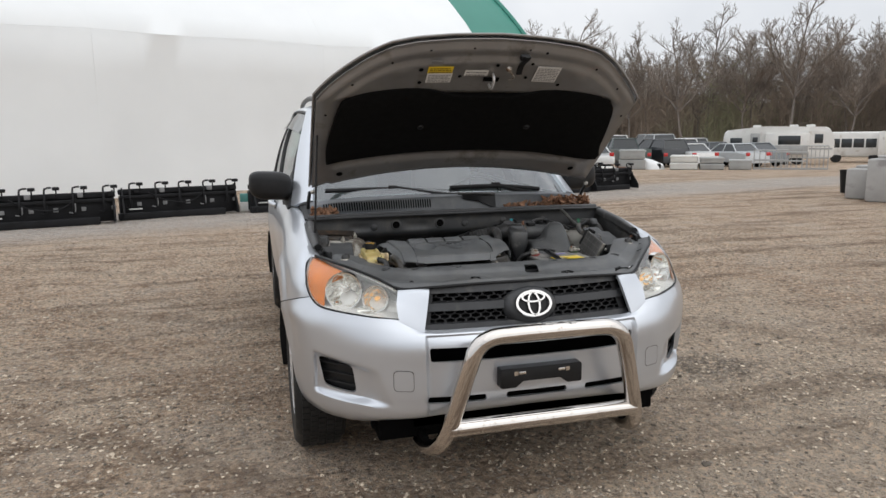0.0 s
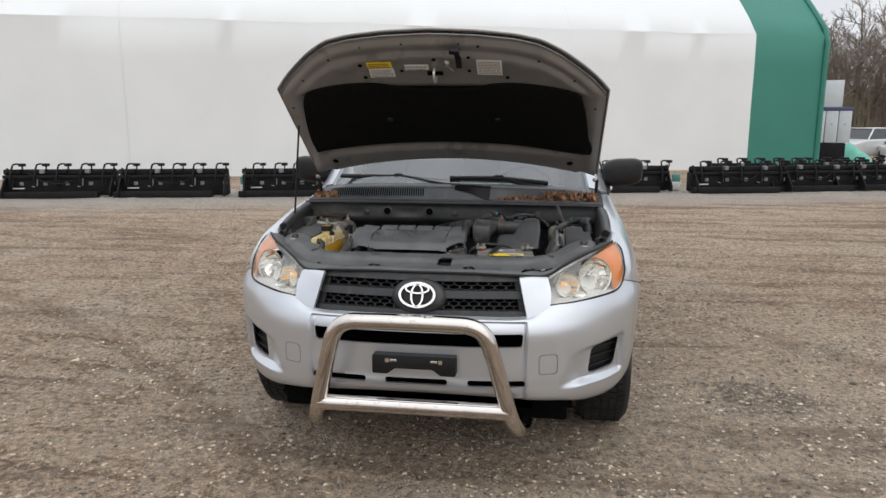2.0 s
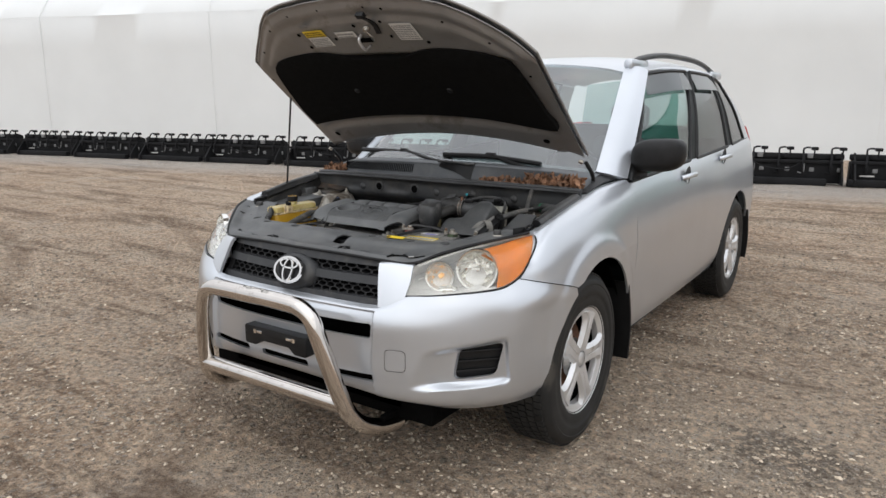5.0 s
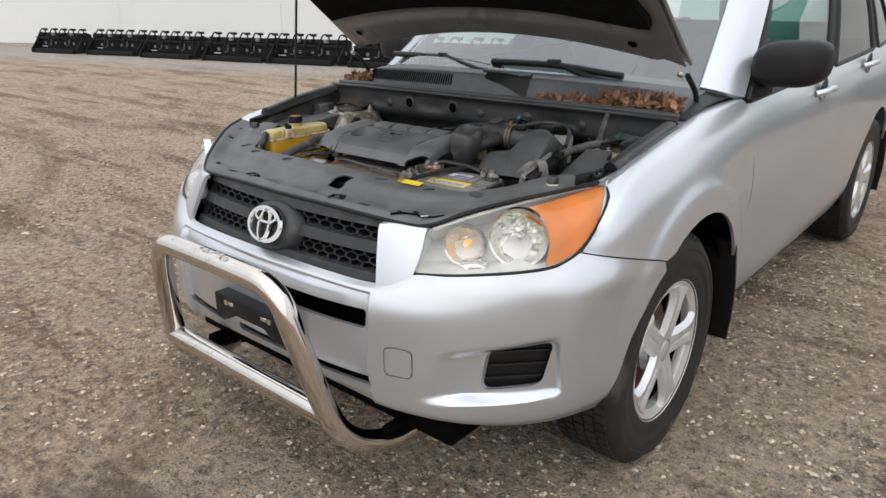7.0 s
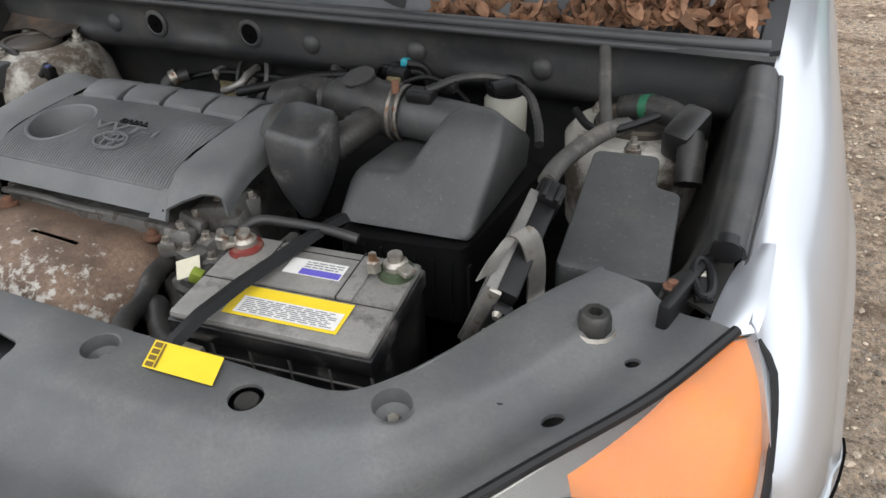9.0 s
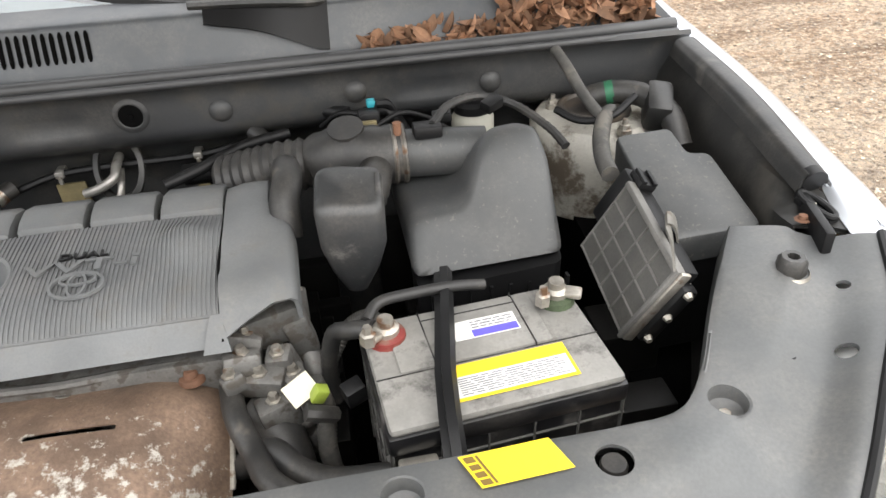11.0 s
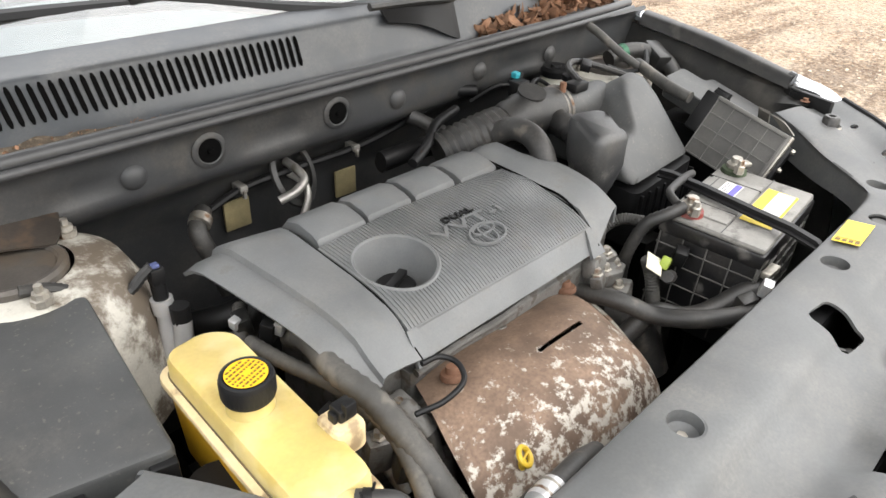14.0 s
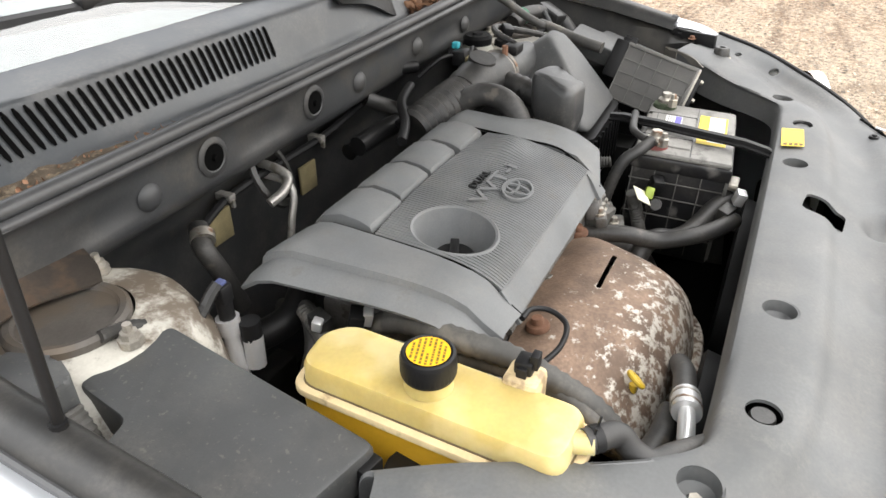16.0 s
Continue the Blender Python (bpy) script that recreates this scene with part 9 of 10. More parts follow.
# loose stones
rs = np.random.RandomState(5)
octa = np.array([(1, 0, 0), (0, 1, 0), (-1, 0, 0), (0, -1, 0), (0, 0, 1), (0, 0, -1), (0.62, 0.62, 0.45), (-0.62, 0.6, 0.5), (-0.6, -0.62, 0.45), (0.62, -0.62, 0.5)])
tri = [(0, 6, 4), (6, 1, 4), (1, 7, 4), (7, 2, 4), (2, 8, 4), (8, 3, 4), (3, 9, 4), (9, 0, 4), (0, 1, 6), (1, 2, 7), (2, 3, 8), (3, 0, 9)]
pv, pf = [], []
count = 0
while count < 90000:
    x, y = rs.uniform(-6.5, 6.5), rs.uniform(-3.2, 8.5)
    near = math.hypot(x - 0.3, y + 0.6)
    if rs.rand() > min(1.0, 3.2 / (near + 0.3)) or noise.noise(Vector((x * 0.9, y * 0.9, 3))) < rs.uniform(-0.5, 0.35):
        continue
    r = 0.0032 + 0.0085 * rs.rand() ** 2.8 + (0.008 if rs.rand() < 0.012 else 0)
    a = rs.uniform(0, 6.28)
    q = octa * (1 + rs.uniform(-0.25, 0.25, octa.shape)) * np.array([r * rs.uniform(0.8, 1.5), r, r * rs.uniform(0.5, 0.8)])
    q = q @ np.array([[math.cos(a), math.sin(a), 0], [-math.sin(a), math.cos(a), 0], [0, 0, 1]])
    o = len(pv)
    pv += [tuple(p) for p in q + np.array([x, y, fall(x, y) + relief(x, y) + r * 0.15])]
    pf += [tuple(o + i for i in t) for t in tri]
    count += 1
stones = obj("loose_gravel", pv, pf, STONE, smooth=False)
tagged(stones, "loose pale and grey gravel stones on the yard", "gravel", kind="stuff")

# the fabric shed: its long wall runs at an angle behind the car
SHED = Matrix.Translation((8.8, 20.7, -0.15)) @ Matrix.Rotation(radians(20), 4, "Z")
PROFILE = [(0.0, 0.0), (0.0, 1.0), (0.0, 2.1), (0.0, 3.2), (0.0, 4.08), (0.42, 4.62), (1.05, 5.28), (1.9, 6.05), (3.0, 6.9), (4.6, 7.9), (7.0, 9.0), (10.0, 9.9), (13.0, 10.3)]
shed = thing("fabric_shed", "large white fabric storage shed with a green end bay", "shed")


def shed_bay(x0, x1, mat, nm, seed):
    bm = bmesh.new()
    rows = []
    for j, (y, z) in enumerate(PROFILE):
        row = []
        for i in range(17):
            u = i / 16
            x = x0 + (x1 - x0) * u
            belly = 0.06 * math.sin(math.pi * u) * (1 if 0 < z < 4 else 0.4) + 0.02 * noise.noise((x * 0.9, z * 0.7, seed))
            row.append(SHED @ Vector((x, y + belly, z)))
        rows.append(row)
    shell(bm, rows, 0.02)
    bay = part(nm, bm, mat, shed)
    return bay


def shed_strip(x, r, mat, nm):
    bm = bmesh.new()
    tube(bm, [SHED @ Vector((x, y - 0.02, z)) for y, z in PROFILE], r, 6, 40)
    part(nm, bm, mat, shed)


shed_bay(-2.4, 0.0, GREEN, "end_bay", 1)
edges = [-2.4, -8.2, -14.1, -20.0, -25.9, -31.8, -37.7, -43.6, -49.5, -55.4]
for a, b in zip(edges, edges[1:]):
    shed_bay(b, a, FABRIC, "bay", a)
for e in edges[3:]:
    shed_strip(e, 0.006, FABRIC, "seam")
shed_strip(0.0, 0.08, GREEN, "corner_tube")
bm = bmesh.new()
for a in edges[:-1]:
    tube(bm, [SHED @ Vector((x, -0.03 + 0.03 * math.sin(x), 4.08 + 0.02 * math.sin(x * 1.7))) for x in (a, a - 2, a - 4, a - 5.9)], 0.004, 5)
part("eave_rope", bm, FABRIC, shed)
bm = bmesh.new()
frame_ = [SHED @ Vector((0.02, y, z)) for y, z in PROFILE]
back = [SHED @ Vector((0.02, 26 - y, z)) for y, z in PROFILE][::-1]
bm.faces.new([bm.verts.new(p) for p in frame_ + back])
part("end_wall", bm, GREEN, shed, smooth=False)


# long black machines lined up on the ground in front of the shed
def implement(seed):
    rnd = random.Random(seed)
    t = thing("farm_implement", "long black steel farm implement with hooks, resting on skids", "farm machine", "implements along the shed")
    bm = bmesh.new()
    box(bm, -0.94, 0.94, -0.06, 0.16, 0.02, 0.40, 0.015)
    part("trough", bm, MACHINE, t)
    bm = bmesh.new()
    box(bm, -0.93, 0.93, -0.12, -0.05, 0.36, 0.42, 0.01)
    part("front_rail", bm, MACHINE, t)
    bm = bmesh.new()
    box(bm, -0.95, 0.95, -0.03, 0.07, 0.425, 0.525, 0.02)
    part("top_tube", bm, MACHINE, t)
    bm = bmesh.new()
    box(bm, -0.92, 0.92, 0.06, 0.10, 0.38, 0.45)
    part("back_panel", bm, MACHINE, t)
    bm = bmesh.new()
    box(bm, -0.98, 0.70, -0.30, -0.16, 0.0, 0.115, 0.012)
    part("skid", bm, MACHINE, t)
    for s in (-1, 1):
        bm = bmesh.new()
        prism(bm, [(-0.34, 0.02), (0.18, 0.02), (0.18, 0.48), (0.0, 0.55), (-0.10, 0.40), (-0.34, 0.12)], 0.025, Matrix.Translation((s * 0.90, 0, 0)) @ Matrix.Rotation(radians(90), 4, "Z") @ Matrix.Rotation(radians(90), 4, "X"))
        part("end_plate", bm, MACHINE, t)
    for i in range(5):
        x = -0.76 + 0.38 * i + rnd.uniform(-0.03, 0.03)
        bm = bmesh.new()
        tube(bm, [(x, -0.14, 0.20), (x - 0.01, -0.17, 0.34), (x, -0.13, 0.47), (x, -0.05, 0.58), (x + 0.02, -0.03, 0.625), (x + 0.10, -0.03, 0.63)], 0.016, 6, 12)
        part("hook", bm, MACHINE, t)
        bm = bmesh.new()
        tube(bm, [(x + 0.02, -0.10, 0.36), (x + 0.02, -0.13, 0.24), (x - 0.01, -0.13, 0.20), (x - 0.07, -0.12, 0.21)], 0.011, 6, 10)
        part("wire_hook", bm, MACHINEGREY if i % 2 else MACHINE, t)
        bm = bmesh.new()
        box(bm, x + 0.15, x + 0.17, -0.05, -0.02, 0.50, 0.60, 0.004)
        box(bm, x + 0.11, x + 0.21, -0.08, 0.02, 0.585, 0.640, 0.012)
        part("hanger", bm, MACHINE, t)
        bm = bmesh.new()
        box(bm, x + 0.06, x + 0.14, -0.10, 0.02, 0.45, 0.53, 0.01)
        part("clamp", bm, MACHINEGREY if i % 2 else MACHINE, t)
        bm = bmesh.new()
        box(bm, x + 0.10, x + 0.17, -0.075, -0.055, 0.22, 0.29, 0.008)
        part("pad", bm, MACHINEGREY, t)
    bm = bmesh.new()
    tube(bm, [(-0.5, -0.10, 0.46), (-0.2, -0.20, 0.30), (0.15, -0.19, 0.27), (0.4, -0.12, 0.44)], 0.011, 6, 16)
    part("hose", bm, MACHINE, t)
    bm = bmesh.new()
    box(bm, -0.80, -0.60, -0.066, -0.058, 0.155, 0.178)
    part("decal", bm, PAPER, t)
    return t


imps = [implement(1), implement(2), implement(3)]


def row_at(u, back=0.0):
    return Vector((u, 11.55 + 0.225 * u + back, fall(u, 11.55 + 0.225 * u)))


k = 0
for u, back, turn in [(-19.2, 0, 0), (-17.1, 0.1, 1), (-15.0, 0, -1), (-12.85, 0.0, 0.5), (-11.0, 0.05, -1), (-8.75, 0, 1), (-6.65, -0.05, 0.0), (-4.35, -0.1, 0.5), (-2.35, 0.3, 0), (-0.1, 0.15, 0.5), (2.0, 0.2, 0), (4.4, -0.1, 1), (6.0, 0.1, -1), (7.4, 0.25, 1), (5.0, 0.9, 0), (6.9, 1.0, 2)]:
    m = Matrix.Translation(row_at(u, back)) @ Matrix.Rotation(radians(12.7 + turn), 4, "Z") @ Matrix.Diagonal((1.045, 1, 1, 1))
    src = imps[k % 3]
    if k < 3:
        src.matrix_basis = m
    else:
        copy_thing(src, m)
    k += 1
# white and teal stands in the gaps between machines
for u in (-7.72, -5.5, -9.9, 3.2, -13.95, -1.2):
    p = row_at(u, 0.35)
    t = thing("plastic_stand", "small white and teal plastic stand between machines", "stand", "stands between machines", at=tuple(p))
    bm = bmesh.new()
    box(bm, -0.09, 0.09, -0.06, 0.06, 0, 0.18, 0.015)
    part("foot", bm, PAPER, t)
    bm = bmesh.new()
    box(bm, -0.08, 0.08, -0.05, 0.05, 0.18, 0.34, 0.01)
    part("top", bm, TEALGLASS, t)


# ---- far end of the yard ----
EYE0 = Vector((-1.02, -2.435, 0))


def far(px, dist, z=None):
    """A place on the ground, dist metres from the start of the walk, in the direction px gives."""
    az = radians(15.2) + math.atan((px - 784) / 1230.6)
    x, y = EYE0.x + dist * math.sin(az), EYE0.y + dist * math.cos(az)
    return Vector((x, y, fall(x, y) if z is None else z)), math.degrees(az)


def parked_car(name, label, paint, length=4.4, height=1.45, kind="sedan", damaged=False, seed=0):
    t = thing(name, label, "car", "cars parked along the fence")
    rnd = random.Random(seed)
    L, W = length / 2, 0.88
    hood = 0.62 * height
    bm = bmesh.new()
    prof = {"sedan": [(-L, 0.30), (-L, 0.62), (-L + 0.1, 0.78), (-L * 0.42, hood + 0.06), (L * 0.62, hood + 0.10), (L - 0.05, hood + 0.02), (L, 0.60), (L, 0.30)],
            "suv": [(-L, 0.32), (-L, 0.75), (-L + 0.1, 0.95), (-L * 0.45, hood + 0.08), (L * 0.95, hood + 0.12), (L, 0.9), (L, 0.32)],
            "pickup": [(-L, 0.42), (-L, 0.80), (-L + 0.1, 1.0), (-L * 0.48, hood + 0.06), (L - 0.02, hood + 0.06), (L, 0.9), (L, 0.42)]}[kind]
    rows = []
    for s in (-1.0, -0.96, -0.8, 0, 0.8, 0.96, 1.0):
        inset = 0.07 if abs(s) == 1 else 0.015 if abs(s) > 0.9 else 0.0
        rows.append([Vector((x * (1 - inset * 0.6 + (0.02 if abs(s) < 0.5 else 0)), s * W, z - (inset if z > 0.7 else -inset * 0.5) + (rnd.uniform(-0.12, 0.06) if damaged and z > 0.6 else 0))) for x, z in prof])
    shell(bm, rows)
    for r in (rows[0], rows[-1]):
        bm.faces.new([bm.verts.new(p) for p in r])
    bmesh.ops.recalc_face_normals(bm, faces=bm.faces[:])
    part("body", bm, paint, t)
    c0, c1, r0, r1 = {"sedan": (-0.40, 0.62, -0.12, 0.38), "suv": (-0.45, 0.97, -0.16, 0.86), "pickup": (-0.45, 0.22, -0.22, 0.14)}[kind]
    base = hood + 0.07
    for nm, k, mat in (("roof", 1.0, paint), ("glasshouse", 0.985, FARGLASS)):
        bm = bmesh.new()
        lo, hi = [(c0 * L, base), (c1 * L, base)], [(r0 * L, height), (r1 * L, height)]
        if nm == "glasshouse":
            q = [Vector((lo[0][0], s * W * 0.95, base)) for s in (-1, 1)] + [Vector((lo[1][0], s * W * 0.95, base)) for s in (1, -1)]
            h = [Vector((hi[0][0], s * W * 0.74, height - 0.05)) for s in (-1, 1)] + [Vector((hi[1][0], s * W * 0.74, height - 0.05)) for s in (1, -1)]
            a, b = [bm.verts.new(p) for p in q], [bm.verts.new(p) for p in h]
            for i in range(4):
                bm.faces.new((a[i], a[(i + 1) % 4], b[(i + 1) % 4], b[i]))
        else:
            box(bm, hi[0][0] - 0.04, hi[1][0] + 0.04, -W * 0.75, W * 0.75, height - 0.06, height, 0.03)
            for s in (-1, 1):
                for xa, xb in ((lo[0][0], hi[0][0]), (lo[1][0], hi[1][0]), ((lo[0][0] + lo[1][0]) / 2, (hi[0][0] + hi[1][0]) / 2)):
                    tube(bm, [(xa, s * W * 0.955, base - 0.02), (xb, s * W * 0.75, height - 0.03)], 0.035, 6, 3)
        part(nm, bm, mat, t)
    for x in (-L * 0.62, L * 0.60):
        for s in (-1, 1):
            bm = bmesh.new()
            lathe(bm, [(0, 0.10), (0.19, 0.10), (0.21, 0.08), (0.31, 0.08), (0.33, 0.04), (0.33, -0.1)], Matrix.Translation((x, s * 0.78, 0.33)) @ Matrix.Rotation(radians(-90 * s), 4, "X"), 20)
            part("wheel", bm, RUBBER, t)
    for s in (-1, 1):
        bm = bmesh.new()
        box(bm, -L - 0.012, -L + 0.10, s * 0.62 - 0.2, s * 0.62 + 0.2, 0.66, 0.78, 0.02)
        part("headlamp", bm, REFLECT, t)
        bm = bmesh.new()
        box(bm, L - 0.1, L + 0.012, s * 0.70 - 0.12, s * 0.70 + 0.12, 0.72, 0.92, 0.02)
        part("tail_lamp", bm, RED, t)
    bm = bmesh.new()
    box(bm, -L - 0.03, -L + 0.05, -0.8, 0.8, 0.36, 0.50, 0.02)
    part("bumper", bm, BLACK, t)
    return t


def put(t, px, dist, turn):
    p, az = far(px, dist)
    t.matrix_basis = Matrix.Translation(p) @ Matrix.Rotation(radians(-az + turn), 4, "Z")
    return t


PAINTS = {k: material(k + "_paint", c, 0.3, 0.2, 0.05, 4, 300, 0, coat=0.5) for k, c in
          {"white": (0.72, 0.72, 0.71), "black": (0.02, 0.022, 0.026), "graphite": (0.09, 0.10, 0.11), "pale_silver": (0.50, 0.52, 0.53), "slate": (0.16, 0.18, 0.19), "dark_green": (0.05, 0.075, 0.07)}.items()}
put(parked_car("suv_wagon", "white suv with red tail lamps parked by the fence", PAINTS["white"], 4.6, 1.70, "suv", seed=1), 985, 43, 60)
put(parked_car("wrecked_car", "crumpled white wrecked car", PAINTS["white"], 4.0, 1.30, "sedan", True, 2), 1043, 41, -75)
put(parked_car("pickup_truck", "dark green pickup truck parked facing out", PAINTS["dark_green"], 5.0, 1.75, "pickup", seed=3), 1100, 44, -70)
put(parked_car("van", "silver van behind the parked cars", PAINTS["pale_silver"], 4.8, 2.1, "suv", seed=4), 1148, 50, -65)
put(parked_car("suv_wagon", "black suv parked facing out", PAINTS["black"], 4.6, 1.70, "suv", seed=5), 1160, 45, -60)
put(parked_car("sedan", "white sedan with its hood towards the yard", PAINTS["white"], 4.4, 1.42, "sedan", seed=6), 1212, 45, -60)
put(parked_car("hatchback", "graphite hatchback parked facing out", PAINTS["graphite"], 4.3, 1.55, "suv", seed=7), 1232, 49, -50)
put(parked_car("sedan", "silver sedan parked facing out", PAINTS["pale_silver"], 4.5, 1.42, "sedan", seed=8), 1292, 46, -50)
put(parked_car("sedan", "slate sedan parked facing out", PAINTS["slate"], 4.6, 1.48, "sedan", seed=9), 1325, 49, -45)
for px, d, pt, h in ((1010, 55, "pale_silver", 1.5), (1075, 56, "white", 1.9), (1195, 56, "white", 1.6), (1215, 60, "pale_silver", 1.6)):
    put(parked_car("van", "pale van further back in the lot", PAINTS[pt], 4.8, h + 0.2, "suv", seed=int(px)), px, d, -70)

# camper trailer
rv, az = far(1370, 53)
camper = thing("camper_trailer", "white camper trailer with dark windows and a grey slide-out", "trailer", at=tuple(rv))
camper.scale = (0.84, 0.84, 0.84)
camper.rotation_euler = (0, 0, radians(-az + 4))
bm = bmesh.new()
sideview = rounded([(-4.0, 0.55), (4.0, 0.55), (4.0, 2.0), (3.6, 2.95), (-1.0, 3.05), (-3.8, 2.75), (-4.0, 2.3)], 0.35, 5)
prism(bm, sideview, 2.3, Matrix.Translation((0, 1.15, 0)) @ FRONT, 0.06)
part("body", bm, RVWHITE, camper)
for nm, x0, x1, z0, z1, y, mt in (("slide_out", -0.9, 2.2, 0.8, 2.5, -1.45, RVWHITE), ("window", 0.0, 1.6, 1.6, 2.3, -1.475, FARGLASS), ("door", -2.0, -1.3, 0.7, 2.5, -1.18, RVGREY), ("door_window", -1.85, -1.45, 1.7, 2.2, -1.20, FARGLASS), ("window", -3.5, -2.6, 1.6, 2.15, -1.18, FARGLASS), ("window", 2.6, 3.2, 1.7, 2.4, -1.18, FARGLASS), ("trim_band", -4.0, 3.9, 1.2, 1.35, -1.165, RVGREY), ("skirt", -0.85, 2.15, 0.82, 1.55, -1.47, RVGREY)):
    bm = bmesh.new()
    box(bm, x0, x1, y, y + 0.3, z0, z1, 0.03)
    part(nm, bm, mt, camper)
for x in (0.6, 1.5):
    for s in (-1, 1):
        bm = bmesh.new()
        lathe(bm, [(0, 0.1), (0.2, 0.1), (0.36, 0.08), (0.36, -0.1)], Matrix.Translation((x, s * 1.0, 0.36)) @ Matrix.Rotation(radians(-90 * s), 4, "X"), 18)
        part("wheel", bm, RUBBER, camper)
for x in (-1.5, 1.2, 2.4):
    bm = bmesh.new()
    box(bm, x - 0.3, x + 0.3, -0.3, 0.3, 2.95, 3.15, 0.05)
    part("roof_vent", bm, RVWHITE, camper)
# bus and box truck
bp, az = far(1508, 58)
bus = thing("bus", "white bus with a row of dark windows", "bus", at=tuple(bp))
bus.scale = (0.78, 0.78, 0.78)
bus.rotation_euler = (0, 0, radians(-az + 3))
bm = bmesh.new()
box(bm, -2.3, 2.3, -1.2, 1.2, 0.5, 2.75, 0.2)
part("body", bm, RVWHITE, bus)
for i in range(4):
    bm = bmesh.new()
    box(bm, -2.1 + 0.95 * i, -1.25 + 0.95 * i, -1.22, -1.1, 1.35, 2.15, 0.04)
    part("window", bm, FARGLASS, bus)
bm = bmesh.new()
box(bm, 1.75, 2.32, -1.0, 1.0, 1.3, 2.5, 0.04)
part("windscreen", bm, FARGLASS, bus)
for x in (-1.5, 1.5):
    bm = bmesh.new()
    lathe(bm, [(0, 0.1), (0.25, 0.1), (0.45, 0.08), (0.45, -0.1)], Matrix.Translation((x, -1.1, 0.45)) @ Matrix.Rotation(radians(90), 4, "X"), 18)
    part("wheel", bm, RUBBER, bus)
bp, az = far(1585, 56)
tr = thing("box_truck", "plain white box truck body", "truck", at=tuple(bp))
tr.scale = (0.72, 0.72, 0.72)
tr.rotation_euler = (0, 0, radians(-az))
bm = bmesh.new()
box(bm, -1.6, 1.6, -1.2, 1.2, 0.7, 3.0, 0.06)
part("box_body", bm, RVWHITE, tr)
bm = bmesh.new()
box(bm, -1.5, 1.5, -1.0, 1.0, 0.45, 0.7, 0.03)
part("chassis", bm, BLACK, tr)

# crates and scrap in front of the cars
def crate(px, dist, w, h, mat, label, turn=5, levels=2, nm="crate_stack"):
    p, az = far(px, dist)
    t = thing(nm, label, "crate", "crates along the car row", at=tuple(p))
    t.rotation_euler = (0, 0, radians(-az + turn))
    for i in range(levels):
        bm = bmesh.new()
        box(bm, -w / 2 + 0.02 * i, w / 2 - 0.03 * i, -0.5, 0.5, h / levels * i + 0.03, h / levels * (i + 1), 0.03)
        b = part("crate", bm, mat, t)
        bm = bmesh.new()
        box(bm, -w / 2 - 0.02, w / 2 + 0.02, -0.52, 0.52, h / levels * (i + 1) - 0.10, h / levels * (i + 1) - 0.04, 0.01)
        part("rim", bm, mat, b)
    bm = bmesh.new()
    box(bm, -w / 2, w / 2, -0.5, 0.5, 0.0, 0.03)
    part("base", bm, DARK, t)
    return t


crate(1118, 37, 1.25, 1.0, RVGREY, "two stacked pale grey plastic crates", 4)
crate(1210, 37, 1.3, 0.72, RVWHITE, "white wrapped crate stack", -3)
crate(1258, 37, 1.1, 0.62, RVGREY, "grey wrapped crate stack", 4)
crate(1308, 37, 1.0, 0.5, RVGREY, "low grey crate with an open side", 2, 1)
p, az = far(1151, 37)
frag = thing("car_front_panel", "black and white car front panel on the ground", "car part", at=tuple(p))
bm = bmesh.new()
shell(bm, loft([[(-0.7, 0, 0.0), (0, -0.25, 0.0), (0.7, 0, 0.0)], [(-0.6, 0.05, 0.4), (0, -0.15, 0.35), (0.6, 0.05, 0.25)], [(-0.5, 0.3, 0.62), (0, 0.2, 0.5), (0.5, 0.3, 0.3)]], 8, 6), 0.03)
part("panel", bm, PAINTS["white"], frag)
bm = bmesh.new()
box(bm, -0.6, 0.5, -0.1, 0.25, 0.0, 0.30, 0.06)
part("grille", bm, BLACK, frag)
frag.rotation_euler = (0, 0, radians(-az))
# wire cages and carts
def cage(px, dist, w, h):
    p, az = far(px, dist)
    t = thing("wire_cage", "grey steel wire cage on the ground", "cage", "wire cages", at=tuple(p))
    t.rotation_euler = (0, 0, radians(-az))
    for y in (-0.4, 0.4):
        for z in (0.05, h * 0.5, h):
            bm = bmesh.new()
            tube(bm, [(-w / 2, y, z), (w / 2, y, z)], 0.025, 6, 3)
            part("rail", bm, RVGREY, t)
        for i in range(7):
            bm = bmesh.new()
            x = -w / 2 + w * i / 6
            tube(bm, [(x, y, 0.0), (x, y, h)], 0.018, 6, 3)
            part("bar", bm, RVGREY, t)
    return t


cage(1362, 38, 1.5, 0.95)
cage(1398, 38, 1.4, 0.85)
cage(1440, 38.5, 1.1, 1.15)
# stacked white cabinets by the shed's corner
p, az = far(940, 33)
cab_t = thing("cabinet_stack", "stacked white metal cabinets on dark pallets", "cabinet", at=tuple(p))
cab_t.rotation_euler = (0, 0, radians(-az + 6))
bm = bmesh.new()
box(bm, -0.75, 0.85, -0.5, 0.5, 0.0, 0.85, 0.03)
part("pallet_block", bm, MACHINE, cab_t)
for i in range(4):
    bm = bmesh.new()
    box(bm, -0.85 + 0.46 * i, -0.41 + 0.46 * i, -0.5, 0.5, 0.86, 2.12, 0.02)
    c0 = part("cabinet", bm, CABWHITE, cab_t)
    bm = bmesh.new()
    box(bm, -0.66 + 0.46 * i, -0.60 + 0.46 * i, -0.51, -0.49, 1.55, 1.62)
    part("lock", bm, RVGREY, c0)
bm = bmesh.new()
box(bm, -0.88, 1.02, -0.52, 0.52, 2.12, 2.26, 0.02)
part("blue_wrap", bm, BLUEPL, cab_t)
bm = bmesh.new()
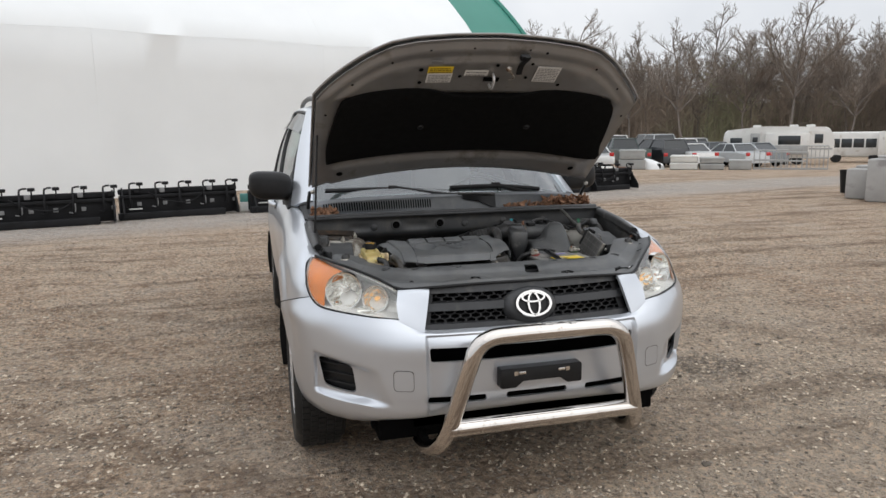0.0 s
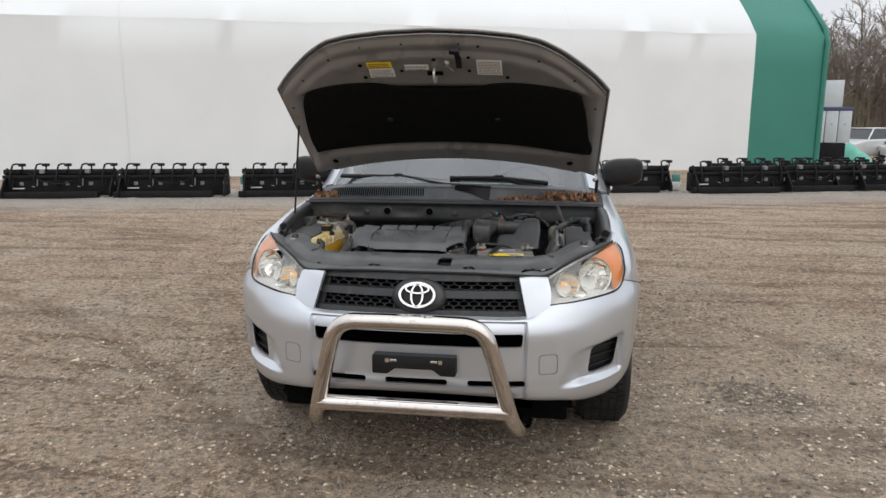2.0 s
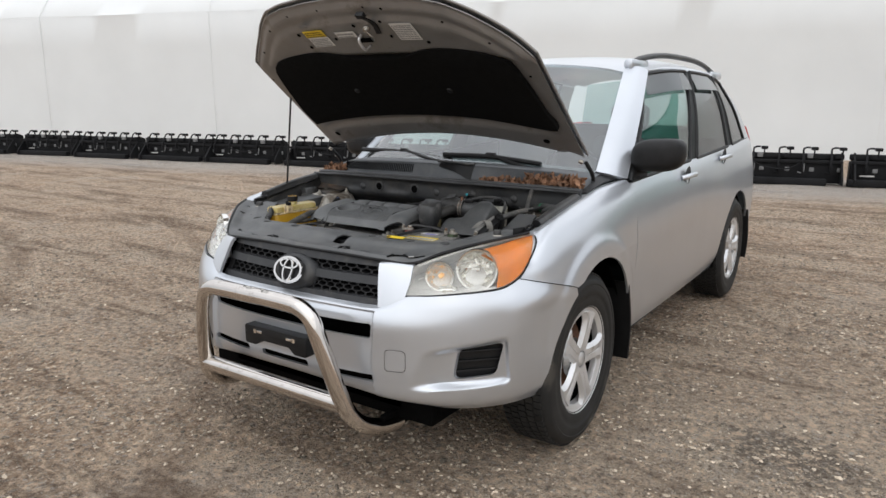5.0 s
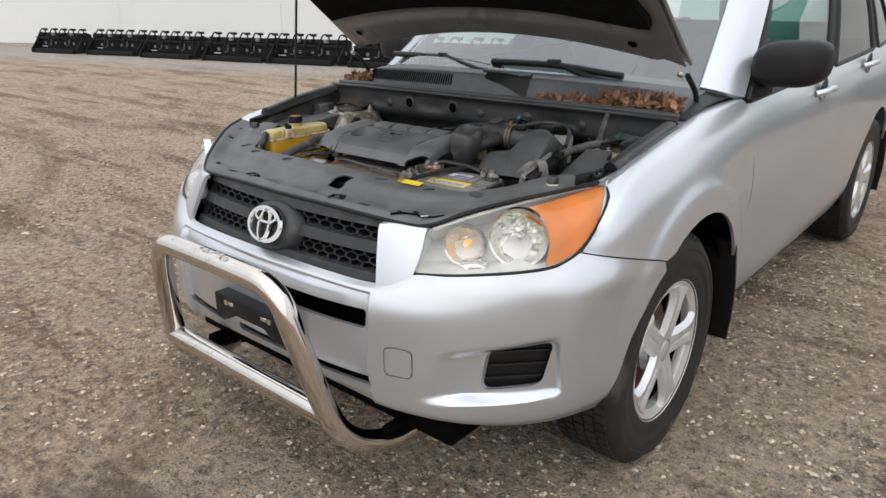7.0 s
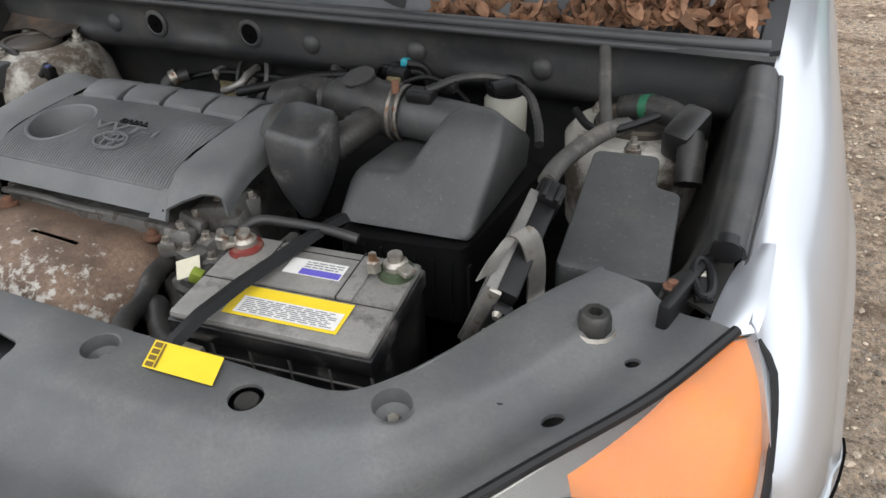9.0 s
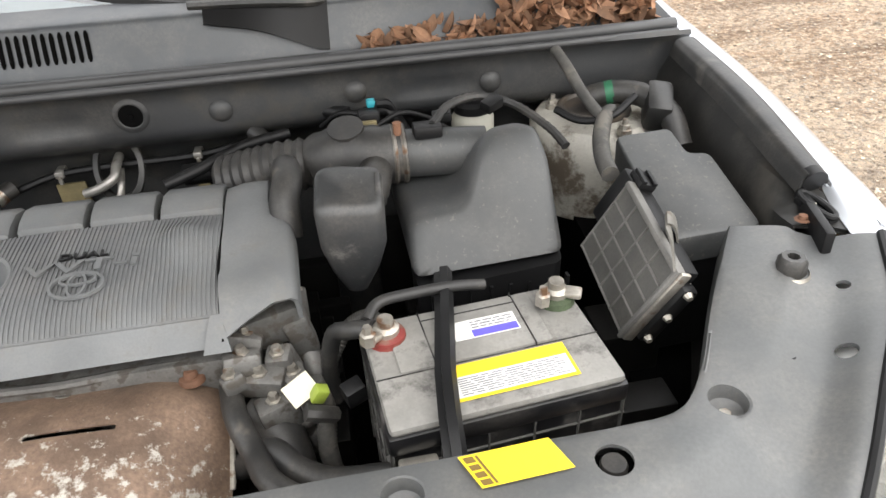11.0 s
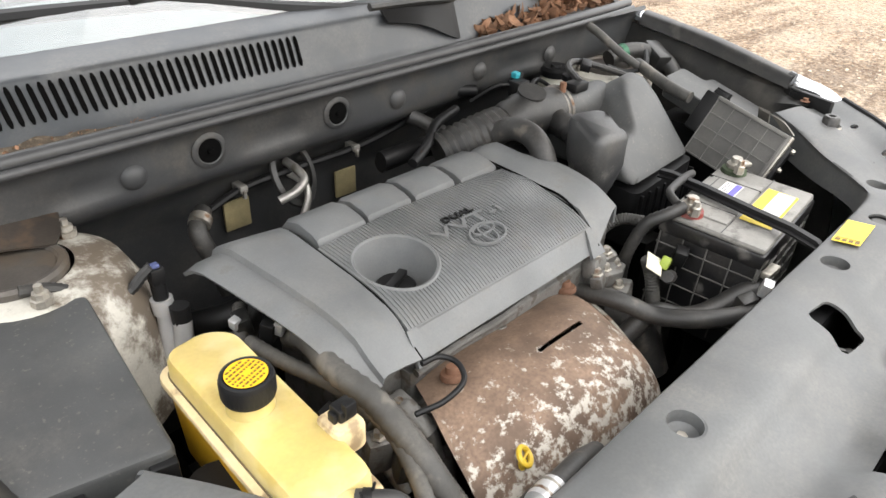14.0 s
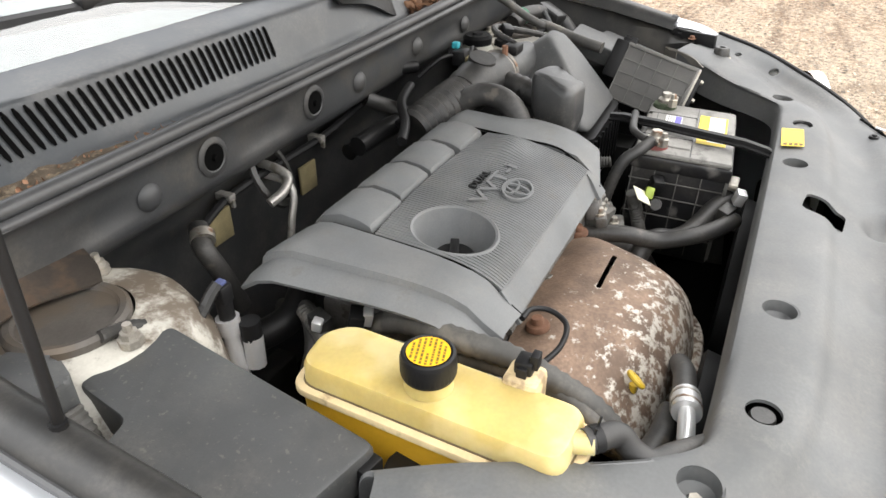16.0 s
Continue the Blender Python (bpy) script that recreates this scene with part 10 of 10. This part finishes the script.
box(bm, -0.55, 0.60, -0.5, 0.5, 2.26, 3.30, 0.02)
part("upper_cabinet", bm, CABWHITE, cab_t)
bm = bmesh.new()
box(bm, -0.50, -0.10, -0.51, -0.49, 2.85, 3.22)
part("opening", bm, DARK, cab_t)
# green tarp heap
p, az = far(968, 35)
tarp = thing("tarp_heap", "green tarp thrown over scrap", "tarp", at=tuple(p))
bm = bmesh.new()
g = [[Vector((-1.1 + 2.2 * i / 15, -0.7 + 1.4 * j / 9, 0)) for i in range(16)] for j in range(10)]
for row in g:
    for q in row:
        e = max(0.0, 1 - (abs(q.x) / 1.15) ** 3) * max(0.0, 1 - (abs(q.y) / 0.72) ** 3)
        q.z = e * (0.75 + 0.25 * noise.noise(q * 2.2)) + 0.02
shell(bm, g)
part("sheet", bm, TARP, tarp)
tarp.rotation_euler = (0, 0, radians(-az))
# scrap planks
for px, d, l, mt in ((1015, 37, 2.2, RUST), (1055, 36, 1.8, RVWHITE), (1085, 36.5, 1.2, RUST)):
    p, az = far(px, d)
    t = thing("scrap_panel", "flat scrap panel lying on the gravel", "scrap", "scrap panels", at=tuple(p))
    t.rotation_euler = (0, 0, radians(-az + 8))
    bm = bmesh.new()
    box(bm, -l / 2, l / 2, -0.4, 0.4, 0.0, 0.14, 0.02)
    part("panel", bm, mt, t)
# concrete blocks and a bin nearer by
for px, d, w, h in ((1553, 17.2, 0.95, 0.62), (1590, 16.6, 0.9, 0.85)):
    p, az = far(px, d)
    t = thing("concrete_block", "weathered grey concrete block", "concrete block", "concrete blocks", at=tuple(p))
    t.rotation_euler = (0, 0, radians(-az - 12))
    bm = bmesh.new()
    box(bm, -w / 2, w / 2, -0.5, 0.5, 0, h, 0.04)
    part("block", bm, CONCRETE, t)
    bm = bmesh.new()
    box(bm, -w / 2 + 0.1, w / 2 - 0.1, -0.2, 0.2, h, h + 0.06, 0.02)
    part("key", bm, CONCRETE, t)
p, az = far(1500, 18.4)
t = thing("bin", "small black plastic bin", "bin", at=tuple(p))
bm = bmesh.new()
lathe(bm, [(0, 0.0), (0.13, 0.0), (0.17, 0.5), (0.19, 0.52), (0.17, 0.52), (0.13, 0.1), (0, 0.1)], None, 18)
part("tub", bm, BLACK, t)


# bare woods behind the lot
def bare_tree(seed, height):
    rnd = random.Random(seed)
    t = thing("bare_tree", "tall bare deciduous tree in early spring", "tree", "woods behind the yard")
    trunk, crown = bmesh.new(), bmesh.new()

    def limb(bm, p, d, l, r, n, sides, up):
        pts = [p]
        for i in range(n):
            d = (d + Vector((rnd.uniform(-1, 1), rnd.uniform(-1, 1), rnd.uniform(-0.6, 0.6) + up)) * 0.17).normalized()
            pts.append(pts[-1] + d * l / n)
        tube(bm, pts, (r, r * 0.45), sides, n + 1, cap=False, straight=True)
        return pts, d

    pts, d = limb(trunk, Vector((0, 0, -0.3)), Vector((0, 0, 1)), height * 0.46, height * 0.0125, 6, 8, 0.4)
    level = [(pts[-1], (d + Vector((0.1, 0, 0.2))).normalized(), height * 0.50, height * 0.0075)]
    turn = rnd.uniform(0, 6.28)
    for k in range(6):
        a = turn + k * 2.4
        o = pts[-1 - k // 3]
        level.append((o, Vector((math.cos(a) * 0.85, math.sin(a) * 0.85, rnd.uniform(0.45, 1.0))).normalized(), height * rnd.uniform(0.34, 0.46), height * 0.0058))
    for depth, (kids, sides, n, share, up) in enumerate(((9, 5, 7, 0.46, 0.5), (8, 4, 5, 0.48, 0.3), (7, 3, 4, 0.50, 0.2), (0, 3, 3, 0, 0.1))):
        nxt = []
        for p, d, l, r in level:
            q, e = limb(crown if depth else trunk, p, d, l, max(r, 0.012), n, sides, up)
            for k in range(kids):
                u = (k + rnd.random()) / kids * 0.82 + 0.18
                j = min(len(q) - 2, int(u * (len(q) - 1)))
                o = q[j].lerp(q[j + 1], u * (len(q) - 1) - j)
                along = (q[j + 1] - q[j]).normalized()
                a = Vector((rnd.uniform(-1, 1), rnd.uniform(-1, 1), rnd.uniform(-0.5, 0.9))).normalized()
                nxt.append((o, (along * 0.75 + a * 0.75).normalized(), l * share * (1.15 - 0.55 * u) * rnd.uniform(0.8, 1.2), r * 0.5))
        level = nxt
    part("trunk", trunk, BARK, t)
    part("crown", crown, TWIG, t, smooth=False)
    return t


trees = [bare_tree(s, h) for s, h in ((31, 12.2), (32, 11.2), (33, 13.4), (34, 10.0))]
rnd = random.Random(77)
spots = []
for i in range(64):
    px = 840 + i * 18.5 + rnd.uniform(-9, 9)
    spots.append((px, 74 + (i % 5) * 5 + rnd.uniform(-2, 2)))
for i, (px, d) in enumerate(spots):
    p, az = far(px, d)
    s = rnd.uniform(0.78, 1.12)
    m = Matrix.Translation(p) @ Matrix.Rotation(rnd.uniform(0, 6.28), 4, "Z")
    src = trees[i % 4]
    if i < 4:
        src.matrix_basis = m
    else:
        o = copy_thing(src, m)
        o.scale = (s, s, s)
# undergrowth: a deep belt of thin stems and brush
tv, tf = [], []
for i in range(11000):
    px, d = rnd.uniform(800, 2150), rnd.uniform(76, 108)
    p, az = far(px, d)
    h, lean, w = rnd.uniform(2.0, 10.5), rnd.uniform(-0.2, 0.2), rnd.uniform(0.015, 0.045)
    o = len(tv)
    a = rnd.uniform(0, 3.1)
    dx, dy = math.cos(a) * w, math.sin(a) * w
    top = p + Vector((lean * h * 0.5, rnd.uniform(-0.1, 0.1) * h, h))
    tv += [tuple(p + Vector((-dx, -dy, 0))), tuple(p + Vector((dx, dy, 0))), tuple(p + Vector((-dy, dx, 0))), tuple(top)]
    tf += [(o, o + 1, o + 3), (o + 1, o + 2, o + 3), (o + 2, o, o + 3)]
    for k in range(5):
        b = p.lerp(top, rnd.uniform(0.25, 0.95))
        e = b + Vector((rnd.uniform(-1, 1), rnd.uniform(-1, 1), rnd.uniform(0.2, 1.2))) * h * 0.16
        o = len(tv)
        tv += [tuple(b + Vector((0, 0, -0.03))), tuple(b + Vector((0, 0, 0.05))), tuple(e), tuple(b + Vector((0.04, 0.04, 0)))]
        tf += [(o, o + 1, o + 2), (o + 1, o + 3, o + 2)]
brush = obj("undergrowth", tv, tf, BRUSH, smooth=False)
tagged(brush, "dense leafless brown undergrowth at the wood's edge", "undergrowth", kind="stuff")
bm = bmesh.new()
pts = [far(px, 112)[0] for px in range(780, 2260, 90)]
shell(bm, [[p + Vector((0, 0, -1)) for p in pts], [p + Vector((0, 0, 6.8 + 0.9 * math.sin(i * 1.7))) for i, p in enumerate(pts)]], 0.3)
bd = part("backdrop", bm, BRUSH, None)
tagged(bd, "hazy brown wood far behind the trees", "woods", kind="structure")
